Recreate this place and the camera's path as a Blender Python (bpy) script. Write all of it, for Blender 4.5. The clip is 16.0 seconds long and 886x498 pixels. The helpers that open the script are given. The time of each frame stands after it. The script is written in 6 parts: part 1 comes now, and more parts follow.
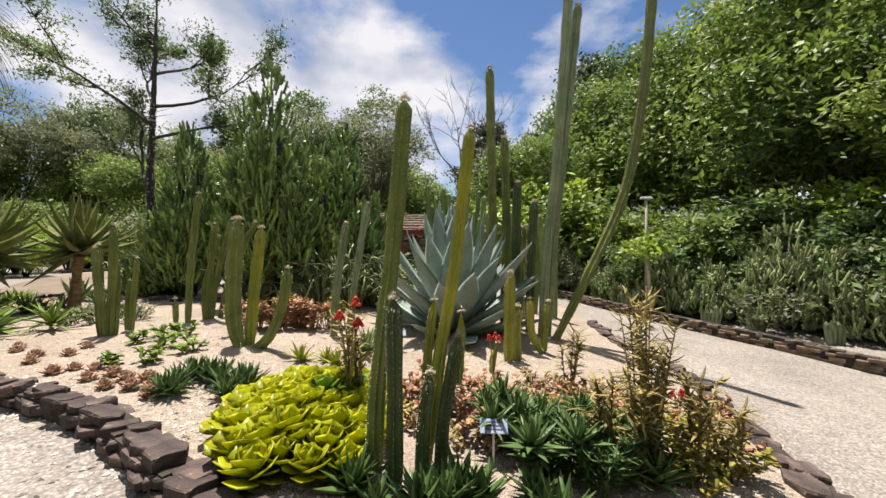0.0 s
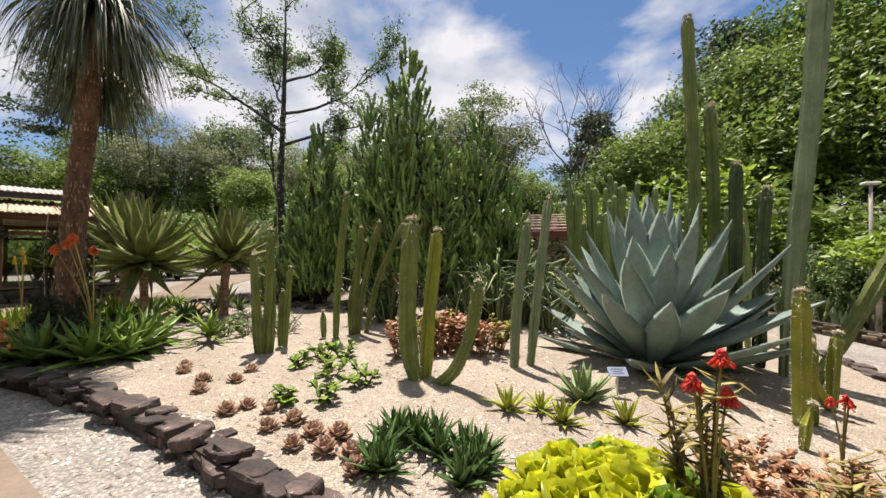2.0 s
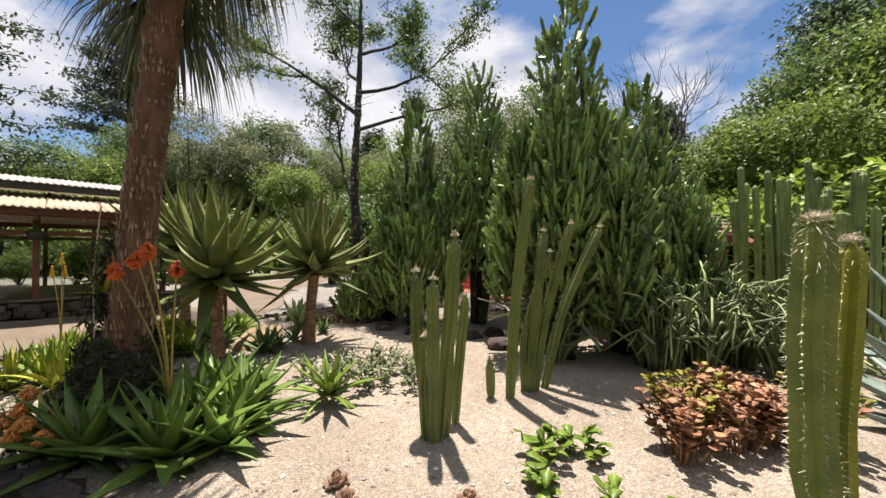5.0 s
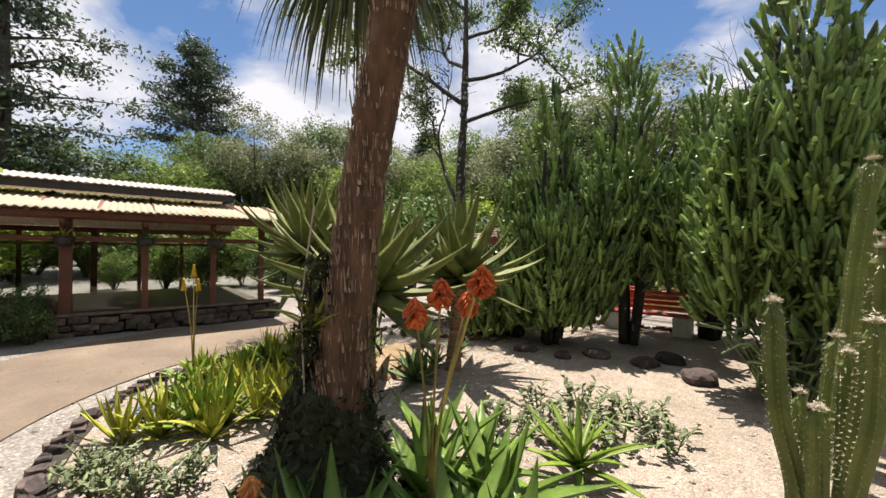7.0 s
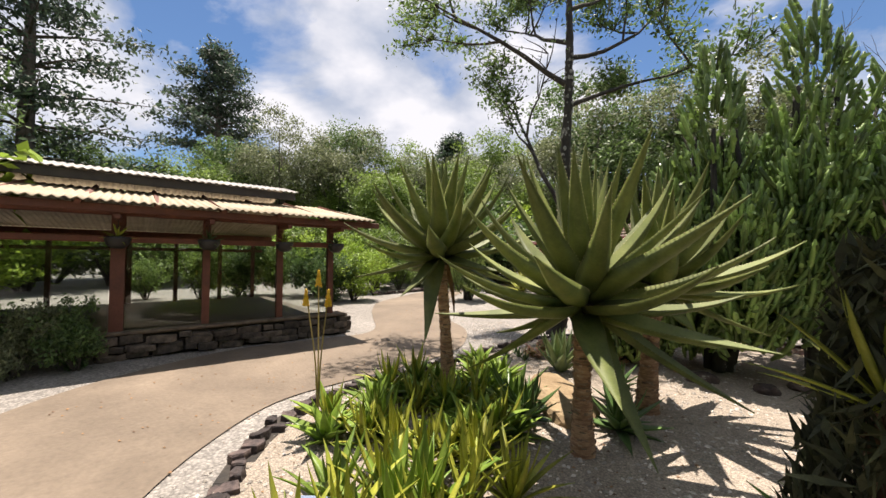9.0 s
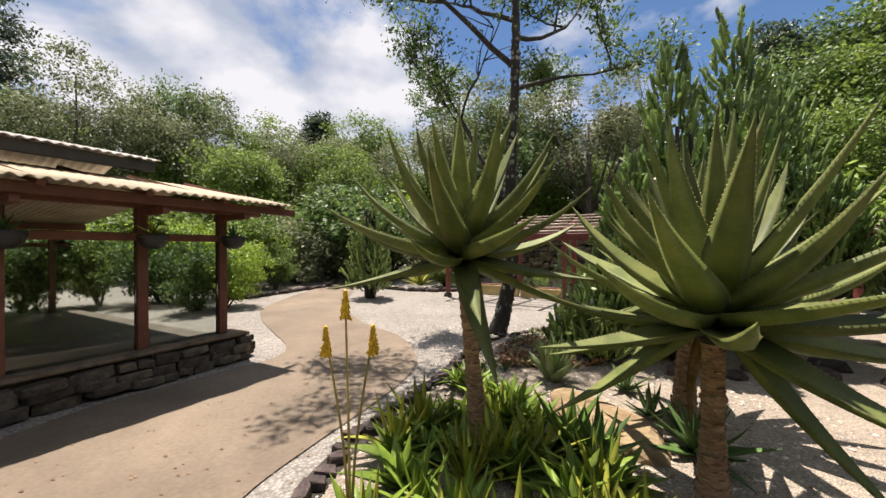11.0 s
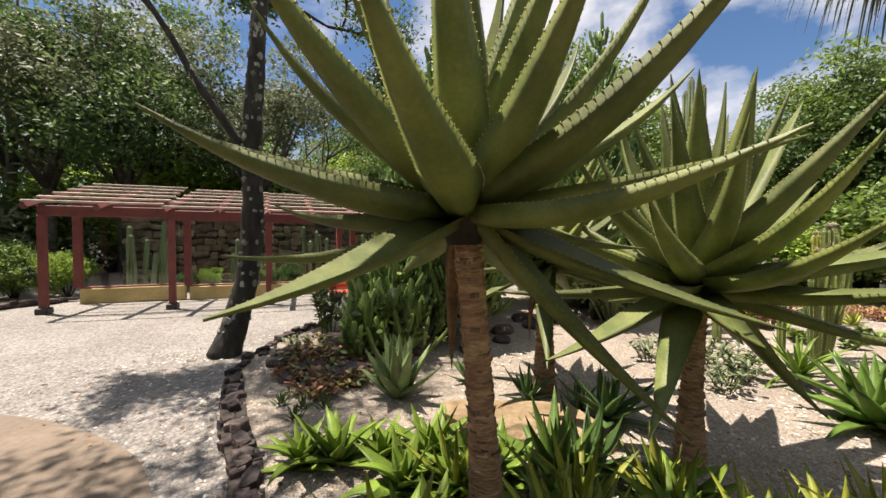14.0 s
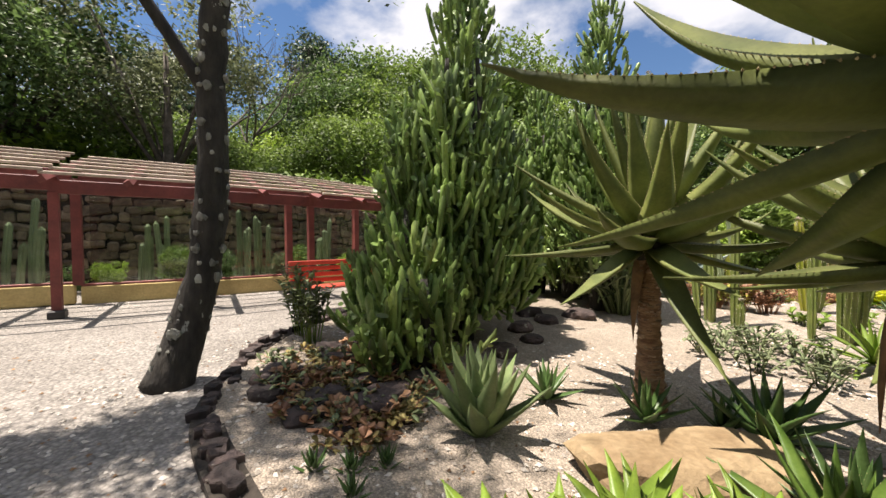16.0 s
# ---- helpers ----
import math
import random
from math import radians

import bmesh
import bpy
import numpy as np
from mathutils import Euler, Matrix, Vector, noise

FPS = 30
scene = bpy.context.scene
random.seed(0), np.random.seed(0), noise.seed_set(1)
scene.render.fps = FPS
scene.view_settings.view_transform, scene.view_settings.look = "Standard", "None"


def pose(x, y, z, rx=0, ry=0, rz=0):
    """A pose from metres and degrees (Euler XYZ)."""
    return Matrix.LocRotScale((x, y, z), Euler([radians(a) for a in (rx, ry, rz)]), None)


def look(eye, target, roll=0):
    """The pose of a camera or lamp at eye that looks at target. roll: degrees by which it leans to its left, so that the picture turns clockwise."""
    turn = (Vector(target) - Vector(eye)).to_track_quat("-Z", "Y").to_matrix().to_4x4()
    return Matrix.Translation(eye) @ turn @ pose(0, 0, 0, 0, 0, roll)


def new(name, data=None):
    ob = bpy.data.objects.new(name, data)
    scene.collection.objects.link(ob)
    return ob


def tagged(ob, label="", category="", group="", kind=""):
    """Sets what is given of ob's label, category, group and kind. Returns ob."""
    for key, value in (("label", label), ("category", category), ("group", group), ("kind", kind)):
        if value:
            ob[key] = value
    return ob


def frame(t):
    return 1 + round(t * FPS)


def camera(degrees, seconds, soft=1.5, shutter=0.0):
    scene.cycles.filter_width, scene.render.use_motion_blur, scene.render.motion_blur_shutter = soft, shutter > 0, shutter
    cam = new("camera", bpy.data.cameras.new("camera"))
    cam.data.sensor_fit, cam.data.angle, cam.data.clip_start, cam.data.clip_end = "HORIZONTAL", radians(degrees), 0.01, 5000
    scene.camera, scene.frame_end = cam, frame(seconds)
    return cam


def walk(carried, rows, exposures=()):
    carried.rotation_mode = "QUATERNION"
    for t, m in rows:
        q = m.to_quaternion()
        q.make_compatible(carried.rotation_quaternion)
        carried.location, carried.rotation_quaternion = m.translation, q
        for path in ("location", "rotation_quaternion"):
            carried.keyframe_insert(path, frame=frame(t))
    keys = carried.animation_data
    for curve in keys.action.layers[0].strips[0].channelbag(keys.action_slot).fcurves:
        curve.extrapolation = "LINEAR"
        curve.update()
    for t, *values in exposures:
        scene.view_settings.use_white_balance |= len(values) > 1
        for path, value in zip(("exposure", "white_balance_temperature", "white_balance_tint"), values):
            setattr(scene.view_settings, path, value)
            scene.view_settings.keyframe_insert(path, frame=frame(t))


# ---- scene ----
cam = camera(99.4, 16.0)
PATH = [
    (0, (0.02, -0.021, 1.543), (0.02, 1.979, 1.542), 0.3),
    (0.5, (-0.394, 0.247, 1.582), (-0.551, 2.24, 1.572), 0.2),
    (1, (-0.852, 0.549, 1.578), (-1.086, 2.535, 1.582), 0.2),
    (1.5, (-1.225, 0.861, 1.548), (-1.571, 2.831, 1.563), 0.3),
    (2, (-1.594, 1.178, 1.584), (-2.016, 3.133, 1.597), -0.0),
    (2.5, (-2.091, 1.459, 1.639), (-2.54, 3.408, 1.653), 0.0),
    (3, (-2.596, 1.688, 1.612), (-3.046, 3.636, 1.657), 0.8),
    (5.3, (-4.46, 2.772, 1.768), (-4.994, 4.699, 1.78), 0.3),
    (5.5, (-4.638, 2.821, 1.778), (-5.18, 4.746, 1.797), 0.2),
    (6, (-5.11, 2.944, 1.797), (-5.674, 4.863, 1.811), 0.4),
    (6.5, (-5.7, 3.053, 1.769), (-6.316, 4.955, 1.819), 0.4),
    (7, (-6.249, 3.148, 1.837), (-6.963, 5.016, 1.854), 0.3),
    (7.5, (-6.81, 3.239, 1.841), (-7.593, 5.079, 1.867), 0.4),
    (8, (-7.364, 3.414, 1.8), (-8.171, 5.244, 1.83), 0.4),
    (8.5, (-7.905, 3.562, 1.741), (-8.708, 5.393, 1.801), 0.5),
    (10.8, (-10.28, 4.326, 1.871), (-10.352, 6.325, 1.88), -0.3),
    (11, (-10.34, 4.493, 1.867), (-10.335, 6.493, 1.874), -0.4),
    (11.5, (-10.699, 4.824, 1.834), (-10.424, 6.805, 1.835), -0.7),
    (12, (-11.039, 5.203, 1.829), (-10.505, 7.13, 1.805), -0.5),
    (12.5, (-11.314, 5.695, 1.775), (-10.5, 7.522, 1.753), -0.8),
    (13, (-11.465, 6.085, 1.735), (-10.315, 7.722, 1.713), -0.2),
    (13.5, (-11.487, 6.529, 1.708), (-10.063, 7.933, 1.665), -0.4),
    (14, (-11.596, 6.85, 1.699), (-9.959, 7.999, 1.654), -0.1),
    (14.5, (-11.615, 7.268, 1.614), (-9.867, 8.239, 1.598), 0.3),
    (15, (-11.749, 7.781, 1.596), (-9.928, 8.607, 1.563), 0.9),
    (15.5, (-11.545, 8.142, 1.565), (-9.716, 8.949, 1.514), 0.5),
    (16, (-11.279, 8.493, 1.525), (-9.443, 9.282, 1.452), 0.1),
]
walk(cam, [(t, look(eye, target, roll)) for t, eye, target, roll in PATH],
     exposures=[(0, 0.91, 6800, 16), (3.2, 0.88, 6800, 16), (6, 1.0, 6800, 16), (8.5, 1.02, 6800, 16), (11, 0.93, 6800, 16), (13.5, 0.92, 6800, 16), (15.2, 1.12, 6800, 16), (16, 1.05, 6800, 16)])

# ---------------------------------------------------------------- light
SUN_DIR = Vector((-0.105, 0.27, 1.0)).normalized()
world = bpy.data.worlds.new("sky")
scene.world = world
world.use_nodes = True
wt = world.node_tree
wt.nodes.clear()


def wn(kind, **kw):
    n = wt.nodes.new(kind)
    for k, v in kw.items():
        n.inputs[k].default_value = v
    return n


sky = wt.nodes.new("ShaderNodeTexSky")
sky.sky_type = "NISHITA"
sky.sun_disc = False
sky.sun_elevation = math.asin(SUN_DIR.z)
sky.sun_rotation = math.atan2(SUN_DIR.x, SUN_DIR.y)
sky.dust_density = 0.25
sky.ozone_density = 2.5
coord = wt.nodes.new("ShaderNodeTexCoord")
flat = wt.nodes.new("ShaderNodeMapping")
flat.inputs["Scale"].default_value = (1.0, 1.0, 1.7)
cloud = wn("ShaderNodeTexNoise", Scale=2.3, Detail=10.0, Roughness=0.55, Distortion=0.2)
# a cumulus bank low in the north-west, open blue beside it
bank = wt.nodes.new("ShaderNodeVectorMath")
bank.operation = "DOT_PRODUCT"
bank.inputs[1].default_value = Vector((-0.36, 0.84, 0.40)).normalized()
clear = wt.nodes.new("ShaderNodeVectorMath")
clear.operation = "DOT_PRODUCT"
clear.inputs[1].default_value = Vector((0.05, 0.80, 0.62)).normalized()
bank_fade = wn("ShaderNodeMapRange", **{"From Min": 0.90, "From Max": 0.99, "To Min": 0.0, "To Max": 0.14})
clear_fade = wn("ShaderNodeMapRange", **{"From Min": 0.88, "From Max": 0.985, "To Min": 0.0, "To Max": -0.16})
lump = wt.nodes.new("ShaderNodeMath")
lump2 = wt.nodes.new("ShaderNodeMath")
ramp = wt.nodes.new("ShaderNodeValToRGB")
ramp.color_ramp.elements[0].position = 0.40
ramp.color_ramp.elements[1].position = 0.52
shade = wn("ShaderNodeTexNoise", Scale=4.5, Detail=5.0)
tone = wt.nodes.new("ShaderNodeValToRGB")
tone.color_ramp.elements[0].color = (2.5, 2.95, 3.7, 1)
tone.color_ramp.elements[1].color = (4.8, 5.0, 5.3, 1)
tone.color_ramp.elements[0].position = 0.36
tone.color_ramp.elements[1].position = 0.58
mix = wt.nodes.new("ShaderNodeMixRGB")
back = wn("ShaderNodeBackground", Strength=0.097)
wout = wt.nodes.new("ShaderNodeOutputWorld")
wl = wt.links.new
wl(coord.outputs["Generated"], flat.inputs["Vector"])
wl(flat.outputs["Vector"], cloud.inputs["Vector"])
wl(flat.outputs["Vector"], shade.inputs["Vector"])
wl(coord.outputs["Generated"], bank.inputs[0])
wl(coord.outputs["Generated"], clear.inputs[0])
wl(bank.outputs["Value"], bank_fade.inputs["Value"])
wl(clear.outputs["Value"], clear_fade.inputs["Value"])
wl(cloud.outputs["Fac"], lump.inputs[0])
wl(bank_fade.outputs[0], lump.inputs[1])
wl(lump.outputs[0], lump2.inputs[0])
wl(clear_fade.outputs[0], lump2.inputs[1])
wl(lump2.outputs[0], ramp.inputs["Fac"])
wl(shade.outputs["Fac"], tone.inputs["Fac"])
wl(ramp.outputs["Color"], mix.inputs["Fac"])
deep = wn("ShaderNodeHueSaturation", Saturation=1.16, Value=0.66)
wl(sky.outputs["Color"], deep.inputs["Color"])
wl(deep.outputs["Color"], mix.inputs["Color1"])
wl(tone.outputs["Color"], mix.inputs["Color2"])
wl(mix.outputs["Color"], back.inputs["Color"])
wl(back.outputs["Background"], wout.inputs["Surface"])

sun = new("sun", bpy.data.lights.new("sun", "SUN"))
sun.data.energy = 5.0
sun.data.angle = radians(0.55)
sun.data.color = (1.0, 0.95, 0.86)
sun.matrix_world = look(SUN_DIR * 60, (0, 0, 0))

# ---------------------------------------------------------------- materials
def material(name, a, b, scale=6.0, rough=0.6, bump=0.15, fine=60.0, metal=0.0, trans=0.0, spec=0.5, stretch=(1, 1, 1),
             vary=0.12, third=None, voronoi=0.0, cut=0.74):
    """Two-scale procedural surface: a broad mix of two tones, fine grain, relief and a random tint for each object."""
    m = bpy.data.materials.new(name)
    m.use_nodes = True
    nt = m.node_tree
    p = nt.nodes["Principled BSDF"]
    L = nt.links.new
    tc = nt.nodes.new("ShaderNodeTexCoord")
    mp = nt.nodes.new("ShaderNodeMapping")
    mp.inputs["Scale"].default_value = stretch
    L(tc.outputs["Object"], mp.inputs["Vector"])
    n1 = nt.nodes.new("ShaderNodeTexNoise")
    n1.inputs["Scale"].default_value = scale
    n1.inputs["Detail"].default_value = 6
    n1.inputs["Roughness"].default_value = 0.62
    L(mp.outputs["Vector"], n1.inputs["Vector"])
    r1 = nt.nodes.new("ShaderNodeValToRGB")
    r1.color_ramp.elements[0].color = (*a, 1)
    r1.color_ramp.elements[1].color = (*b, 1)
    r1.color_ramp.elements[0].position = 0.36
    r1.color_ramp.elements[1].position = 0.64
    if third:
        e = r1.color_ramp.elements.new(cut)
        e.color = (*third, 1)
    L(n1.outputs["Fac"], r1.inputs["Fac"])
    n2 = nt.nodes.new("ShaderNodeTexNoise")
    n2.inputs["Scale"].default_value = fine
    n2.inputs["Detail"].default_value = 4
    L(mp.outputs["Vector"], n2.inputs["Vector"])
    info = nt.nodes.new("ShaderNodeObjectInfo")
    geo = nt.nodes.new("ShaderNodeNewGeometry")
    add = nt.nodes.new("ShaderNodeMath")
    add.operation = "ADD"
    L(info.outputs["Random"], add.inputs[0])
    L(geo.outputs["Random Per Island"], add.inputs[1])
    fr = nt.nodes.new("ShaderNodeMath")
    fr.operation = "FRACT"
    L(add.outputs[0], fr.inputs[0])
    mr = nt.nodes.new("ShaderNodeMapRange")
    mr.inputs["To Min"].default_value = 1 - vary * 1.6
    mr.inputs["To Max"].default_value = 1 + vary * 1.6
    L(fr.outputs[0], mr.inputs["Value"])
    g2 = nt.nodes.new("ShaderNodeMapRange")
    g2.inputs["To Min"].default_value = 0.72
    g2.inputs["To Max"].default_value = 1.28
    L(n2.outputs["Fac"], g2.inputs["Value"])
    mul = nt.nodes.new("ShaderNodeMath")
    mul.operation = "MULTIPLY"
    L(mr.outputs[0], mul.inputs[0])
    L(g2.outputs[0], mul.inputs[1])
    hsv = nt.nodes.new("ShaderNodeHueSaturation")
    L(mul.outputs[0], hsv.inputs["Value"])
    L(r1.outputs["Color"], hsv.inputs["Color"])
    height = n2.outputs["Fac"]
    colour = hsv.outputs["Color"]
    if voronoi:
        vo = nt.nodes.new("ShaderNodeTexVoronoi")
        vo.inputs["Scale"].default_value = voronoi
        L(mp.outputs["Vector"], vo.inputs["Vector"])
        vr = nt.nodes.new("ShaderNodeMapRange")
        vr.inputs["From Max"].default_value = 0.7
        vr.inputs["To Min"].default_value = 1.12
        vr.inputs["To Max"].default_value = 0.62
        L(vo.outputs["Distance"], vr.inputs["Value"])
        sep = nt.nodes.new("ShaderNodeSeparateColor")
        L(vo.outputs["Color"], sep.inputs["Color"])
        cr = nt.nodes.new("ShaderNodeMapRange")
        cr.inputs["To Min"].default_value = 0.70
        cr.inputs["To Max"].default_value = 1.18
        L(sep.outputs["Red"], cr.inputs["Value"])
        m2 = nt.nodes.new("ShaderNodeMath")
        m2.operation = "MULTIPLY"
        L(vr.outputs[0], m2.inputs[0])
        L(cr.outputs[0], m2.inputs[1])
        h2 = nt.nodes.new("ShaderNodeHueSaturation")
        L(m2.outputs[0], h2.inputs["Value"])
        L(colour, h2.inputs["Color"])
        colour = h2.outputs["Color"]
        inv = nt.nodes.new("ShaderNodeMath")
        inv.operation = "SUBTRACT"
        inv.inputs[0].default_value = 1.0
        L(vo.outputs["Distance"], inv.inputs[1])
        ad = nt.nodes.new("ShaderNodeMath")
        ad.operation = "ADD"
        L(inv.outputs[0], ad.inputs[0])
        L(n2.outputs["Fac"], ad.inputs[1])
        height = ad.outputs[0]
    L(colour, p.inputs["Base Color"])
    p.inputs["Metallic"].default_value = metal
    p.inputs["Specular IOR Level"].default_value = spec
    rr = nt.nodes.new("ShaderNodeMapRange")
    rr.inputs["To Min"].default_value = max(0.02, rough - 0.12)
    rr.inputs["To Max"].default_value = min(1.0, rough + 0.12)
    L(n1.outputs["Fac"], rr.inputs["Value"])
    L(rr.outputs[0], p.inputs["Roughness"])
    if bump:
        bp = nt.nodes.new("ShaderNodeBump")
        bp.inputs["Strength"].default_value = bump
        bp.inputs["Distance"].default_value = 0.02
        L(height, bp.inputs["Height"])
        L(bp.outputs["Normal"], p.inputs["Normal"])
    if trans:
        tr = nt.nodes.new("ShaderNodeBsdfTranslucent")
        L(colour, tr.inputs["Color"])
        mx = nt.nodes.new("ShaderNodeMixShader")
        mx.inputs["Fac"].default_value = trans
        L(p.outputs["BSDF"], mx.inputs[1])
        L(tr.outputs["BSDF"], mx.inputs[2])
        L(mx.outputs["Shader"], nt.nodes["Material Output"].inputs["Surface"])
    return m


M = {}
M["gravel"] = material("pale_gravel", (0.286, 0.260, 0.228), (0.385, 0.353, 0.314), 0.7, 0.9, 0.9, 9, vary=0, voronoi=34)
M["pebble"] = material("white_pebble", (0.340, 0.297, 0.246), (0.595, 0.552, 0.493), 3, 0.9, 0.3, 40, vary=0.3)
M["bed"] = material("bed_gravel", (0.383, 0.320, 0.249), (0.487, 0.411, 0.328), 1.1, 0.92, 0.7, 12, vary=0, voronoi=70)
M["concrete"] = material("tan_concrete", (0.133, 0.101, 0.071), (0.205, 0.159, 0.114), 0.9, 0.85, 0.35, 26, vary=0, third=(0.255, 0.205, 0.15))
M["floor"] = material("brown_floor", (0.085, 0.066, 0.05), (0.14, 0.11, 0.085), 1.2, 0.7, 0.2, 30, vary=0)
M["stone"] = material("dark_schist", (0.029, 0.021, 0.020), (0.094, 0.066, 0.057), 7, 0.85, 0.8, 34, vary=0.35, third=(0.27, 0.25, 0.20), cut=0.66)
M["planter_stone"] = material("grey_brown_rubble", (0.045, 0.036, 0.028), (0.15, 0.115, 0.085), 5, 0.9, 0.9, 30, vary=0.35)
M["wall_stone"] = material("brown_stone", (0.10, 0.072, 0.05), (0.24, 0.18, 0.12), 5, 0.9, 0.7, 30, vary=0.3)
M["mortar"] = material("dark_mortar", (0.02, 0.017, 0.014), (0.05, 0.04, 0.03), 5, 0.95, 0.4, 30)
M["soil"] = material("dark_soil", (0.03, 0.022, 0.016), (0.08, 0.06, 0.045), 5, 0.95, 0.6, 30)
M["palm_bark"] = material("palm_bark", (0.076, 0.041, 0.025), (0.197, 0.103, 0.063), 9, 0.9, 0.8, 40, stretch=(1, 1, 0.3), third=(0.33, 0.24, 0.17))
M["flake"] = material("bark_flake", (0.159, 0.095, 0.064), (0.398, 0.285, 0.199), 14, 0.9, 0.4, 40, vary=0.3)
M["bark"] = material("grey_bark", (0.018, 0.016, 0.013), (0.062, 0.054, 0.045), 8, 0.9, 0.8, 36, stretch=(1, 1, 0.35), third=(0.36, 0.36, 0.32), cut=0.642)
M["lichen"] = material("grey_lichen", (0.140, 0.140, 0.119), (0.294, 0.294, 0.259), 12, 0.9, 0.3, 50, vary=0.3)
M["far_bark"] = material("dull_bark", (0.05, 0.04, 0.03), (0.12, 0.10, 0.08), 6, 0.9, 0.4, 26)
M["aloe_bark"] = material("aloe_bark", (0.186, 0.094, 0.055), (0.460, 0.288, 0.173), 10, 0.9, 0.7, 40, stretch=(0.6, 0.6, 2.2), third=(0.42, 0.30, 0.20), cut=0.64)
M["aloe"] = material("aloe_leaf", (0.094, 0.123, 0.030), (0.184, 0.209, 0.057), 4, 0.55, 0.12, 60, trans=0.14, vary=0.16)
M["aloe_dark"] = material("aloe_dark_leaf", (0.052, 0.105, 0.030), (0.10, 0.175, 0.048), 4, 0.42, 0.12, 60, trans=0.14, vary=0.16)
M["aloe_bright"] = material("aloe_bright_leaf", (0.12, 0.21, 0.025), (0.23, 0.33, 0.045), 4, 0.45, 0.1, 60, trans=0.28, vary=0.16)
M["aloe_yellow"] = material("yellow_green_leaf", (0.22, 0.27, 0.03), (0.42, 0.42, 0.06), 4, 0.48, 0.1, 60, trans=0.28, vary=0.2)
M["aloe_mid"] = material("aloe_fresh_leaf", (0.085, 0.166, 0.029), (0.170, 0.272, 0.051), 4, 0.38, 0.12, 60, trans=0.22, vary=0.18)
M["pale_agave"] = material("pale_green_leaf", (0.12, 0.185, 0.07), (0.23, 0.30, 0.125), 4, 0.5, 0.1, 60, trans=0.15, vary=0.15)
M["tooth"] = material("pale_teeth", (0.42, 0.33, 0.17), (0.55, 0.45, 0.25), 9, 0.6, 0.0)
M["agave"] = material("blue_agave_leaf", (0.150, 0.212, 0.184), (0.281, 0.356, 0.315), 2.2, 0.45, 0.1, 40, trans=0.03, vary=0.08)
M["cactus"] = material("cactus_skin", (0.102, 0.144, 0.031), (0.204, 0.240, 0.058), 3, 0.5, 0.15, 70, vary=0.12)
M["cactus_back"] = material("dull_cactus_skin", (0.127, 0.178, 0.057), (0.241, 0.299, 0.103), 3, 0.55, 0.15, 70, vary=0.16)
M["cactus_pale"] = material("pale_cactus_skin", (0.15, 0.20, 0.10), (0.26, 0.31, 0.17), 3, 0.55, 0.15, 70, vary=0.1)
M["cactus_lime"] = material("lime_cactus_skin", (0.17, 0.21, 0.025), (0.36, 0.34, 0.04), 2.2, 0.5, 0.15, 70, vary=0.1)
M["cactus_dark"] = material("dark_cactus_skin", (0.035, 0.06, 0.018), (0.085, 0.12, 0.035), 3, 0.55, 0.15, 70, vary=0.12)
M["spine"] = material("pale_spines", (0.42, 0.37, 0.28), (0.62, 0.56, 0.45), 20, 0.7, 0.0)
M["euphorbia"] = material("euphorbia_stem", (0.098, 0.167, 0.049), (0.261, 0.372, 0.102), 1.6, 0.42, 0.1, 40, trans=0.20, vary=0.35)
M["euphorbia_light"] = material("euphorbia_light_stem", (0.140, 0.217, 0.055), (0.322, 0.406, 0.119), 1.6, 0.45, 0.1, 40, trans=0.20, vary=0.35)
M["hedge"] = material("pale_prickly_stem", (0.144, 0.188, 0.077), (0.320, 0.376, 0.166), 1.6, 0.55, 0.1, 40, trans=0.12, vary=0.3)
M["leaf_a"] = material("forest_leaf", (0.097, 0.162, 0.030), (0.220, 0.305, 0.067), 0.5, 0.56, 0, 5, trans=0.36, vary=0.36)
M["leaf_b"] = material("forest_dark_leaf", (0.065, 0.119, 0.036), (0.149, 0.227, 0.067), 0.5, 0.56, 0, 5, trans=0.36, vary=0.36)
M["leaf_c"] = material("forest_bright_leaf", (0.177, 0.276, 0.033), (0.352, 0.478, 0.069), 0.5, 0.56, 0, 5, trans=0.36, vary=0.3)
M["leaf_d"] = material("grey_green_leaf", (0.116, 0.139, 0.067), (0.233, 0.260, 0.134), 0.6, 0.56, 0, 5, trans=0.36, vary=0.34)
M["cedar"] = material("dark_needles", (0.031, 0.055, 0.036), (0.074, 0.108, 0.062), 0.5, 0.5, 0, 5, trans=0.35, vary=0.4)
M["frond"] = material("palm_frond", (0.066, 0.090, 0.042), (0.168, 0.180, 0.102), 3, 0.55, 0, 30, trans=0.2, vary=0.35)
M["sedum"] = material("lime_rosette_leaf", (0.40, 0.46, 0.015), (0.66, 0.62, 0.03), 3, 0.4, 0.06, 40, trans=0.45, vary=0.16)
M["sedum_green"] = material("green_rosette_leaf", (0.16, 0.30, 0.03), (0.28, 0.42, 0.05), 3, 0.4, 0.06, 40, trans=0.45, vary=0.16)
M["rust"] = material("rusty_succulent", (0.310, 0.144, 0.081), (0.529, 0.299, 0.161), 4, 0.5, 0.05, 40, trans=0.2, vary=0.3)
M["pinkish"] = material("brown_rosette", (0.25, 0.145, 0.095), (0.40, 0.26, 0.18), 6, 0.6, 0.1, 40, vary=0.2)
M["olive"] = material("olive_weed", (0.28, 0.235, 0.075), (0.48, 0.39, 0.16), 4, 0.6, 0.0, 40, trans=0.42, vary=0.3)
M["lime_weed"] = material("olive_lime_weed", (0.24, 0.25, 0.03), (0.40, 0.36, 0.06), 4, 0.6, 0.0, 40, trans=0.4, vary=0.3)
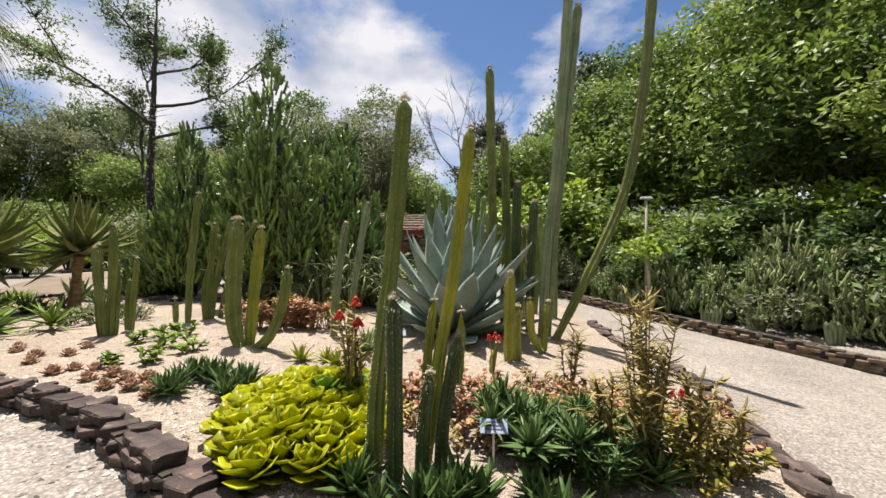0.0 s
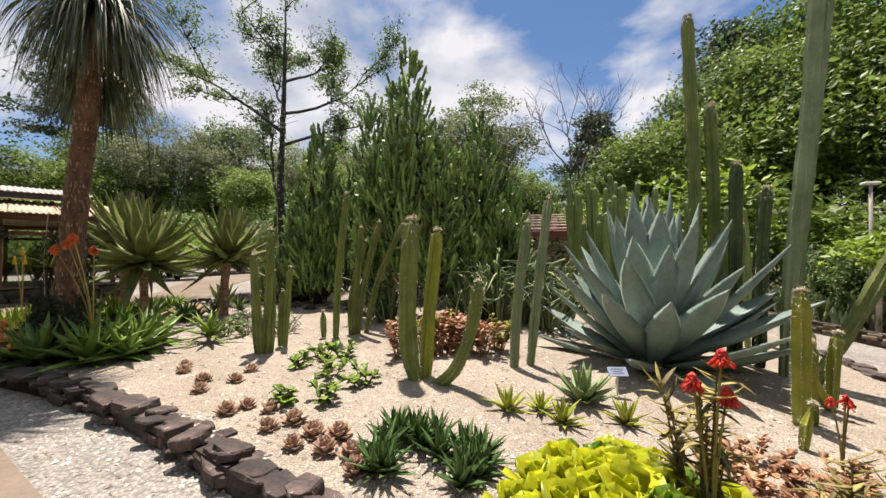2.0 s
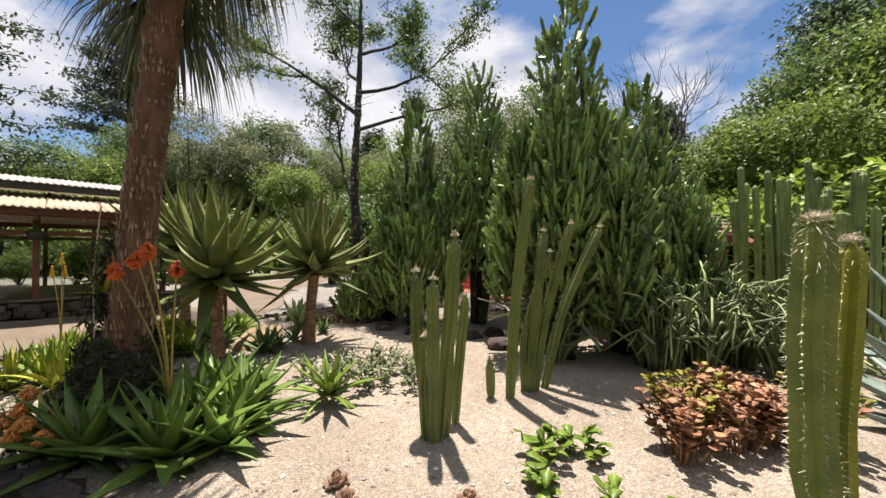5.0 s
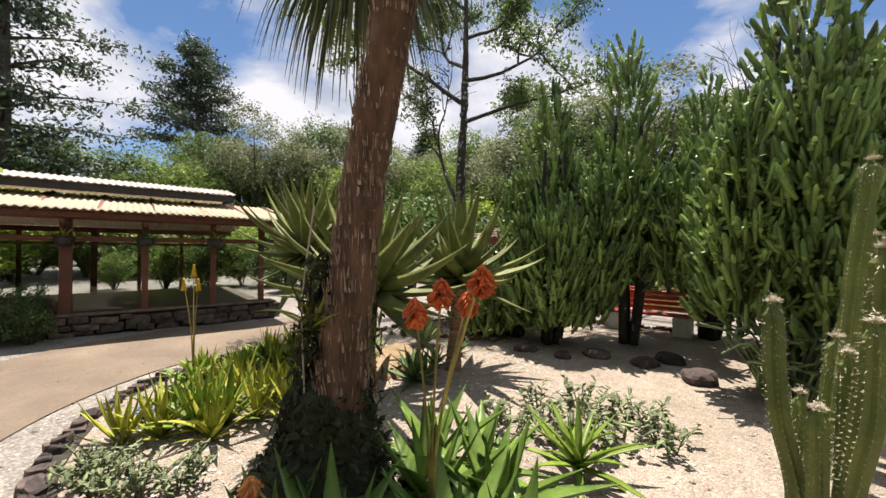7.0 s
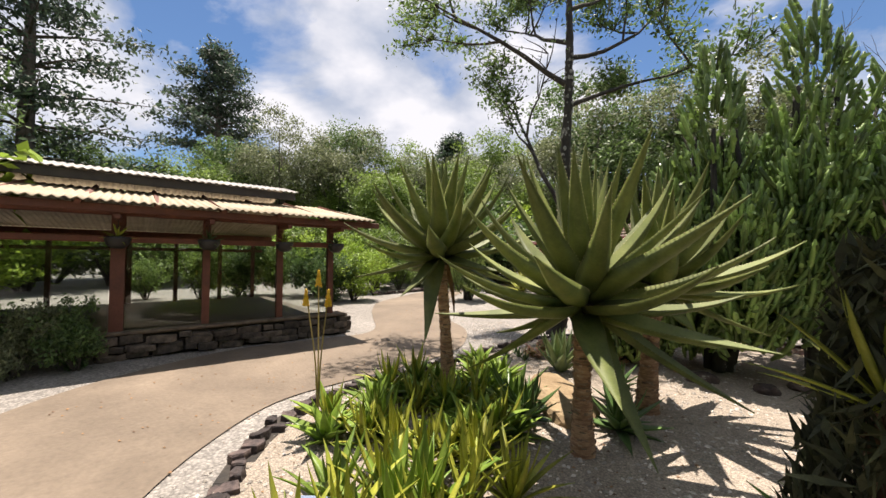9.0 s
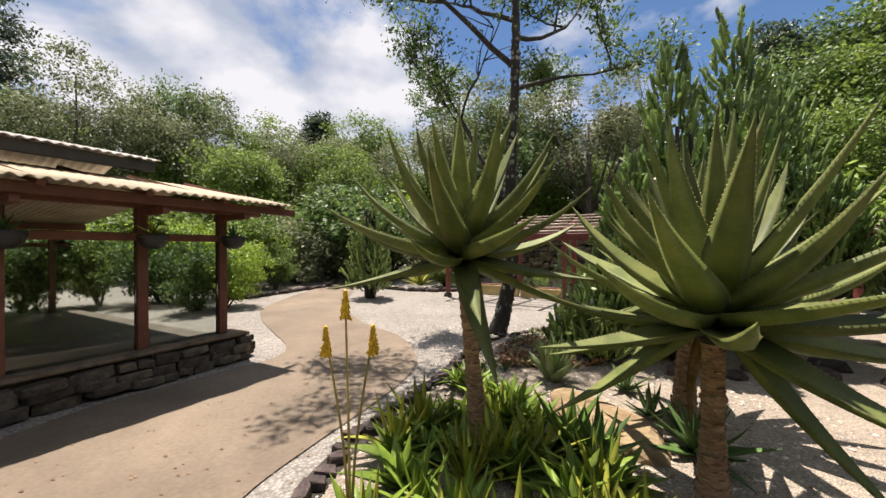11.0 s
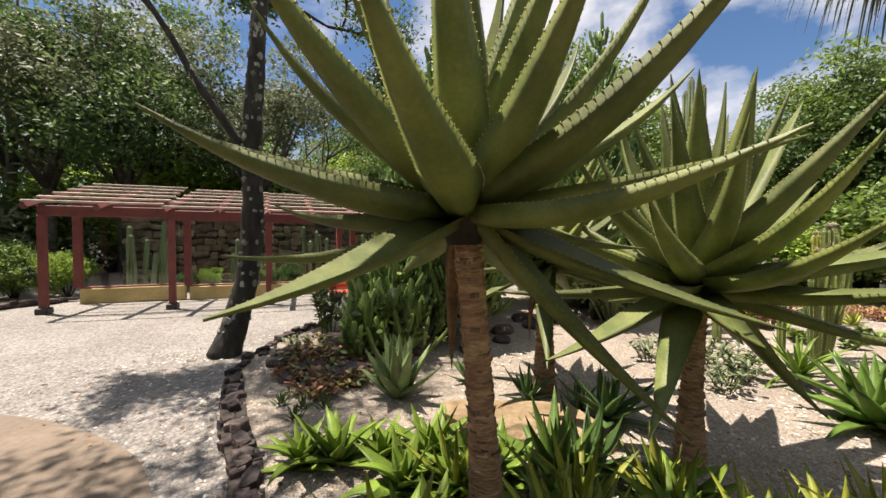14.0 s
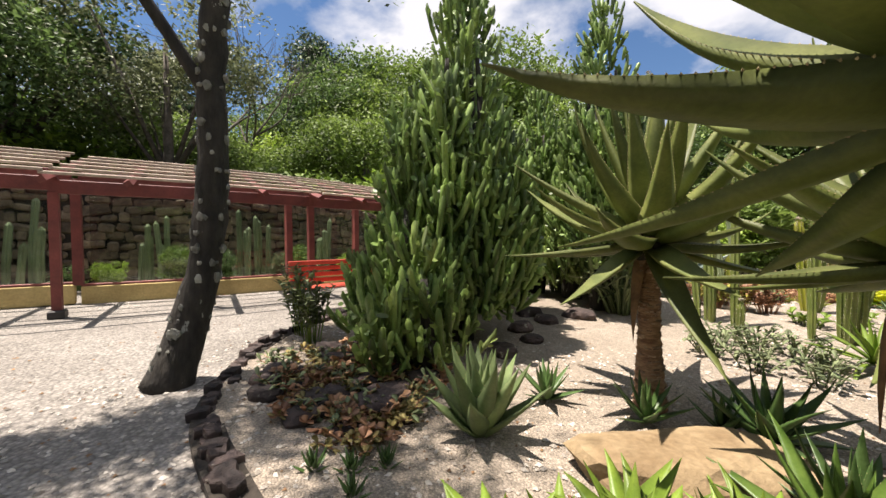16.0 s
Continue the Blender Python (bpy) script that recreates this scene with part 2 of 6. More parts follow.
M["sage"] = material("sage_leaf", (0.12, 0.16, 0.07), (0.26, 0.30, 0.15), 4, 0.6, 0.0, 40, trans=0.25, vary=0.3)
M["moss"] = material("dark_moss", (0.018, 0.022, 0.010), (0.05, 0.055, 0.022), 5, 0.9, 0.6, 30, vary=0.3)
M["red_paint"] = material("oxblood_paint", (0.13, 0.030, 0.026), (0.20, 0.048, 0.040), 3, 0.6, 0.15, 40, vary=0.1)
M["brown_paint"] = material("brown_red_paint", (0.10, 0.035, 0.022), (0.17, 0.06, 0.035), 3, 0.65, 0.15, 40, vary=0.1)
M["bench_red"] = material("bright_red_paint", (0.46, 0.055, 0.03), (0.60, 0.09, 0.05), 3, 0.55, 0.1, 40, vary=0.08)
M["batten"] = material("weathered_batten", (0.36, 0.28, 0.22), (0.54, 0.45, 0.37), 3, 0.8, 0.2, 30, vary=0.12)
M["roof"] = material("tan_corrugated_roof", (0.34, 0.275, 0.18), (0.50, 0.415, 0.29), 1.5, 0.75, 0.15, 25, vary=0.08)
M["sheet"] = material("grey_roof_sheet", (0.24, 0.22, 0.20), (0.38, 0.36, 0.33), 2, 0.6, 0.1, 25)
M["plaster"] = material("ochre_plaster", (0.40, 0.30, 0.12), (0.54, 0.42, 0.19), 2, 0.85, 0.15, 30)
M["dark"] = material("dark_iron", (0.015, 0.014, 0.014), (0.035, 0.032, 0.03), 5, 0.6, 0.1)
M["orange"] = material("orange_flower", (0.62, 0.10, 0.022), (0.85, 0.22, 0.05), 12, 0.5, 0, trans=0.25, vary=0.15)
M["pale_orange"] = material("pale_orange_flower", (0.72, 0.27, 0.07), (0.85, 0.42, 0.14), 12, 0.5, 0, trans=0.25, vary=0.2)
M["red_flower"] = material("red_flower", (0.70, 0.035, 0.03), (0.82, 0.09, 0.06), 12, 0.5, 0, trans=0.25, vary=0.15)
M["yellow"] = material("yellow_flower", (0.78, 0.46, 0.02), (0.86, 0.60, 0.05), 12, 0.5, 0, trans=0.25, vary=0.12)
M["sign"] = material("sign_plate", (0.24, 0.29, 0.42), (0.32, 0.37, 0.50), 3, 0.35, 0.0)
M["white"] = material("white_metal", (0.62, 0.62, 0.62), (0.74, 0.74, 0.74), 4, 0.5, 0.0)
M["ink"] = material("sign_ink", (0.05, 0.05, 0.08), (0.08, 0.08, 0.11), 4, 0.5, 0.0)
M["sandstone"] = material("tan_boulder", (0.216, 0.144, 0.072), (0.360, 0.266, 0.151), 3, 0.9, 0.6, 25, vary=0.1)
M["dry"] = material("dry_brown_leaf", (0.13, 0.07, 0.035), (0.26, 0.15, 0.07), 5, 0.8, 0.2, 40, vary=0.2)

glass = bpy.data.materials.new("window_glass")
glass.use_nodes = True
gn = glass.node_tree
gp = gn.nodes["Principled BSDF"]
gp.inputs["Roughness"].default_value = 0.03
gp.inputs["IOR"].default_value = 1.45
gp.inputs["Transmission Weight"].default_value = 1.0
gp.inputs["Base Color"].default_value = (0.66, 0.72, 0.69, 1)
M["glass"] = glass
# near-black tone that puts the shade inside aloe crowns into colour
M["crown_shade"] = material("crown_shade_dark", (0.012, 0.010, 0.008), (0.04, 0.03, 0.02), 9, 0.9, 0.6, 40)


# ---------------------------------------------------------------- mesh tools
class Shape:
    """Vertices and faces gathered for one mesh; every face has a material slot."""

    def __init__(self):
        self.v, self.f, self.s = [], [], []

    def add(self, verts, faces, slot=0):
        k = len(self.v)
        self.v.extend([tuple(p) for p in verts])
        self.f.extend([tuple(i + k for i in q) for q in faces])
        self.s.extend([slot] * len(faces))
        return self

    def box(self, cx, cy, cz, sx, sy, sz, m=None, bevel=0.0):
        b = min(bevel, sx * 0.4, sy * 0.4, sz * 0.4)
        vs = []
        for z, k in ((-sz / 2, b), (-sz / 2 + b, 0), (sz / 2 - b, 0), (sz / 2, b)) if b else ((-sz / 2, 0), (sz / 2, 0)):
            for x, y in ((-1, -1), (1, -1), (1, 1), (-1, 1)):
                vs.append(Vector((x * (sx / 2 - k), y * (sy / 2 - k), z)))
        rings = len(vs) // 4
        fs = [(3, 2, 1, 0), tuple(4 * (rings - 1) + i for i in range(4))]
        for r in range(rings - 1):
            for i in range(4):
                j = (i + 1) % 4
                fs.append((4 * r + i, 4 * r + j, 4 * r + 4 + j, 4 * r + 4 + i))
        m = m or Matrix.Identity(4)
        return self.add([m @ (p + Vector((cx, cy, cz))) for p in vs], fs)

    def tube(self, path, radii, sides=8, star=0.0, caps=True, slot=0, twist=0.0):
        """A tube along a path; star: how deep every other vertex is drawn in (ribs)."""
        path = [Vector(p) for p in path]
        n = len(path)
        k = len(self.v)
        up = Vector((1, 0, 0)) if abs((path[-1] - path[0]).normalized().x) < 0.9 else Vector((0, 1, 0))
        for i, p in enumerate(path):
            d = (path[min(i + 1, n - 1)] - path[max(i - 1, 0)]).normalized()
            a = (up - d * up.dot(d)).normalized()
            b = d.cross(a)
            up = a
            for j in range(sides):
                t = 2 * math.pi * j / sides + twist * i
                r = radii[i] * (1 - star * (j % 2))
                self.v.append(tuple(p + a * (r * math.cos(t)) + b * (r * math.sin(t))))
        for i in range(n - 1):
            for j in range(sides):
                j2 = (j + 1) % sides
                self.f.append((k + i * sides + j, k + i * sides + j2, k + (i + 1) * sides + j2, k + (i + 1) * sides + j))
                self.s.append(slot)
        if caps:
            self.f.append(tuple(k + j for j in range(sides))[::-1])
            self.f.append(tuple(k + (n - 1) * sides + j for j in range(sides)))
            self.s.extend([slot, slot])
        return self

    def mesh(self, name, mats, smooth=True):
        me = bpy.data.meshes.new(name)
        me.from_pydata(self.v, [], self.f)
        for m in mats:
            me.materials.append(m)
        if len(mats) > 1:
            me.polygons.foreach_set("material_index", self.s)
        me.polygons.foreach_set("use_smooth", [smooth] * len(me.polygons))
        me.update()
        return me


def part(name, shape, mats, parent=None, label="", m=None, smooth=True):
    """One mesh object (from a Shape or a ready mesh) under a thing or a part."""
    mats = mats if isinstance(mats, (list, tuple)) else [mats]
    me = shape if isinstance(shape, bpy.types.Mesh) else shape.mesh(name, mats, smooth)
    ob = new(name, me)
    ob.parent = parent
    if m is not None:
        ob.matrix_basis = m
    if label:
        ob["label"] = label
    return ob


def thing(name, label, category, at=(0, 0, 0), group="", kind="", rz=0.0):
    ob = new(name)
    ob.empty_display_size = 0.1
    ob.matrix_basis = pose(*at, 0, 0, rz)
    return tagged(ob, label, category, group, kind)


def smooth_curve(points, step=0.2, closed=False):
    """Points along a Catmull-Rom curve."""
    pts = [Vector((*p, 0)) if len(p) == 2 else Vector(p) for p in points]
    out = []
    n = len(pts)
    for i in range(n if closed else n - 1):
        p0, p1, p2, p3 = (pts[(i + k) % n] if closed else pts[max(0, min(n - 1, i + k))] for k in (-1, 0, 1, 2))
        m = max(1, int((p2 - p1).length / step))
        for j in range(m):
            t = j / m
            out.append(0.5 * ((2 * p1) + (p2 - p0) * t + (2 * p0 - 5 * p1 + 4 * p2 - p3) * t * t + (3 * p1 - p0 - 3 * p2 + p3) * t ** 3))
    if not closed:
        out.append(pts[-1])
    return out


rnd = random.Random(7)


def ball(r):
    while True:
        v = Vector((rnd.uniform(-1, 1), rnd.uniform(-1, 1), rnd.uniform(-1, 1)))
        if 0.01 < v.length <= 1:
            return v * r


# ---------------------------------------------------------------- ground
def clamp(v):
    return max(0.0, min(1.0, v))


def bed_z(x, y):
    z = 0.2 + 0.018 * min(6, max(0, -x - 9)) + 0.02 * min(12, max(0, y - 9))
    if x > -2.5:
        z -= 0.08 * (min(x, 8) + 2.5)
    return z


def ground_z(x, y):
    return bed_z(x, y) - 0.05 - 0.10 * clamp((x + 9) / 2.5) * clamp((8 - y) / 2)


RIM = [(2.55, 2.3), (3.0, 3.5), (3.55, 5.6), (3.5, 7.2), (3.75, 9.5), (3.8, 11.5), (3.2, 12.3), (0.5, 12.0), (-2.5, 11.9), (-4.5, 11.9), (-6.0, 12.2),
       (-7.8, 12.2), (-9.35, 11.25), (-10.0, 10.2), (-10.35, 9.3), (-10.83, 8.37), (-11.1, 7.65), (-11.25, 7.0), (-11.2, 6.3), (-10.9, 5.65),
       (-10.35, 5.0), (-9.6, 4.5), (-8.6, 4.3), (-7.4, 4.33), (-6.0, 4.17), (-4.5, 3.72), (-3.4, 3.32), (-2.7, 3.0), (-2.05, 2.6), (-1.4, 2.22), (-0.5, 1.85),
       (0.6, 1.6), (1.7, 1.7)]
CONCRETE = [(-1.5, 1.25), (-2.6, 2.1), (-3.5, 2.6), (-4.6, 2.97), (-6.2, 3.5), (-7.6, 3.7), (-8.8, 3.72), (-9.85, 3.95), (-10.7, 4.55), (-11.3, 5.35), (-11.65, 6.3),
            (-11.7, 7.0), (-11.45, 7.75), (-11.1, 8.6), (-10.78, 9.6), (-10.76, 10.4), (-11.15, 11.6), (-12.1, 12.8), (-12.9, 14.5), (-13.3, 16.2), (-13.8, 20.2), (-14.6, 25.5),
            (-16.5, 31), (-18, 31), (-15.4, 26), (-14.8, 20.5), (-15.15, 18), (-15.1, 14.7), (-14.5, 13.15), (-13.7, 11.9), (-12.98, 10.85), (-12.9, 10.2), (-13.3, 9.6), (-14.0, 8.5),
            (-14.2, 7.4), (-14.1, 6.2), (-13.7, 5.2), (-12.6, 3.4), (-10.5, 1.8), (-7.5, 0.9), (-4.5, 0.2), (-2.4, -1.2), (-1.0, -1.0)]


def inside(x, y, poly):
    hit = False
    for i in range(len(poly)):
        (x1, y1), (x2, y2) = poly[i - 1], poly[i]
        if (y1 > y) != (y2 > y) and x < (x2 - x1) * (y - y1) / (y2 - y1) + x1:
            hit = not hit
    return hit


def sheet(name, outline, zf, mat, lift, wobble=0.0):
    """A ground sheet with a clean curved outline that follows the terrain."""
    bm = bmesh.new()
    ring = [bm.verts.new((p.x, p.y, 0)) for p in smooth_curve(outline, 0.15, True)]
    edges = [bm.edges.new((ring[i], ring[(i + 1) % len(ring)])) for i in range(len(ring))]
    bmesh.ops.triangle_fill(bm, use_beauty=True, use_dissolve=False, edges=edges)
    xs = [v.co.x for v in bm.verts]
    ys = [v.co.y for v in bm.verts]
    for axis, lo, hi in ((0, min(xs), max(xs)), (1, min(ys), max(ys))):
        c = math.ceil(lo * 2) / 2
        while c < hi:
            co, no = [0, 0, 0], [0, 0, 0]
            co[axis], no[axis] = c, 1
            bmesh.ops.bisect_plane(bm, geom=bm.verts[:] + bm.edges[:] + bm.faces[:], plane_co=co, plane_no=no)
            c += 0.5
    for v in bm.verts:
        v.co.z = zf(v.co.x, v.co.y) + lift + wobble * noise.noise(v.co * 0.9)
    for f in bm.faces:
        f.normal_update()
        if f.normal.z < 0:
            f.normal_flip()
    me = bpy.data.meshes.new(name)
    bm.to_mesh(me)
    bm.free()
    me.materials.append(mat)
    for p in me.polygons:
        p.use_smooth = True
    return new(name, me)


gs = Shape()
axis = [-600, -250, -120, -70, -50] + [i / 2 for i in range(-80, 81)] + [50, 70, 120, 250, 600]
nx = len(axis)
gs.v = [(x, y, ground_z(max(-40, min(40, x)), max(-40, min(40, y)))) for y in axis for x in axis]
gs.f = [(j * nx + i, j * nx + i + 1, (j + 1) * nx + i + 1, (j + 1) * nx + i) for j in range(nx - 1) for i in range(nx - 1)]
gs.s = [0] * len(gs.f)
tagged(part("ground", gs, M["gravel"]), "pale crushed gravel ground around the cactus beds", "ground", kind="structure")
tagged(sheet("garden_bed", RIM, bed_z, M["bed"], 0.0, 0.03), "warm pale gravel bed raised behind a stone edging", "garden bed", kind="structure")
tagged(sheet("path", CONCRETE, ground_z, M["concrete"], 0.014), "tan concrete footpath curving between gravel strips", "path", kind="structure")


# ---------------------------------------------------------------- stones and edging
def stone_mesh(sx, sy, sz, mat, seed, sides=7):
    r = random.Random(seed)
    s = Shape()
    ang = sorted((2 * math.pi * (i + r.uniform(-0.34, 0.34)) / sides) for i in range(sides))
    rad = [r.uniform(0.84, 1.14) for _ in ang]
    for z, k in ((-0.5, 0.96), (-0.3, 1.0), (0.36, 1.0), (0.5, 0.93)):
        for a, q in zip(ang, rad):
            c, d = math.cos(a), math.sin(a)
            p = max(abs(c), abs(d)) ** -0.6
            s.v.append((c * p * q * k * sx * 0.5 + r.uniform(-0.02, 0.02) * sx, d * p * q * k * sy * 0.5, (z + r.uniform(-0.13, 0.13)) * sz))
    for i in range(3):
        for j in range(sides):
            j2 = (j + 1) % sides
            s.f.append((i * sides + j, i * sides + j2, (i + 1) * sides + j2, (i + 1) * sides + j))
    s.f.append(tuple(range(sides))[::-1])
    s.f.append(tuple(3 * sides + j for j in range(sides)))
    s.s = [0] * len(s.f)
    return s.mesh("stone", [mat], False)


EDGE_STONES = [stone_mesh(0.17 + 0.06 * (i % 4), 0.15 + 0.05 * (i % 3), 0.055 + 0.022 * (i % 2), M["stone"], 20 + i, 8) for i in range(12)]


def edging(points, layers, label, step=0.145, closed=False, loose=0.085, stones=None, rise=0.058):
    line = smooth_curve(points, 0.06, closed)
    top = thing("stone_edging", label, "stone edging", kind="structure")
    core = Shape()
    for i in range(0, len(line) - 4, 4):
        a, b = line[i], line[i + 4]
        d = b - a
        core.box(0, 0, 0, d.length + 0.03, 0.20, 0.20, pose((a.x + b.x) / 2, (a.y + b.y) / 2, bed_z(a.x, a.y) - 0.095, 0, 0, math.degrees(math.atan2(d.y, d.x))))
    part("core", core, M["mortar"], top, smooth=False)
    for layer in range(layers):
        run, last = rnd.uniform(0, 0.2), line[0]
        want = step
        for i in range(1, len(line)):
            run += (line[i] - last).length
            last = line[i]
            if run > want:
                run, want = 0, step * rnd.uniform(0.8, 1.2)
                d = line[min(i + 2, len(line) - 1)] - line[max(0, i - 2)]
                yaw = math.degrees(math.atan2(d.y, d.x)) + rnd.uniform(-9, 9)
                x, y = line[i].x + rnd.uniform(-loose, loose), line[i].y + rnd.uniform(-loose, loose)
                z = bed_z(x, y) + 0.022 - layer * rise + rnd.uniform(-0.014, 0.018)
                part("stone", rnd.choice(stones or EDGE_STONES), [], top, m=pose(x, y, z, rnd.uniform(-10, 10), rnd.uniform(-9, 9), yaw + rnd.uniform(-8, 8)))
    return top


ROUGH_STONES = [stone_mesh(0.10 + 0.03 * (i % 4), 0.10 + 0.03 * (i % 3), 0.06 + 0.02 * (i % 2), M["stone"], 220 + i, 7) for i in range(10)]
edging(RIM[14:24], 4, "low edging of dark mossy schist along the path bend", 0.10, False, 0.055, ROUGH_STONES, 0.05)
edging(RIM[23:] + RIM[:5], 3, "low edging of dark lichen-spotted schist slabs")
edging(RIM[9:15], 4, "low rubble edging of dark rough stones behind the bed", 0.10, False, 0.055, ROUGH_STONES, 0.05)


def dry_wall(points, height, thick, label, mats, sx=0.36, sz=0.07, base=None):
    """A dry-stacked wall whose slabs are pieces of their own on a dark core."""
    top = thing("stone_wall", label, "stone wall", kind="structure")
    slabs = [stone_mesh(sx * k, thick, sz * 1.02, mats, 60 + i, 6) for i, k in enumerate((0.8, 1.0, 1.2, 1.4))]
    line = smooth_curve(points, 0.05)
    core = Shape()
    rows = int(height / sz)
    for i in range(0, len(line) - 4, 4):
        a, b = line[i], line[min(i + 4, len(line) - 1)]
        d = b - a
        yaw = math.degrees(math.atan2(d.y, d.x))
        z0 = (base or ground_z)((a.x + b.x) / 2, (a.y + b.y) / 2)
        core.box(0, 0, 0, d.length + 0.02, thick * 0.7, height * 0.96, pose((a.x + b.x) / 2, (a.y + b.y) / 2, z0 + height * 0.47, 0, 0, yaw))
    part("core", core, M["mortar"], top, smooth=False)
    for row in range(rows):
        run, last, want = rnd.uniform(0, sx), line[0], sx
        for i in range(1, len(line)):
            run += (line[i] - last).length
            last = line[i]
            if run > want:
                me = rnd.choice(slabs)
                run, want = 0, sx * rnd.uniform(0.85, 1.2)
                d = line[min(i + 3, len(line) - 1)] - line[max(0, i - 3)]
                yaw = math.degrees(math.atan2(d.y, d.x)) + rnd.uniform(-3, 3)
                x, y = line[i].x + rnd.uniform(-0.02, 0.02), line[i].y + rnd.uniform(-0.02, 0.02)
                z = (base or ground_z)(x, y) + sz * (row + 0.5)
                part("stone", me, [], top, m=pose(x, y, z, rnd.uniform(-3, 3), rnd.uniform(-3, 3), yaw))
    return top


dry_wall([(10.5, 4.2), (8.3, 6.8), (7.1, 8.9), (6.1, 10.8), (4.9, 13.5), (4.2, 16)], 0.30, 0.3, "dry-stacked low wall of brown slabs beside the path", M["wall_stone"])


def boulder(x, y, sx, sy, sz, mat, label, seed, rz=0.0, sink=0.25):
    bm = bmesh.new()
    bmesh.ops.create_icosphere(bm, subdivisions=3, radius=0.5)
    for v in bm.verts:
        n = noise.noise(v.co * 2.3 + Vector((seed, 0, 0))) * 0.3 + noise.noise(v.co * 5.5 + Vector((0, seed, 0))) * 0.09
        v.co *= 1 + n
        v.co.x, v.co.y, v.co.z = v.co.x * sx, v.co.y * sy, max(-0.4, min(0.36, v.co.z)) * sz
    me = bpy.data.meshes.new("boulder")
    bm.to_mesh(me)
    bm.free()
    me.materials.append(mat)
    ob = new("boulder", me)
    ob.matrix_basis = pose(x, y, bed_z(x, y) + sz * (0.4 - sink), 0, 0, rz)
    return tagged(ob, label, "rock")


boulder(-8.86, 8.0, 1.35, 0.62, 0.34, M["sandstone"], "flat tan sandstone boulder half sunk in the gravel", 3, -65)
for i, (x, y, s) in enumerate([(-8.85, 10.0, 0.5), (-5.45, 9.3, 0.4), (-4.9, 8.85, 0.5), (-5.1, 9.6, 0.45), (-6.1, 9.55, 0.4), (-7.2, 9.5, 0.36), (-6.6, 9.3, 0.3), (-8.3, 10.9, 0.4), (-8.6, 10.3, 0.3), (-8.45, 10.65, 0.35), (-8.9, 10.75, 0.32), (-9.15, 10.45, 0.3), (-8.2, 10.3, 0.3), (-9.25, 10.05, 0.24), (-8.75, 11.2, 0.35), (-8.1, 11.2, 0.4), (-9.0, 9.8, 0.2), (-7.7, 11.0, 0.4)]):
    boulder(x, y, s, s * 0.8, s * 0.55, M["stone"], "dark lichen-grey rock lying in the gravel", i * 3.1, i * 40)

rk = random.Random(19)
for i in range(34):
    x, y, s = rk.uniform(-9.3, -7.8), rk.uniform(9.85, 11.35), rk.uniform(0.14, 0.34)
    if (x + 9.3) * 0.5 + (y - 9.85) * 0.2 < 1.0:
        boulder(x, y, s, s * rk.uniform(0.6, 0.95), s * 0.6, M["stone"], "rough dark rock in the planted rockery", 70 + i * 3.1, i * 47)

# loose pebbles and litter on the gravel
lit = Shape()
for i in range(1500):
    x, y = rnd.uniform(-11, 3), rnd.uniform(2.5, 12)
    if i % 2:
        x, y = rnd.uniform(-13.5, -7.5), rnd.uniform(5.5, 14)
    r = rnd.uniform(0.006, 0.017)
    z = bed_z(x, y) + 0.03 * noise.noise(Vector((x, y, 0)) * 0.9) if inside(x, y, RIM) else ground_z(x, y) + (0.014 if inside(x, y, CONCRETE) else 0)
    a = rnd.uniform(0, 6.28)
    c = Vector((x, y, z + r * 0.4))
    ring = [c + Vector((math.cos(a + k * 2.09) * r * 1.3, math.sin(a + k * 2.09) * r, 0)) for k in range(3)]
    lit.add([*ring, c + Vector((0, 0, r * 0.7))], [(0, 1, 3), (1, 2, 3), (2, 0, 3)])
tagged(part("leaf_litter", lit, M["dry"]), "scattered dry bits of leaf litter on pale gravel", "leaf litter", kind="stuff")


peb = Shape()
for i in range(9500):
    if i % 5 < 2:
        x, y = rnd.uniform(-11.2, 3.5), rnd.uniform(2.2, 7.5)
    elif i % 5 < 4:
        x, y = rnd.uniform(-11.2, -6.5), rnd.uniform(5.0, 12.5)
    else:
        x, y = rnd.uniform(-5.5, -0.5), rnd.uniform(1.6, 3.9)
    r = rnd.uniform(0.008, 0.021)
    a = rnd.uniform(0, 6.28)
    if inside(x, y, RIM):
        z = bed_z(x, y) + 0.03 * noise.noise(Vector((x, y, 0)) * 0.9)
    elif inside(x, y, CONCRETE):
        continue
    else:
        z = ground_z(x, y)
    c = Vector((x, y, z))
    ring = [c + Vector((math.cos(a + k * 1.571) * r * (1.4 if k % 2 else 0.9), math.sin(a + k * 1.571) * r * (1.4 if k % 2 else 0.9), rnd.uniform(0, 0.3) * r)) for k in range(4)]
    peb.add([*ring, c + Vector((rnd.uniform(-0.4, 0.4) * r, rnd.uniform(-0.4, 0.4) * r, r * 0.9))], [(0, 1, 4), (1, 2, 4), (2, 3, 4), (3, 0, 4)])
tagged(part("loose_pebbles", peb, M["pebble"], smooth=False), "loose white and grey pebbles lying on the gravel", "pebbles", kind="stuff")


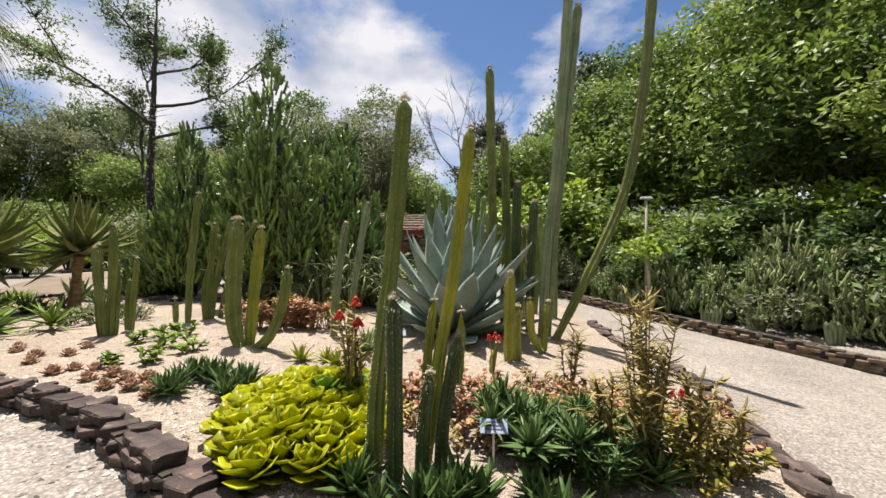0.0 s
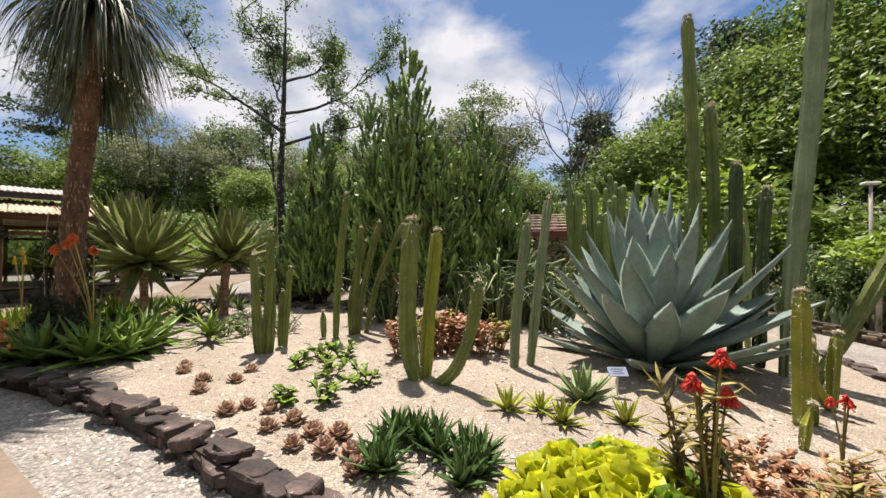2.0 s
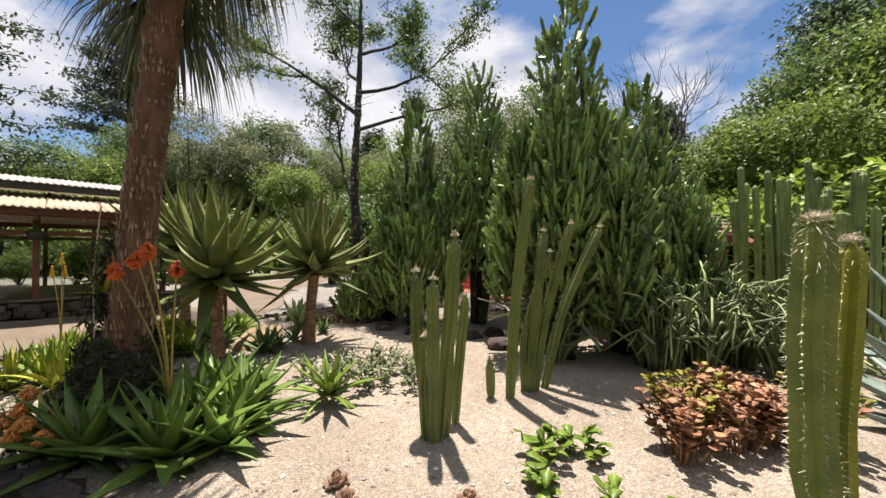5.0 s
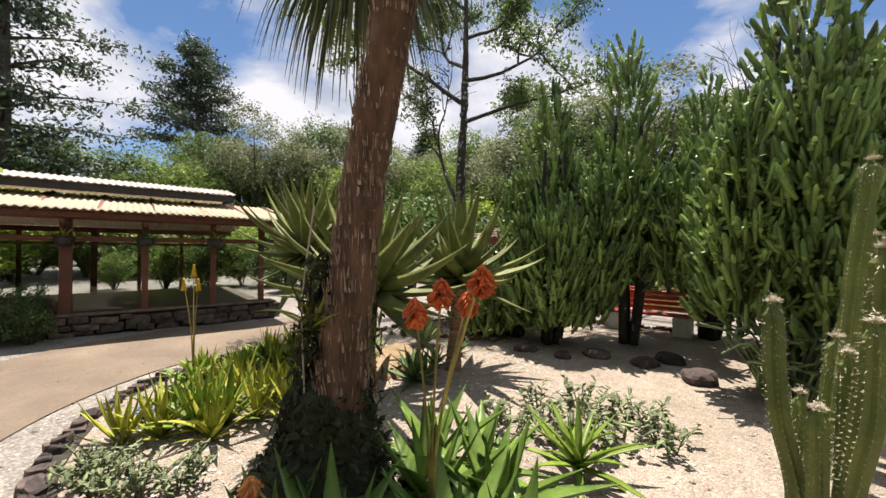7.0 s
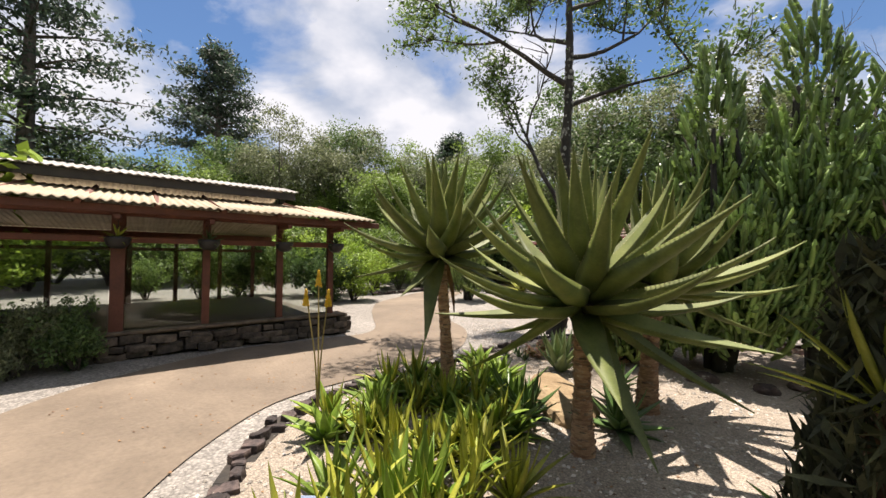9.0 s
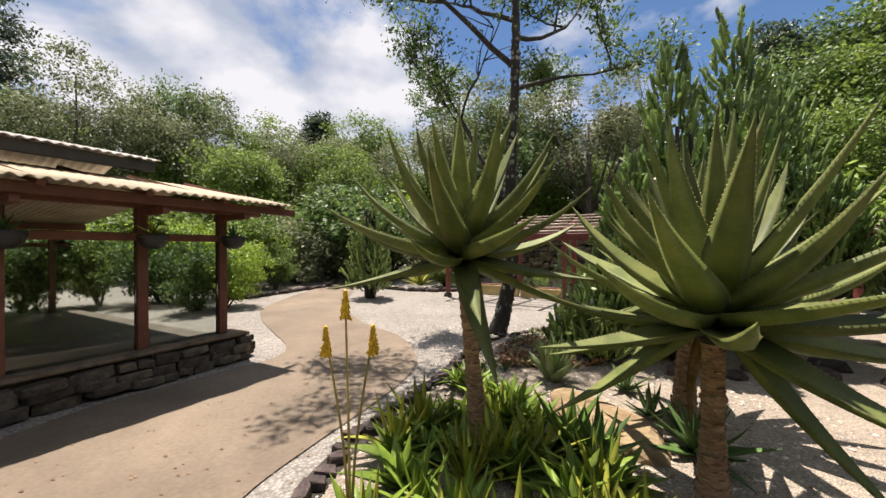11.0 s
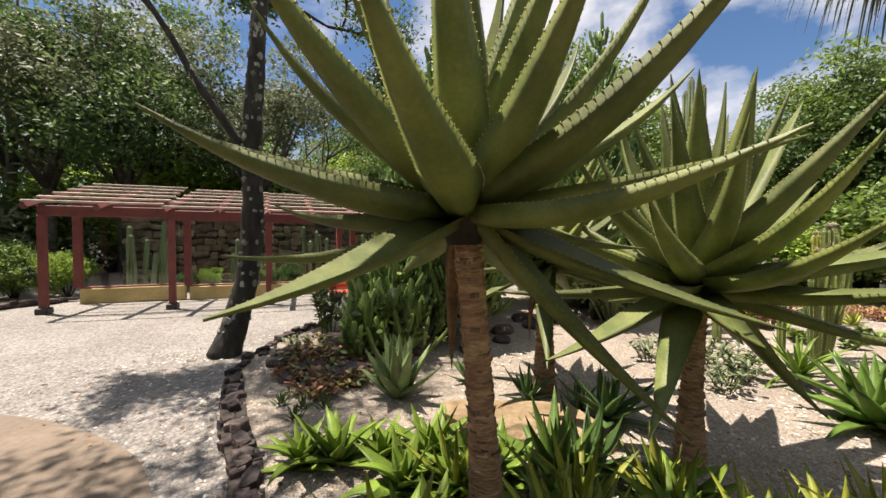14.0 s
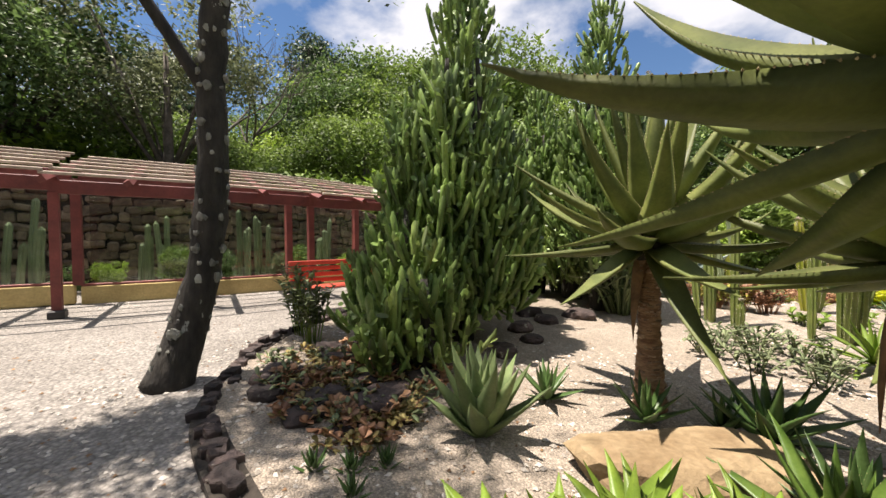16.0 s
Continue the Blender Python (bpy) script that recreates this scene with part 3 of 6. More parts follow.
# ---------------------------------------------------------------- leaves and rosettes
def leaf_mesh(name, L, W, T, mats, form="aloe", bend=20.0, segs=9, teeth=0, dish=0.35, wave=0.0):
    """A fleshy leaf along +X: dished above, keeled below, with pale marginal teeth."""
    s = Shape()
    p = Vector((0, 0, 0))
    edge = []
    for i in range(segs + 1):
        t = i / segs
        a = radians(bend) * (t - 0.25)
        if i:
            p = p + Vector((math.cos(a), 0, math.sin(a))) * (L / segs)
        if form == "aloe":
            w = (0.78 + 0.9 * t) if t < 0.22 else 0.98 * (1 - ((t - 0.22) / 0.78) ** 1.25)
        elif form == "agave":
            w = 0.52 + 0.48 * math.sin(min(1, t / 0.52) * math.pi / 2) ** 1.4 if t < 0.52 else math.cos((t - 0.52) / 0.48 * math.pi / 2) ** 0.9
        elif form == "spoon":
            w = 0.35 + 0.65 * t / 0.68 if t < 0.68 else max(0.0, 1 - ((t - 0.68) / 0.32) ** 2) ** 0.5
        else:
            w = 1.0 if t < 0.45 else 1 - ((t - 0.45) / 0.55) ** 1.5
        w = max(w, 0.015) * W
        th = T * (1 - 0.85 * t) if form != "spoon" else T * (1 - 0.5 * t)
        up = Vector((-math.sin(a), 0, math.cos(a)))
        y = Vector((0, 1, 0))
        sway = y * (wave * math.sin(t * 5) * L)
        q = p + sway
        s.v += [tuple(q - y * w + up * (w * dish)), tuple(q), tuple(q + y * w + up * (w * dish)), tuple(q + y * w * 0.55 - up * th * 0.7), tuple(q - up * th), tuple(q - y * w * 0.55 - up * th * 0.7)]
        edge.append((q - y * w + up * (w * dish), q + y * w + up * (w * dish), w))
    for i in range(segs):
        for j in range(6):
            j2 = (j + 1) % 6
            s.f.append((6 * i + j, 6 * i + 6 + j, 6 * i + 6 + j2, 6 * i + j2))
            s.s.append(0)
    s.f.append((0, 1, 2, 3, 4, 5))
    s.s.append(0)
    if teeth:
        for k in range(teeth):
            u = (k + 0.5) / teeth * (segs - 0.6)
            i = int(u)
            for side in (0, 1):
                a = edge[i][side].lerp(edge[i + 1][side], u - i)
                d = (edge[i + 1][side] - edge[i][side]).normalized()
                o = Vector((0, -1 if side == 0 else 1, 0.3))
                h = W * 0.062 * (1.2 - 0.6 * u / segs)
                s.add([a - d * h * 0.6, a + d * h * 0.6, a + o * h + d * h * 0.6, a - Vector((0, 0, h * 0.5))], [(0, 1, 2), (1, 3, 2), (3, 0, 2)], 1)
    return s.mesh(name, mats)


def leaf_set(L, W, T, mat, form="aloe", bends=(30, 12, -14), segs=8, teeth=0, dish=0.35):
    return [leaf_mesh("leaf", L * k, W, T, [mat, M["tooth"]] if teeth else [mat], form, b, segs, teeth, dish, w)
            for b, k, w in zip(bends, (1.0, 0.97, 1.03), (0.0, 0.012, -0.012))]


def join_into(shape, me, m):
    k = len(shape.v)
    shape.v.extend([tuple(m @ v.co) for v in me.vertices])
    for p in me.polygons:
        shape.f.append(tuple(i + k for i in p.vertices))
        shape.s.append(0)


def rosette(parent, leaves, n, at=(0, 0, 0), low=-20.0, high=80.0, scale=1.0, seed=0, inner=0.55, curve=1.0, core=0.04, name="leaf", join=False):
    """Leaves set by the golden angle; the oldest hang lowest."""
    r = random.Random(seed)
    heap = Shape()
    for i in range(n):
        t = (i + 0.5) / n
        pitch = low + (high - low) * t ** curve + r.uniform(-6, 6)
        az = i * 137.508 + r.uniform(-9, 9)
        k = scale * (1.0 - (1 - inner) * t ** 3) * (0.8 + 0.2 * min(1, t * 3.5)) * r.uniform(0.88, 1.08)
        me = leaves[2 if pitch < low * 0.4 + 4 else (0 if pitch > 52 else 1)]
        if r.random() < 0.25:
            me = r.choice(leaves)
        m = pose(*at) @ pose(0, 0, 0, 0, 0, az) @ pose(core * (1 - t), 0, core * 2.2 * t - core, 0, -pitch, 0) @ pose(0, 0, 0, r.uniform(-14, 14)) @ Matrix.Diagonal((k, k * r.uniform(0.9, 1.1), k, 1))
        if join:
            join_into(heap, me, m)
        else:
            part(name, me, [], parent, m=m)
    if join:
        tagged(part("leaf_rosette", heap, list(leaves[0].materials)[:1], parent), kind="stuff")


BIG = leaf_set(1.14, 0.110, 0.042, M["aloe"], "aloe", (14, 36, 14), 10, 38, 0.46)
MED = leaf_set(0.74, 0.086, 0.024, M["aloe_mid"], "aloe", (14, -8, -36), 7, 9, 0.4)
MED_DARK = leaf_set(0.58, 0.065, 0.02, M["aloe_dark"], "aloe", (26, 6, -16), 7, 9, 0.4)
MED_BRIGHT = leaf_set(0.48, 0.078, 0.014, M["aloe_bright"], "aloe", (10, -16, -50), 7, 0, 0.4)
STRAP = leaf_set(0.66, 0.032, 0.008, M["aloe_yellow"], "strap", (20, -14, -55), 8, 0, 0.4)
STRAP_GREEN = leaf_set(0.64, 0.034, 0.009, M["aloe_bright"], "strap", (15, -20, -60), 8, 0, 0.4)
AGAVE = leaf_set(1.42, 0.160, 0.052, M["agave"], "agave", (22, 14, 18), 12, 20, 0.34)
SMALL = leaf_set(0.24, 0.03, 0.012, M["aloe_dark"], "aloe", (20, 5, -10), 5, 0, 0.4)
SMALL_BRIGHT = leaf_set(0.26, 0.032, 0.012, M["aloe_yellow"], "aloe", (15, -6, -25), 5, 0, 0.4)
SPOON = leaf_set(0.20, 0.105, 0.012, M["sedum"], "spoon", (22, 4, -14), 5, 0, 0.14)
SPOON_GREEN = leaf_set(0.20, 0.080, 0.012, M["sedum_green"], "spoon", (22, 4, -14), 5, 0, 0.14)
SPOON_PINK = leaf_set(0.07, 0.026, 0.008, M["pinkish"], "spoon", (40, 20, 5), 4, 0, 0.3)
DROP = leaf_set(0.11, 0.045, 0.006, M["aloe_bright"], "spoon", (10, -10, -30), 4, 0, 0.2)
PALE = leaf_set(0.50, 0.080, 0.026, M["pale_agave"], "aloe", (14, 12, 8), 7, 10, 0.4)
YUCCA = leaf_set(0.9, 0.035, 0.010, M["aloe_yellow"], "strap", (4, -4, -16), 5, 0, 0.3)


def tree_aloe(x, y, h, n, scale, label, seed, lean=(0, 0), r=0.075, hang=()):
    top = thing("tree_aloe", label, "aloe", (x, y, bed_z(x, y) - 0.03), "tree aloes")
    rr = random.Random(seed)
    s = Shape()
    m = 44
    path, rad = [], []
    for i in range(m + 1):
        t = i / m
        path.append((lean[0] * t ** 1.3, lean[1] * t ** 1.3, h * t))
        rad.append(r * (1.45 - 1.1 * min(1, t * 2.4) * 0.45) * (1 + 0.10 * ((i % 2) - 0.5) + rr.uniform(-0.04, 0.05)))
    s.tube(path, rad, 14)
    stem = part("trunk", s, M["aloe_bark"], top, "ringed brown trunk")
    scars = Shape()
    for k in range(230):
        i = rr.randrange(3, m)
        az, w, hh = rr.uniform(0, 360), rr.uniform(0.02, 0.06), rr.uniform(0.008, 0.022)
        px, py, pzz = path[i]
        scars.box(0, 0, 0, w, 0.006, hh, pose(px, py, pzz + rr.uniform(-0.012, 0.012), 0, 0, az) @ pose(0, rad[i] - 0.001, 0, rr.uniform(-38, -8), rr.uniform(-8, 8), 0))
    tagged(part("leaf_scar", scars, M["flake"], stem, "ragged pale leaf scars", smooth=False), kind="stuff")
    c = (lean[0], lean[1], h)
    # core round the leaf bases, coloured dark for the shade under the crown
    heart = Shape().tube([(lean[0], lean[1], h - 0.20), (lean[0], lean[1], h - 0.10), (lean[0], lean[1], h + 0.03), (lean[0], lean[1], h + 0.16)], [r * 1.1, r * 1.75, r * 1.9, r * 0.8], 14)
    part("leaf_base", heart, M["crown_shade"], top, "leaf-base core coloured near black as crown shade")
    rosette(top, BIG, n + 5, c, -26, 82, scale * 1.03, seed, 0.86, 0.88, 0.13)
    for az, pitch in hang:
        part("leaf", BIG[2], [], top, m=pose(*c) @ pose(0, 0, 0, 0, 0, az) @ pose(0.05, 0, -0.06, 0, -pitch, 0))
    dry = leaf_mesh("dry_leaf", 0.8, 0.055, 0.012, [M["dry"]], "aloe", -30, 7, 0, 0.6)
    for k in range(1):
        part("dry_leaf", dry, [], top, "withered brown leaf", pose(*c) @ pose(0, 0, 0, 0, 0, 130 * k + seed * 50) @ pose(0, 0, -0.06, 0, 66 + 5 * k, 0))
    return top


tree_aloe(-10.04, 7.68, 1.69, 38, 1.0, "tall tree aloe with broad toothed leaves on a bare trunk", 1, (-0.14, 0.05), 0.066, ((-78, -50),))
tree_aloe(-8.60, 6.93, 1.29, 40, 1.08, "tree aloe with a wide crown of thick toothed leaves", 2, (0.0, -0.03), 0.07, ((-18, -34), (-60, -52), (170, -38)))
tree_aloe(-8.0, 8.15, 1.36, 36, 1.0, "tree aloe with a thick brown trunk behind its neighbours", 3, (0.1, 0.03), 0.085, ((200, -45),))

big = thing("giant_agave", "huge blue-grey agave rosette sitting on pale gravel", "agave", (0.22, 7.2, bed_z(0.22, 7.2) + 0.2))
rosette(big, AGAVE, 66, (0, 0, 0), 8, 84, 1.28, 11, 1.06, 0.92, 0.30)


def plant(name, label, category, x, y, leaves, n, low, high, scale, seed, lift=0.03, group="", core=0.03, inner=0.5, join=None):
    t = thing(name, label, category, (x, y, bed_z(x, y) + lift), group)
    rosette(t, leaves, n, (0, 0, 0), low, high, scale, seed, inner, 0.8, core, "leaf", leaves in (SMALL, SPOON_PINK) if join is None else join)
    return t


# green aloe clumps round the palm
for i, (x, y, s, n) in enumerate([(-7.35, 4.62, 0.95, 20), (-6.8, 4.75, 1.0, 22), (-7.15, 5.3, 1.0, 20), (-6.75, 5.35, 1.0, 22), (-7.3, 5.75, 0.95, 18), (-6.55, 5.0, 0.8, 16), (-6.95, 5.75, 0.9, 16), (-7.7, 4.6, 0.8, 16)]):
    plant("aloe_clump", "dark green aloe rosette with arching toothed leaves", "aloe", x, y, MED, n, -14, 78, s, 30 + i, 0.08, "aloes under the palm")
plant("aloe_clump", "bright arching aloe with leaf tips hanging to gravel", "aloe", -6.3, 6.05, STRAP_GREEN, 24, -10, 75, 0.95, 41, 0.1)
plant("aloe_clump", "dark aloe rosette standing in pale gravel", "aloe", -8.3, 7.5, MED_DARK, 22, -6, 78, 0.9, 42, 0.04)
plant("aloe_clump", "dark aloe rosette with upright pointed leaves", "aloe", -9.12, 7.45, MED_DARK, 20, 2, 80, 0.85, 43, 0.04)
plant("aloe_clump", "small green aloe beside the tree aloe trunk", "aloe", -9.3, 7.6, MED, 18, 4, 80, 0.75, 44, 0.04)
plant("agave_clump", "pale grey-green agave rosette with upright leaves", "agave", -8.95, 9.22, PALE, 30, 34, 87, 1.2, 45, 0.05)
plant("agave_clump", "dark spiky rosette near the back of the bed", "agave", -8.2, 8.9, MED_DARK, 16, 10, 82, 0.6, 46, 0.03)
plant("agave_clump", "low spiky rosette on gravel behind the aloes", "agave", -8.3, 8.2, MED_DARK, 16, 10, 82, 0.62, 47, 0.03)
for i, (x, y) in enumerate([(-9.78, 8.62), (-9.62, 8.3), (-9.98, 8.85), (-9.75, 8.05), (-9.5, 7.9), (-10.2, 7.35), (-10.45, 7.45), (-9.95, 8.3), (-10.5, 7.8), (-10.15, 9.0)]):
    plant("bromeliad", "bright green leafy rosette at the path edge", "bromeliad", x, y, MED_BRIGHT, 16, 0, 72, 0.72 + 0.1 * (i % 3), 50 + i, 0.03, "leafy rosettes by the path")
for i, (x, y, s) in enumerate([(-9.56, 5.57, 1.1), (-9.73, 5.35, 1.0), (-9.9, 5.15, 0.9), (-9.45, 5.75, 1.05), (-9.25, 5.95, 0.95), (-9.75, 5.8, 0.95), (-10.0, 5.6, 0.9), (-9.3, 5.5, 0.9), (-9.0, 6.1, 0.95), (-10.25, 6.6, 0.9), (-10.0, 6.35, 0.9),
                               (-9.7, 6.3, 0.9), (-10.5, 6.85, 0.8), (-9.3, 6.35, 0.9), (-10.75, 6.5, 0.75)]):
    plant("aloe_grass", "yellow-green strappy aloe tuft beside the path", "aloe", x, y, STRAP if i % 3 else STRAP_GREEN, 22, 22, 84, s * 0.88, 70 + i, 0.02, "strappy aloe tufts")
plant("aloe_clump", "short orange-flowered aloe in gravel", "aloe", -8.25, 7.75, MED_DARK, 14, 10, 82, 0.5, 91)

for i in range(30):
    u = rnd.random()
    x, y = -10.75 + 1.35 * u + rnd.uniform(-0.2, 0.3), 6.1 + 2.0 * rnd.random() + 0.3 * u
    if math.hypot(x + 10.04, y - 7.68) < 0.16 or math.hypot(x + 8.6, y - 6.93) < 0.3 or x < -10.95:
        continue
    if i % 3 == 0:
        plant("aloe_grass", "yellow-green strappy aloe tuft at the path bend", "aloe", x, y, STRAP, 20, 20, 84, rnd.uniform(0.65, 0.9), 800 + i, 0.02, "strappy aloe tufts")
    else:
        plant("bromeliad", "glossy bright green leafy rosette at the path bend", "bromeliad", x, y, MED_BRIGHT, 15, 4, 70, rnd.uniform(0.75, 1.0), 800 + i, 0.03, "leafy rosettes by the path")
# small plants of the front bed
for i, (x, y, s) in enumerate([(-1.74, 4.65, 1.0), (-1.27, 4.56, 1.0), (-0.72, 4.78, 1.0), (-1.45, 4.75, 0.8)]):
    plant("aloe_rosette", "small yellow-green aloe rosette on gravel", "aloe", x, y, SMALL_BRIGHT, 16, 6, 80, s, 100 + i, 0.02, "small aloes by the agave")
plant("aloe_rosette", "green striped rosette beside the giant agave", "aloe", -1.02, 5.15, PALE, 26, 6, 82, 0.8, 105, 0.04)
for i in range(15):
    x, y = -2.2 + rnd.uniform(-0.34, 0.34), 3.62 + rnd.uniform(-0.28, 0.28)
    plant("dwarf_aloe", "dark green dwarf aloe in a dense tuft", "aloe", x, y, SMALL, 22, 0, 84, 0.95, 110 + i, 0.05, "dwarf aloe tuft")
for i in range(16):
    x, y = 1.05 + rnd.uniform(-0.62, 0.5), 2.95 + rnd.uniform(-0.5, 0.45)
    plant("dwarf_aloe", "dark green spiky aloe among the front cacti", "aloe", x, y, SMALL, 22, 0, 84, rnd.uniform(0.9, 1.25), 130 + i, 0.12, "spiky front aloes")
for i in range(30):
    if i % 2:
        x, y, up = rnd.uniform(0.3, 1.3), rnd.uniform(2.45, 3.25), rnd.uniform(0.12, 0.34)
    else:
        x, y, up = rnd.uniform(-0.55, 0.75), rnd.uniform(2.12, 2.36), 0.03
    plant("dwarf_aloe", "dark green spiky aloe at the foot of the cacti", "aloe", x, y, SMALL, 24, -14, 84, rnd.uniform(0.8, 1.25), 960 + i, up, "spiky front aloes")
for i in range(54):
    a, q = i * 2.4, ((i + 0.5) / 54) ** 0.5
    x, y = -1.02 + 0.62 * q * math.cos(a), 3.05 + 0.85 * q * math.sin(a)
    lime = i % 8
    plant("lime_succulent", "lime-yellow succulent rosette in a low mound" if lime else "bright green succulent rosette in a low mound", "succulent", x, y, SPOON if lime else SPOON_GREEN, 16, -5, 80, rnd.uniform(0.85, 1.15), 150 + i, 0.07 + 0.22 * (1 - q), "lime succulent mound")
for i, (x, y) in enumerate([(-4.07, 3.92), (-3.98, 4.06), (-3.73, 4.03), (-3.4, 3.89), (-3.19, 3.55), (-3.14, 3.74), (-2.94, 3.55), (-2.94, 3.76), (-2.73, 3.54), (-2.62, 3.36), (-3.53, 3.74), (-5.36, 4.73), (-4.72, 4.3), (-4.58, 4.61), (-4.64, 4.92), (-4.9, 4.53), (-5.5, 4.87)]):
    plant("brown_succulent", "small brown succulent cushion on pale gravel", "succulent", x, y, SPOON_PINK, 26, -10, 85, rnd.uniform(1.1, 1.5), 190 + i, 0.02, "brown succulent cushions")


def leafy_stems(name, label, category, x, y, stems, h, spread, leaves, per, seed, mat_stem, group="", size=1.0):
    """A loose plant: thin stems with leaves along them."""
    r = random.Random(seed)
    t = thing(name, label, category, (x, y, bed_z(x, y)), group)
    heap = Shape()
    for k in range(stems):
        a = r.uniform(0, 6.28)
        q = spread * r.random() ** 0.5
        hh = h * r.uniform(0.6, 1.05)
        p0 = Vector((math.cos(a) * q * 0.35, math.sin(a) * q * 0.35, -0.02))
        p1 = Vector((math.cos(a) * q, math.sin(a) * q, hh))
        path = [p0.lerp(p1, i / 4) + Vector((0, 0, 0.12 * hh * math.sin(i / 4 * math.pi))) for i in range(5)]
        part("stem", Shape().tube(path, [0.008, 0.007, 0.006, 0.005, 0.004], 5), mat_stem, t)
        for j in range(per):
            u = 0.25 + 0.75 * (j + 0.5) / per
            b = path[0].lerp(path[-1], u) + Vector((0, 0, 0.12 * hh * math.sin(u * math.pi)))
            sc = size * r.uniform(0.7, 1.15)
            join_into(heap, r.choice(leaves), Matrix.Translation(b) @ pose(0, 0, 0, 0, 0, r.uniform(0, 360)) @ pose(0, 0, 0, 0, -r.uniform(-20, 50)) @ Matrix.Diagonal((sc, sc, sc, 1)))
    tagged(part("foliage", heap, [leaves[0].materials[0]], t), kind="stuff")
    return t


for i, (x, y) in enumerate([(-4.2, 5.25), (-3.72, 4.97), (-3.68, 4.2), (-3.35, 4.36), (-3.23, 4.86), (-4.2, 5.67), (-3.92, 5.75)]):
    leafy_stems("leafy_shrublet", "sprawling bright green leafy succulent on gravel", "succulent", x, y, 6, 0.16, 0.24, DROP, 5, 220 + i, M["aloe_bright"], "leafy green shrublets")
OLIVE_SHORT = leaf_set(0.07, 0.024, 0.005, M["olive"], "spoon", (20, 0, -20), 4, 0, 0.25)
LIME_SHORT = leaf_set(0.07, 0.026, 0.005, M["lime_weed"], "spoon", (20, 0, -20), 4, 0, 0.25)
SPIKE = leaf_set(0.13, 0.014, 0.006, M["aloe_dark"], "aloe", (30, 15, -5), 4, 0, 0.4)
RUST = leaf_set(0.070, 0.038, 0.006, M["rust"], "spoon", (30, 10, -10), 4, 0, 0.25)
OLIVE = leaf_set(0.15, 0.013, 0.004, M["olive"], "strap", (30, 10, -30), 4, 0, 0.25)
SAGE = leaf_set(0.09, 0.022, 0.005, M["sage"], "spoon", (20, 0, -20), 4, 0, 0.25)
for i, (x, y) in enumerate([(-3.05, 6.25), (-2.7, 6.2), (-2.45, 6.4), (-2.9, 6.6), (-2.2, 6.3), (-2.6, 6.7), (-2.0, 6.6), (-3.2, 5.9)]):
    leafy_stems("rusty_shrub", "low rust-orange succulent bush on gravel", "succulent", x, y, 20, 0.46, 0.34, RUST if i % 3 else LIME_SHORT, 13, 240 + i, M["rust"], "rusty succulent bushes", 1.1)
for i, (x, y) in enumerate([(0.3, 2.95), (0.65, 3.25), (0.05, 3.2), (-0.35, 3.2), (-0.1, 3.9), (1.45, 3.3), (1.8, 3.9), (-0.3, 3.6), (0.0, 4.3), (0.75, 3.55), (1.15, 3.7), (1.55, 4.2), (1.9, 4.3), (0.35, 3.45), (2.0, 3.5), (1.1, 4.4), (0.9, 3.9), (0.5, 4.1), (1.3, 4.0), (1.7, 3.8), (0.2, 3.8), (2.55, 3.5), (2.35, 3.2), (2.7, 3.9)]):
    leafy_stems("rusty_groundcover", "rust-brown succulent groundcover between the cacti", "succulent", x, y, 14, 0.2, 0.36, RUST if i % 3 else OLIVE_SHORT, 9, 260 + i, M["rust"], "rusty groundcover", 0.85)
for i, (x, y) in enumerate([(1.2, 3.15), (1.6, 3.45), (2.0, 3.15), (1.9, 3.6), (1.35, 3.55), (2.3, 3.5), (0.9, 3.3), (2.2, 2.9), (1.75, 2.6)]):
    leafy_stems("lime_groundcover", "olive-yellow leafy groundcover between the cacti", "groundcover", x, y, 16, 0.22, 0.34, LIME_SHORT, 10, 1260 + i, M["olive"], "olive groundcover", 0.9)
for i, (x, y) in enumerate([(0.75, 2.6), (1.0, 2.75), (1.25, 2.62), (0.9, 2.95), (1.2, 2.95), (1.45, 2.9), (0.6, 2.85), (1.05, 2.45), (1.5, 2.7)]):
    leafy_stems("spiky_succulent", "dark green succulent with upright leaf-whorled stems", "succulent", x, y, 6, 0.40, 0.16, SPIKE, 34, 1290 + i, M["aloe_dark"], "whorled dark succulents", 0.95)
for i, (x, y, h) in enumerate([(1.62, 2.92, 1.35), (1.45, 2.6, 0.95), (1.9, 2.75, 0.8), (-0.72, 3.3, 0.95), (1.75, 3.1, 1.15), (1.25, 2.75, 0.8), (0.02, 3.45, 0.6), (2.2, 2.75, 0.5), (1.5, 4.4, 0.7)]):
    t = leafy_stems("flowering_weed", "tall dry olive-brown flowering weed with narrow leaves", "weed", x, y, 7 if h > 0.9 else 5, h, 0.24, OLIVE, 24, 280 + i, M["olive"], "olive weeds", 1.0)
for i, (x, y) in enumerate([(-6.5, 6.6), (-6.1, 6.9), (-5.8, 7.2), (-6.7, 7.1), (-6.3, 7.4), (-6.0, 6.55), (-5.6, 6.8), (-6.9, 6.7)]):
    leafy_stems("grey_herb", "low grey-green herb with pale stalks on gravel", "herb", x, y, 12, 0.26, 0.34, SAGE, 7, 300 + i, M["sage"], "grey herbs behind the palm")
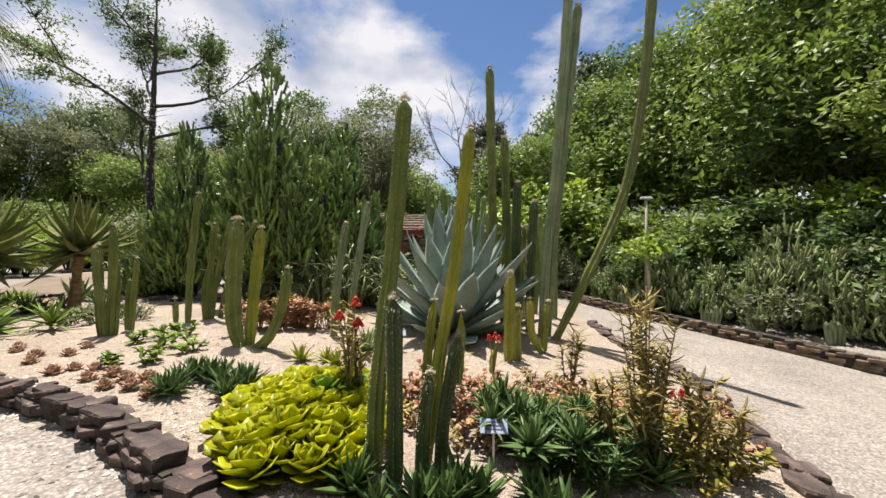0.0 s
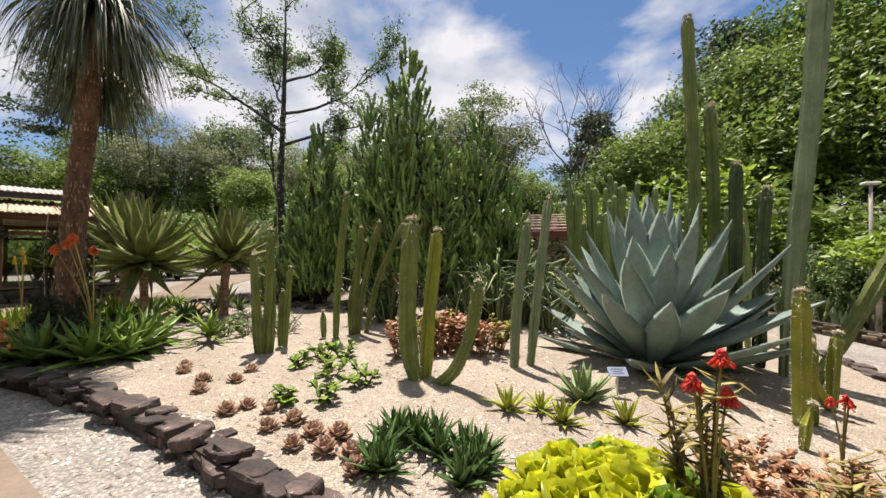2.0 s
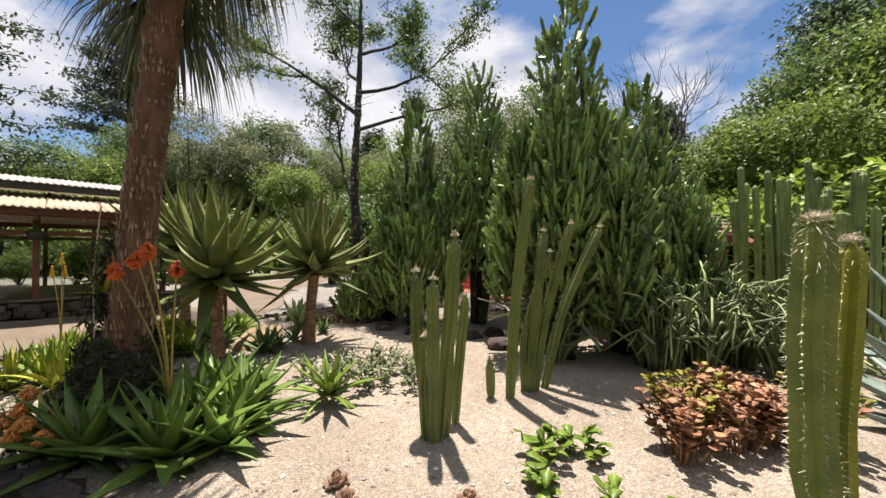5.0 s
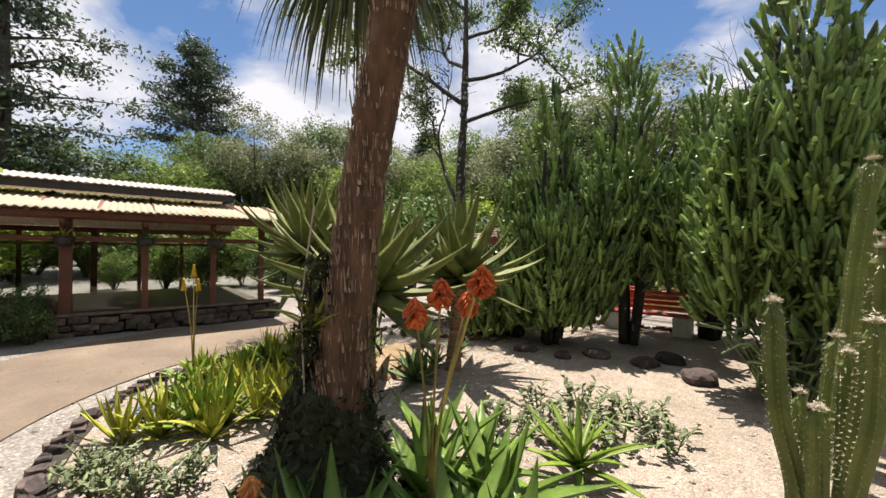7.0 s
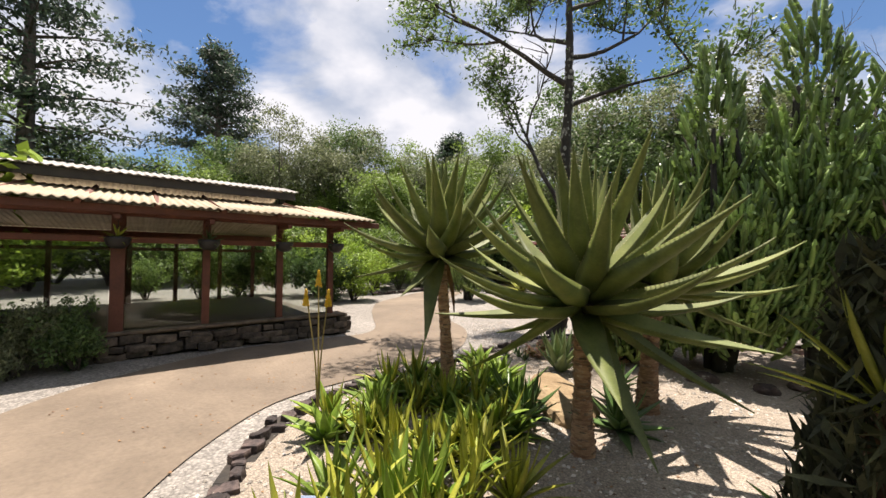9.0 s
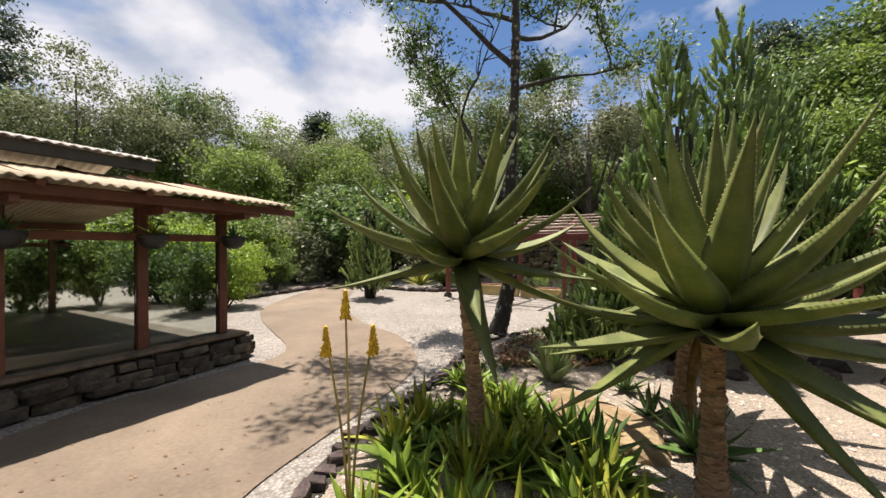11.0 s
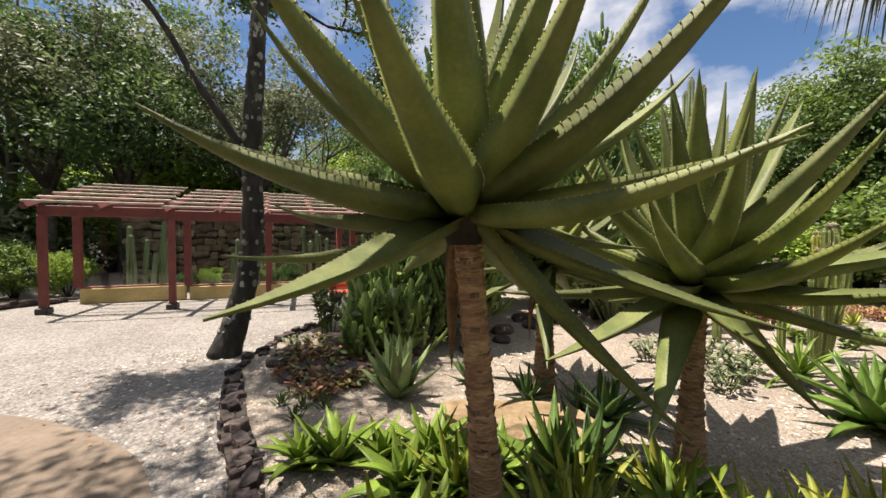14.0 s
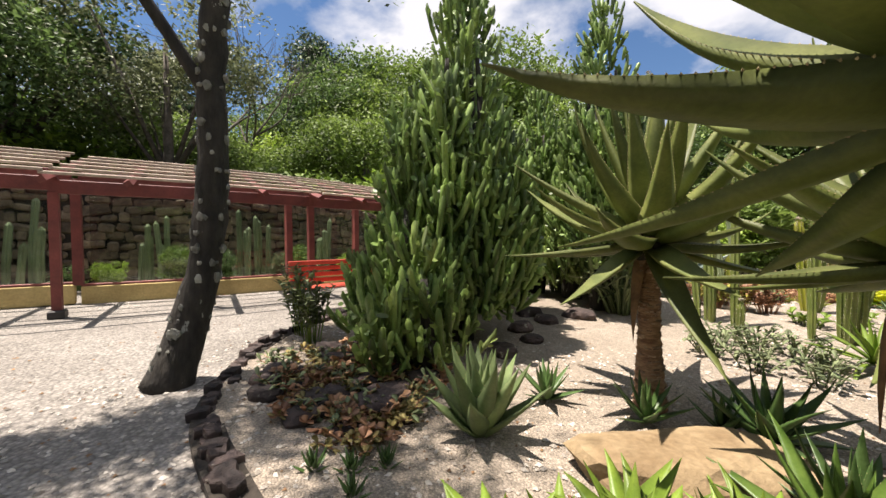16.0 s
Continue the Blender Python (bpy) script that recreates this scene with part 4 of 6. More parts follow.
for i, (x, y) in enumerate([(-8.6, 10.35), (-8.9, 10.6), (-9.2, 10.2), (-9.3, 9.9), (-8.5, 10.7), (-8.2, 10.5), (-9.0, 10.9), (-8.7, 10.85), (-8.35, 11.05), (-9.1, 10.05), (-8.8, 9.85), (-8.0, 10.9), (-8.6, 11.3)]):
    leafy_stems("rusty_groundcover", "russet succulent groundcover among dark rocks", "succulent", x, y, 12, 0.14, 0.32, RUST if i % 2 else SAGE, 7, 320 + i, M["rust"], "russet rockery plants", 0.9)
rm = random.Random(23)
for i in range(18):
    x, y = rm.uniform(-9.45, -8.2), rm.uniform(9.75, 11.3)
    leafy_stems("ochre_groundcover", "ochre-brown mat of succulents over the rocks", "succulent", x, y, 14, 0.11, 0.30, (OLIVE_SHORT, RUST, OLIVE_SHORT)[i % 3], 8, 1340 + i, M["rust"], "ochre rockery mat", 0.85)
for i, (x, y) in enumerate([(-7.6, 12.0), (-7.85, 11.65)]):
    leafy_stems("leafy_shrub", "upright light green leafy shrub by the edging", "shrub", x, y, 12, 0.85, 0.3, SAGE, 26, 340 + i, M["aloe_bright"], "leafy edging shrubs", 1.1)
for i, (x, y) in enumerate([(-9.38, 4.75), (-9.1, 4.8), (-8.9, 4.95), (-9.6, 4.85)]):
    leafy_stems("grey_succulent", "dark grey-green knobbly succulent cushion by the edging", "succulent", x, y, 22, 0.2, 0.28, SAGE, 8, 350 + i, M["sage"], "grey succulent cushions", 0.6)
for i, (x, y) in enumerate([(-9.79, 9.62), (-9.62, 9.75), (-9.7, 9.95), (-9.5, 9.6)]):
    plant("dwarf_aloe", "tiny green aloe in white gravel", "aloe", x, y, SMALL, 14, 20, 84, 0.55, 360 + i, 0.01, "tiny aloes")


# ---------------------------------------------------------------- columnar cacti
def cactus_stem(path, r, mat, parent, ribs=8, seed=0, spines=True, label="", tip=0.35):
    line = smooth_curve(path, 0.10)
    n = len(line)
    rr = random.Random(seed)
    rad = []
    for i in range(n):
        t = i / (n - 1)
        k = 0.80 + 0.25 * min(1, t * 5)
        left = (line[-1] - line[i]).length
        if left < r * 1.6:
            k *= max(0.12, math.sqrt(max(0.0, 1 - (1 - left / (r * 1.6)) ** 2)))
        rad.append(r * k * (1 + 0.05 * math.sin(i * 0.9 + seed) + rr.uniform(-0.015, 0.015)))
    s = Shape().tube(line, rad, ribs * 2, 0.34)
    ob = part("stem", s, mat, parent, label, smooth=False)
    if spines:
        q = Shape()
        for i in range(1, n):
            a, b = line[i - 1], line[i]
            for h in (0.0, 0.33, 0.67):
                c = a.lerp(b, h)
                for j in range(ribs):
                    t = 2 * math.pi * j / ribs
                    o = Vector((math.cos(t), math.sin(t), 0))
                    w = c + o * rad[i] * 0.98
                    for _ in range(2):
                        e = (o + ball(0.9)).normalized() * r * rr.uniform(0.2, 0.5)
                        side = Vector((-o.y, o.x, 0)) * r * 0.045
                        q.add([w - side, w + side, w + e], [(0, 1, 2)])
        for j in range(170):
            i = n - 1 - int(rr.random() ** 1.5 * 3.4)
            t = rr.uniform(0, 6.283)
            o = Vector((math.cos(t), math.sin(t), 0))
            w = line[max(0, i)] + o * rad[max(0, i)] * 0.9 + Vector((0, 0, rr.uniform(-0.05, 0.05)))
            e = (o + Vector((0, 0, rr.uniform(-0.9, 0.6))) + ball(0.5)).normalized() * r * rr.uniform(0.3, 0.75)
            side = Vector((-o.y, o.x, 0)) * r * 0.04
            q.add([w - side, w + side, w + e], [(0, 1, 2)])
        for j in range(240):
            o = ball(1.0).normalized()
            o.z = abs(o.z)
            w = line[-1] + Vector((o.x, o.y, o.z * 0.4)) * r * 0.42
            side = Vector((o.y, -o.x, 0)) * r * 0.05
            q.add([w - side, w + side, w + o * r * rr.uniform(0.35, 0.85)], [(0, 1, 2)])
        tagged(part("spine_wool", q, M["spine"], ob, "pale wool and spines"), kind="stuff")
    return ob


def cactus(label, stems, mat="cactus", group="", seed=0, ribs=8, spines=True, dz=0.0):
    x0, y0 = stems[0][0][0][:2]
    t = thing("columnar_cactus", label, "cactus", (x0, y0, bed_z(x0, y0) + dz), group)
    for i, (pts, r, *m) in enumerate(stems):
        cactus_stem([(p[0] - x0, p[1] - y0, p[2] - (bed_z(x0, y0) + dz)) for p in pts], r, M[m[0] if m else mat], t, ribs, seed + i, spines)
    return t


# front clump beside the plant sign
cactus("tall clump of ribbed green columns with pale spines", [
    ([(-0.43, 2.5, -0.05), (-0.42, 2.52, 0.6), (-0.33, 2.56, 1.5), (-0.25, 2.6, 2.58)], 0.055),
    ([(-0.28, 2.36, -0.08), (-0.28, 2.36, 0.5), (-0.29, 2.37, 1.22)], 0.050, "cactus_dark"),
    ([(-0.12, 2.45, -0.08), (-0.10, 2.45, 0.4), (-0.06, 2.46, 0.72)], 0.042, "cactus_dark"),
    ([(0.01, 2.48, -0.08), (0.03, 2.48, 0.4), (0.13, 2.52, 0.95)], 0.042, "cactus_dark"),
    ([(-0.10, 2.55, -0.05), (0.0, 2.58, 0.8), (0.1, 2.62, 1.4), (0.21, 2.64, 2.4)], 0.042, "cactus_lime"),
    ([(-0.10, 2.62, 0.0), (-0.09, 2.64, 0.7), (-0.04, 2.64, 1.18)], 0.032, "cactus_lime"),
    ([(0.13, 2.6, 0.6), (0.15, 2.62, 0.95), (0.15, 2.62, 1.1)], 0.032, "cactus_lime"),
], "cactus", "columnar cacti", 400)
# tall group behind the clump
cactus("very tall grey-green columns arching above the bed", [
    ([(1.95, 7.3, -0.2), (2.05, 7.3, 1.5), (2.25, 7.3, 3.5), (2.45, 7.3, 6.7)], 0.088, "cactus_pale"),
    ([(2.1, 7.45, -0.2), (2.2, 7.45, 1.5), (2.4, 7.45, 3.5), (2.68, 7.45, 6.4)], 0.088, "cactus_pale"),
    ([(2.15, 7.1, -0.2), (2.7, 7.0, 1.0), (3.4, 7.0, 2.6), (3.75, 7.0, 4.5), (3.95, 7.0, 6.9)], 0.088),
    ([(1.05, 7.8, 0.0), (1.05, 7.8, 2.0), (1.02, 7.85, 3.6), (0.98, 7.9, 5.35)], 0.088),
    ([(1.3, 7.9, 0.0), (1.35, 7.9, 2.0), (1.3, 7.9, 3.9)], 0.088),
    ([(1.5, 7.6, -0.1), (1.5, 7.6, 1.5), (1.52, 7.6, 2.9)], 0.088, "cactus_dark"),
    ([(1.75, 7.5, -0.1), (1.78, 7.5, 1.5), (1.85, 7.5, 2.5)], 0.088, "cactus_dark"),
    ([(1.6, 7.9, -0.1), (1.65, 7.9, 1.0), (1.7, 7.9, 2.0)], 0.088),
], "cactus", "columnar cacti", 420, 7)
cactus("short bright green columns in the middle of the bed", [
    ([(0.98, 5.4, -0.1), (0.98, 5.4, 0.4), (1.0, 5.42, 1.2)], 0.075, "cactus_lime"),
    ([(1.12, 5.5, -0.1), (1.1, 5.5, 0.3), (1.12, 5.5, 0.7)], 0.07, "cactus_lime"),
    ([(1.62, 6.0, -0.1), (1.45, 6.0, 0.2), (1.42, 6.0, 0.75)], 0.06, "cactus_lime"),
    ([(1.66, 6.05, -0.1), (1.68, 6.05, 0.4), (1.72, 6.05, 0.7)], 0.06, "cactus_lime"),
    ([(0.66, 4.85, -0.05), (0.68, 4.85, 0.15), (0.74, 4.87, 0.32)], 0.045, "cactus_lime"),
], "cactus_lime", "columnar cacti", 440, 6)
# candelabra with a curved arm
cactus("green column cactus with one arm curving from the base", [
    ([(-2.72, 5.1, 0.15), (-2.82, 5.1, 0.5), (-2.84, 5.12, 1.2), (-2.80, 5.15, 1.93)], 0.096),
    ([(-2.66, 5.2, 0.15), (-2.64, 5.25, 0.8), (-2.55, 5.3, 1.82)], 0.074, "cactus_lime"),
    ([(-2.55, 5.05, 0.15), (-2.3, 5.0, 0.35), (-2.12, 5.0, 0.8), (-2.05, 5.0, 1.27)], 0.064),
], "cactus", "columnar cacti", 450)
cactus("pair of slender grey-green columns beside the agave", [
    ([(-1.72, 5.98, 0.1), (-1.68, 6.0, 0.9), (-1.55, 6.08, 1.95)], 0.06, "cactus_pale"),
    ([(-1.52, 6.15, 0.1), (-1.42, 6.2, 1.1), (-1.27, 6.4, 2.3)], 0.058, "cactus_pale"),
], "cactus_pale", "columnar cacti", 460)
# clump nearest the palm
cactus("clump of ribbed columns with woolly pale tips", [
    ([(-5.03, 5.68, 0.2), (-5.0, 5.67, 0.7), (-4.93, 5.62, 1.3), (-4.90, 5.60, 1.87)], 0.055),
    ([(-5.15, 5.73, 0.2), (-5.19, 5.74, 0.6), (-5.26, 5.76, 1.0), (-5.28, 5.76, 1.57)], 0.050),
    ([(-5.06, 5.62, 0.2), (-5.05, 5.55, 0.7), (-5.03, 5.46, 1.1), (-5.03, 5.43, 1.53)], 0.048),
    ([(-5.13, 5.64, 0.2), (-5.15, 5.62, 0.6), (-5.15, 5.62, 1.05)], 0.046),
    ([(-5.0, 5.74, 0.2), (-4.98, 5.74, 0.7), (-4.97, 5.74, 1.32)], 0.044),
], "cactus", "columnar cacti", 470, 7)
cactus("short clump of ribbed columns on pale gravel", [
    ([(-4.98, 6.02, 0.2), (-4.95, 6.02, 0.7), (-4.89, 6.01, 1.36)], 0.042),
    ([(-5.08, 6.05, 0.2), (-5.07, 6.05, 0.6), (-5.04, 6.05, 1.0)], 0.039),
], "cactus", "columnar cacti", 480, 7)
cactus("tall leaning columns with woolly tips in gravel", [
    ([(-4.55, 6.72, 0.2), (-4.5, 6.72, 1.2), (-4.36, 6.71, 2.51)], 0.056),
    ([(-4.36, 6.95, 0.2), (-4.3, 6.95, 1.0), (-4.22, 6.95, 1.98)], 0.052),
    ([(-4.30, 7.0, 0.2), (-4.2, 7.0, 1.0), (-3.93, 7.0, 2.06)], 0.052),
    ([(-4.2, 7.1, 0.2), (-4.0, 7.15, 1.1), (-3.6, 7.25, 2.04)], 0.052),
    ([(-4.42, 6.98, 0.2), (-4.4, 6.98, 0.9), (-4.15, 6.98, 1.75)], 0.042),
    ([(-4.75, 6.7, 0.2), (-4.76, 6.7, 0.5), (-4.77, 6.7, 0.62)], 0.047),
], "cactus", "columnar cacti", 490, 7)


# ---------------------------------------------------------------- ponytail palm
def hanging_leaves(n, length, seed, droop=1.0, width=0.012):
    """A fountain of narrow leaves that arch out and hang."""
    r = random.Random(seed)
    s = Shape()
    for i in range(n):
        az = r.uniform(0, 6.283)
        el = radians(r.uniform(-25, 80))
        L = length * r.uniform(0.7, 1.1)
        d = Vector((math.cos(az) * math.cos(el), math.sin(az) * math.cos(el), math.sin(el)))
        p = d * 0.06
        side = Vector((-math.sin(az), math.cos(az), 0))
        k = len(s.v)
        seg = 8
        for j in range(seg + 1):
            w = width * (1 - (j / seg) ** 2) + 0.002
            s.v += [tuple(p - side * w), tuple(p + side * w)]
            d = (d + Vector((0, 0, -0.27 * droop * r.uniform(0.7, 1.2)))).normalized()
            p = p + d * L / seg
        for j in range(seg):
            s.f.append((k + 2 * j, k + 2 * j + 1, k + 2 * j + 3, k + 2 * j + 2))
            s.s.append(0)
    return s


PX, PY = -7.70, 5.10
palm = thing("ponytail_palm", "leaning palm with flaking red-brown bark and hanging leaves", "palm", (PX, PY, bed_z(PX, PY) - 0.05))
trunk_path = smooth_curve([(0, 0, 0), (0.0, 0.0, 0.5), (0.06, 0.01, 1.1), (0.18, -0.01, 2.0), (0.41, -0.06, 3.0), (0.70, -0.17, 4.2), (0.78, -0.2, 4.5)], 0.07)
rr = random.Random(5)
trad = [max(0.10, 0.145 - 0.010 * p.z + 0.17 * math.exp(-p.z * 2.6)) * (1 + 0.05 * math.sin(i * 1.7)) for i, p in enumerate(trunk_path)]
ts = Shape().tube(trunk_path, trad, 22)
ts.v = [tuple(Vector(v) + Vector((noise.noise(Vector(v) * 6), noise.noise(Vector(v) * 6 + Vector((9, 0, 0))), 0)) * 0.03) for v in ts.v]
trunk = part("trunk", ts, M["palm_bark"], palm, "red-brown trunk with peeling bark plates")
# bark plates
plates = Shape()
for i in range(2200):
    k = rr.randrange(4, len(trunk_path) - 8)
    a = rr.uniform(0, 6.283)
    h, w = (rr.uniform(0.04, 0.15), rr.uniform(0.002, 0.006)) if i % 4 else (rr.uniform(0.03, 0.09), rr.uniform(0.006, 0.015))
    o = Vector((math.cos(a), math.sin(a), 0))
    sd = Vector((-o.y, o.x, 0))
    c = trunk_path[k] + o * (trad[k] + 0.004)
    up = Vector((rr.uniform(-0.15, 0.15), rr.uniform(-0.15, 0.15), 1)) * h
    out = o * rr.uniform(0.002, 0.006)
    v = [c - sd * w * rr.uniform(0, 0.5), c + sd * w + up * rr.uniform(0, 0.35), c + sd * w * rr.uniform(0.2, 0.8) + up * rr.uniform(0.6, 0.9), c - sd * w * rr.uniform(0.2, 1.0) + up]
    plates.add([*v, *[q + out for q in v]], [(4, 5, 6, 7), (0, 1, 5, 4), (1, 2, 6, 5), (2, 3, 7, 6), (3, 0, 4, 7)])
tagged(part("bark_plate", plates, M["flake"], trunk, "loose flaking bark plates", smooth=False), kind="stuff")
arm = smooth_curve([(0.41, -0.05, 3.0), (0.28, 0.14, 3.3), (0.02, 0.4, 3.65), (-0.18, 0.5, 4.05)], 0.1)
part("branch", Shape().tube(arm, [0.09 - 0.02 * i / len(arm) for i in range(len(arm))], 14), M["palm_bark"], palm, "short side branch")
tagged(part("crown", hanging_leaves(640, 1.35, 8, 1.45), M["frond"], palm, "hanging grey-green strap leaves", m=pose(0.78, -0.2, 4.5)), kind="stuff")
tagged(part("crown", hanging_leaves(460, 1.2, 9, 1.3), M["frond"], palm, "side crown of narrow hanging leaves", m=pose(-0.18, 0.5, 4.05)), kind="stuff")
moss = Shape()
for i in range(2600):
    a, h = rr.uniform(0, 6.283), rr.random() ** 1.6 * 0.85
    rad = 0.20 + 0.42 * (1 - h / 0.85) ** 1.3
    c = Vector((math.cos(a) * rad - 0.12 * (1 - h), math.sin(a) * rad, h)) + ball(0.05)
    d = ball(1).normalized() * rr.uniform(0.02, 0.05)
    e = ball(1).normalized() * rr.uniform(0.01, 0.03)
    moss.add([c - d, c + e, c + d, c - e], [(0, 1, 2, 3)])
for i in range(2400):
    a, h = 2.65 + rr.gauss(0, 0.65), 0.3 + rr.random() ** 1.2 * 1.35
    rad = 0.17 + 0.20 * (1 - h / 1.8) + rr.uniform(-0.04, 0.05)
    c = Vector((math.cos(a) * rad + 0.07 * h, math.sin(a) * rad - 0.03, h)) + ball(0.04)
    d = (ball(1) + Vector((0, 0, -0.8))).normalized() * rr.uniform(0.03, 0.09)
    e = ball(1).normalized() * 0.012
    moss.add([c - d, c + e, c + d, c - e], [(0, 1, 2, 3)])
tagged(part("moss_skirt", moss, M["moss"], palm, "dark ferny moss round the trunk foot"), kind="stuff")
mb = Shape()
prof = [(0.60, -0.05), (0.56, 0.12), (0.42, 0.35), (0.28, 0.62), (0.2, 0.85)]
mb.tube([(-0.12 * (1 - z), 0, z) for _, z in prof], [q * 0.92 for q, _ in prof], 20)
part("root_mound", mb, M["moss"], palm, "mossy mound round the roots")
# hanging pot of bromeliads on the trunk
pot = thing("hanging_pot", "dark green pot fastened to the palm trunk", "flower pot", (-7.99, 5.1, 0.62))
part("pot", Shape().tube([(0, 0, 0), (0, 0, 0.12), (0, 0, 0.24), (0, 0, 0.25)], [0.075, 0.095, 0.11, 0.118], 18), M["aloe_dark"], pot)
part("soil", Shape().tube([(0, 0, 0.235), (0, 0, 0.256)], [0.1, 0.1], 14), M["soil"], pot)
epi = thing("bromeliad", "yellow-green bromeliad growing on the palm trunk", "bromeliad", (-7.80, 5.0, 1.38))
rosette(epi, STRAP, 18, (0, 0, 0), 0, 80, 0.55, 77, 0.6, 0.8, 0.02)
cord = smooth_curve([(-7.74, 4.93, 2.1), (-7.83, 4.94, 1.5), (-7.80, 4.93, 0.9), (-7.86, 4.9, 0.45)], 0.1)
tagged(part("rope", Shape().tube(cord, [0.006] * len(cord), 5), M["batten"]), "thin pale rope hanging along the palm trunk", "rope")

# ---------------------------------------------------------------- candelabra euphorbias
def euphorbia_crown(h, r, seed, n=760, base=0.12):
    """Chunky upright stem tips grouped into several ragged spires, with scale leaves."""
    q = random.Random(seed)
    s = Shape()
    spires = [(Vector((0, 0, 0)), 1.0, 0.62)]
    for k in range(9):
        a = k * 0.698 + q.uniform(-0.3, 0.3)
        d = r * q.uniform(0.35, 0.85)
        spires.append((Vector((math.cos(a) * d, math.sin(a) * d, 0)), q.uniform(0.62, 0.95) * (1 - 0.48 * d / r), q.uniform(0.24, 0.40)))
    for i in range(n):
        o, hh, wide = q.choice(spires)
        t = q.random() ** 0.9
        top = h * hh
        z = h * base * q.uniform(0.6, 1.3) + (top - h * base) * t
        env = r * wide * (0.75 + 0.25 * min(1, t * 4)) * (1 - t ** 2.2) ** 0.7 + 0.05
        a = q.uniform(0, 6.283)
        k = env * (0.35 + 0.65 * q.random() ** 0.5)
        p = o + Vector((math.cos(a) * k, math.sin(a) * k, z))
        out = Vector((math.cos(a), math.sin(a), 0)) * q.uniform(0.2, 1.3) * (1 - t * 0.6)
        d = (out + Vector((0, 0, 1)) + ball(0.35)).normalized()
        L = q.uniform(0.14, 0.36)
        w = q.uniform(0.024, 0.042)
        up = Vector((0, 0, L * 0.3))
        s.tube([p, p + d * L * 0.5, p + d * L + up * 0.6, p + d * L * 1.06 + up], [w * 0.7, w, w * 0.95, w * 0.3], 6, 0.3, False)
        for _ in range(5):
            u = p + d * L * q.uniform(0.2, 1.0) + ball(w)
            e = (d * 0.5 + ball(1)).normalized() * q.uniform(0.05, 0.12)
            sd = e.cross(ball(1)).normalized() * 0.018
            s.add([u - sd, u + sd, u + e * 0.6 + sd * 1.4, u + e, u + e * 0.6 - sd * 1.4], [(0, 1, 2, 3, 4)])
    return s


def euphorbia(x, y, h, r, seed, label, n=760, mat="euphorbia", base=0.12):
    q = random.Random(seed)
    t = thing("candelabra_euphorbia", label, "euphorbia", (x, y, bed_z(x, y) - 0.03), "candelabra euphorbias")
    for k in range(4):
        a = k * 1.7 + seed
        o = Vector((math.cos(a), math.sin(a), 0))
        path = smooth_curve([o * 0.10, o * 0.2 + Vector((0.05, 0, h * 0.2)), o * r * 0.35 + Vector((0, 0, h * 0.45)), o * r * 0.25 + Vector((0, 0, h * 0.8))], 0.2)
        part("trunk", Shape().tube(path, [max(0.02, 0.085 * (1 - 0.75 * i / len(path))) for i in range(len(path))], 9), M["bark"], t)
    tagged(part("crown", euphorbia_crown(h, r, seed, n, base), M[mat], t), kind="stuff")
    return t


euphorbia(-6.85, 10.15, 4.3, 0.95, 1, "dense dark green candelabra euphorbia above bare gravel", 2600, base=0.10)
euphorbia(-5.55, 10.6, 5.1, 1.0, 2, "tall dark candelabra euphorbia with twisted trunks", 2300, base=0.27)
euphorbia(-4.1, 11.5, 4.6, 1.0, 3, "dark green candelabra euphorbia with bare lower trunk", 2000, base=0.28)
euphorbia(-3.92, 8.55, 5.25, 0.98, 4, "tall conical green euphorbia rising over the bed", 3000, base=0.18)
euphorbia(-2.6, 9.9, 4.4, 0.98, 5, "broad dark euphorbia with many upright tips", 2600, base=0.1)
euphorbia(-3.0, 9.1, 3.3, 0.62, 6, "lighter green bushy euphorbia beside the taller one", 1300, "euphorbia_light", 0.12)
euphorbia(-8.05, 10.15, 1.15, 0.5, 7, "low bushy euphorbia at the foot of rocks", 240, "euphorbia_light", 0.05)
euphorbia(-7.55, 10.5, 2.0, 0.65, 8, "young candelabra euphorbia beside the big one", 420, "euphorbia", 0.05)
def tangled_cactus(x, y, h, spread, n, seed):
    q = random.Random(seed)
    t = thing("tangled_cactus", "tangle of thin grey-green cactus arms at the back of the bed", "cactus", (x, y, bed_z(x, y)), "tangled cacti")
    arms, low = Shape(), Shape()
    for k in range(n):
        a, b = q.uniform(0, 6.283), q.uniform(0, 6.283)
        p0 = Vector((math.cos(a), math.sin(a), 0)) * spread * 0.35 * q.random()
        p1 = p0 + Vector((math.cos(a), math.sin(a), 0)) * spread * q.uniform(0.2, 0.6) + Vector((0, 0, h * q.uniform(0.4, 1.0)))
        p2 = p1 + Vector((math.cos(b), math.sin(b), 0)) * spread * q.uniform(0.2, 0.7) + Vector((0, 0, h * q.uniform(-0.35, 0.25)))
        path = smooth_curve([tuple(p0), tuple(p0.lerp(p1, 0.5) + Vector((0, 0, 0.1))), tuple(p1), tuple(p2)], 0.12)
        w = q.uniform(0.014, 0.028)
        (arms if k % 3 else low).tube(path, [w * (1 - 0.4 * i / len(path)) for i in range(len(path))], 6, 0.25)
    tagged(part("arm", arms, M["hedge"], t, "pale grey-green arms"), kind="stuff")
    tagged(part("old_arm", low, M["cactus_dark"], t, "dull dark old arms"), kind="stuff")


for i, (x, y, h) in enumerate([(-4.2, 8.2, 0.9), (-2.7, 8.4, 1.1), (-2.1, 8.7, 1.25), (-1.5, 9.1, 1.3), (-0.8, 9.6, 1.2), (-1.9, 9.4, 1.4), (-1.1, 8.6, 0.9)]):
    tangled_cactus(x, y, h, 0.7, 80, 620 + i)
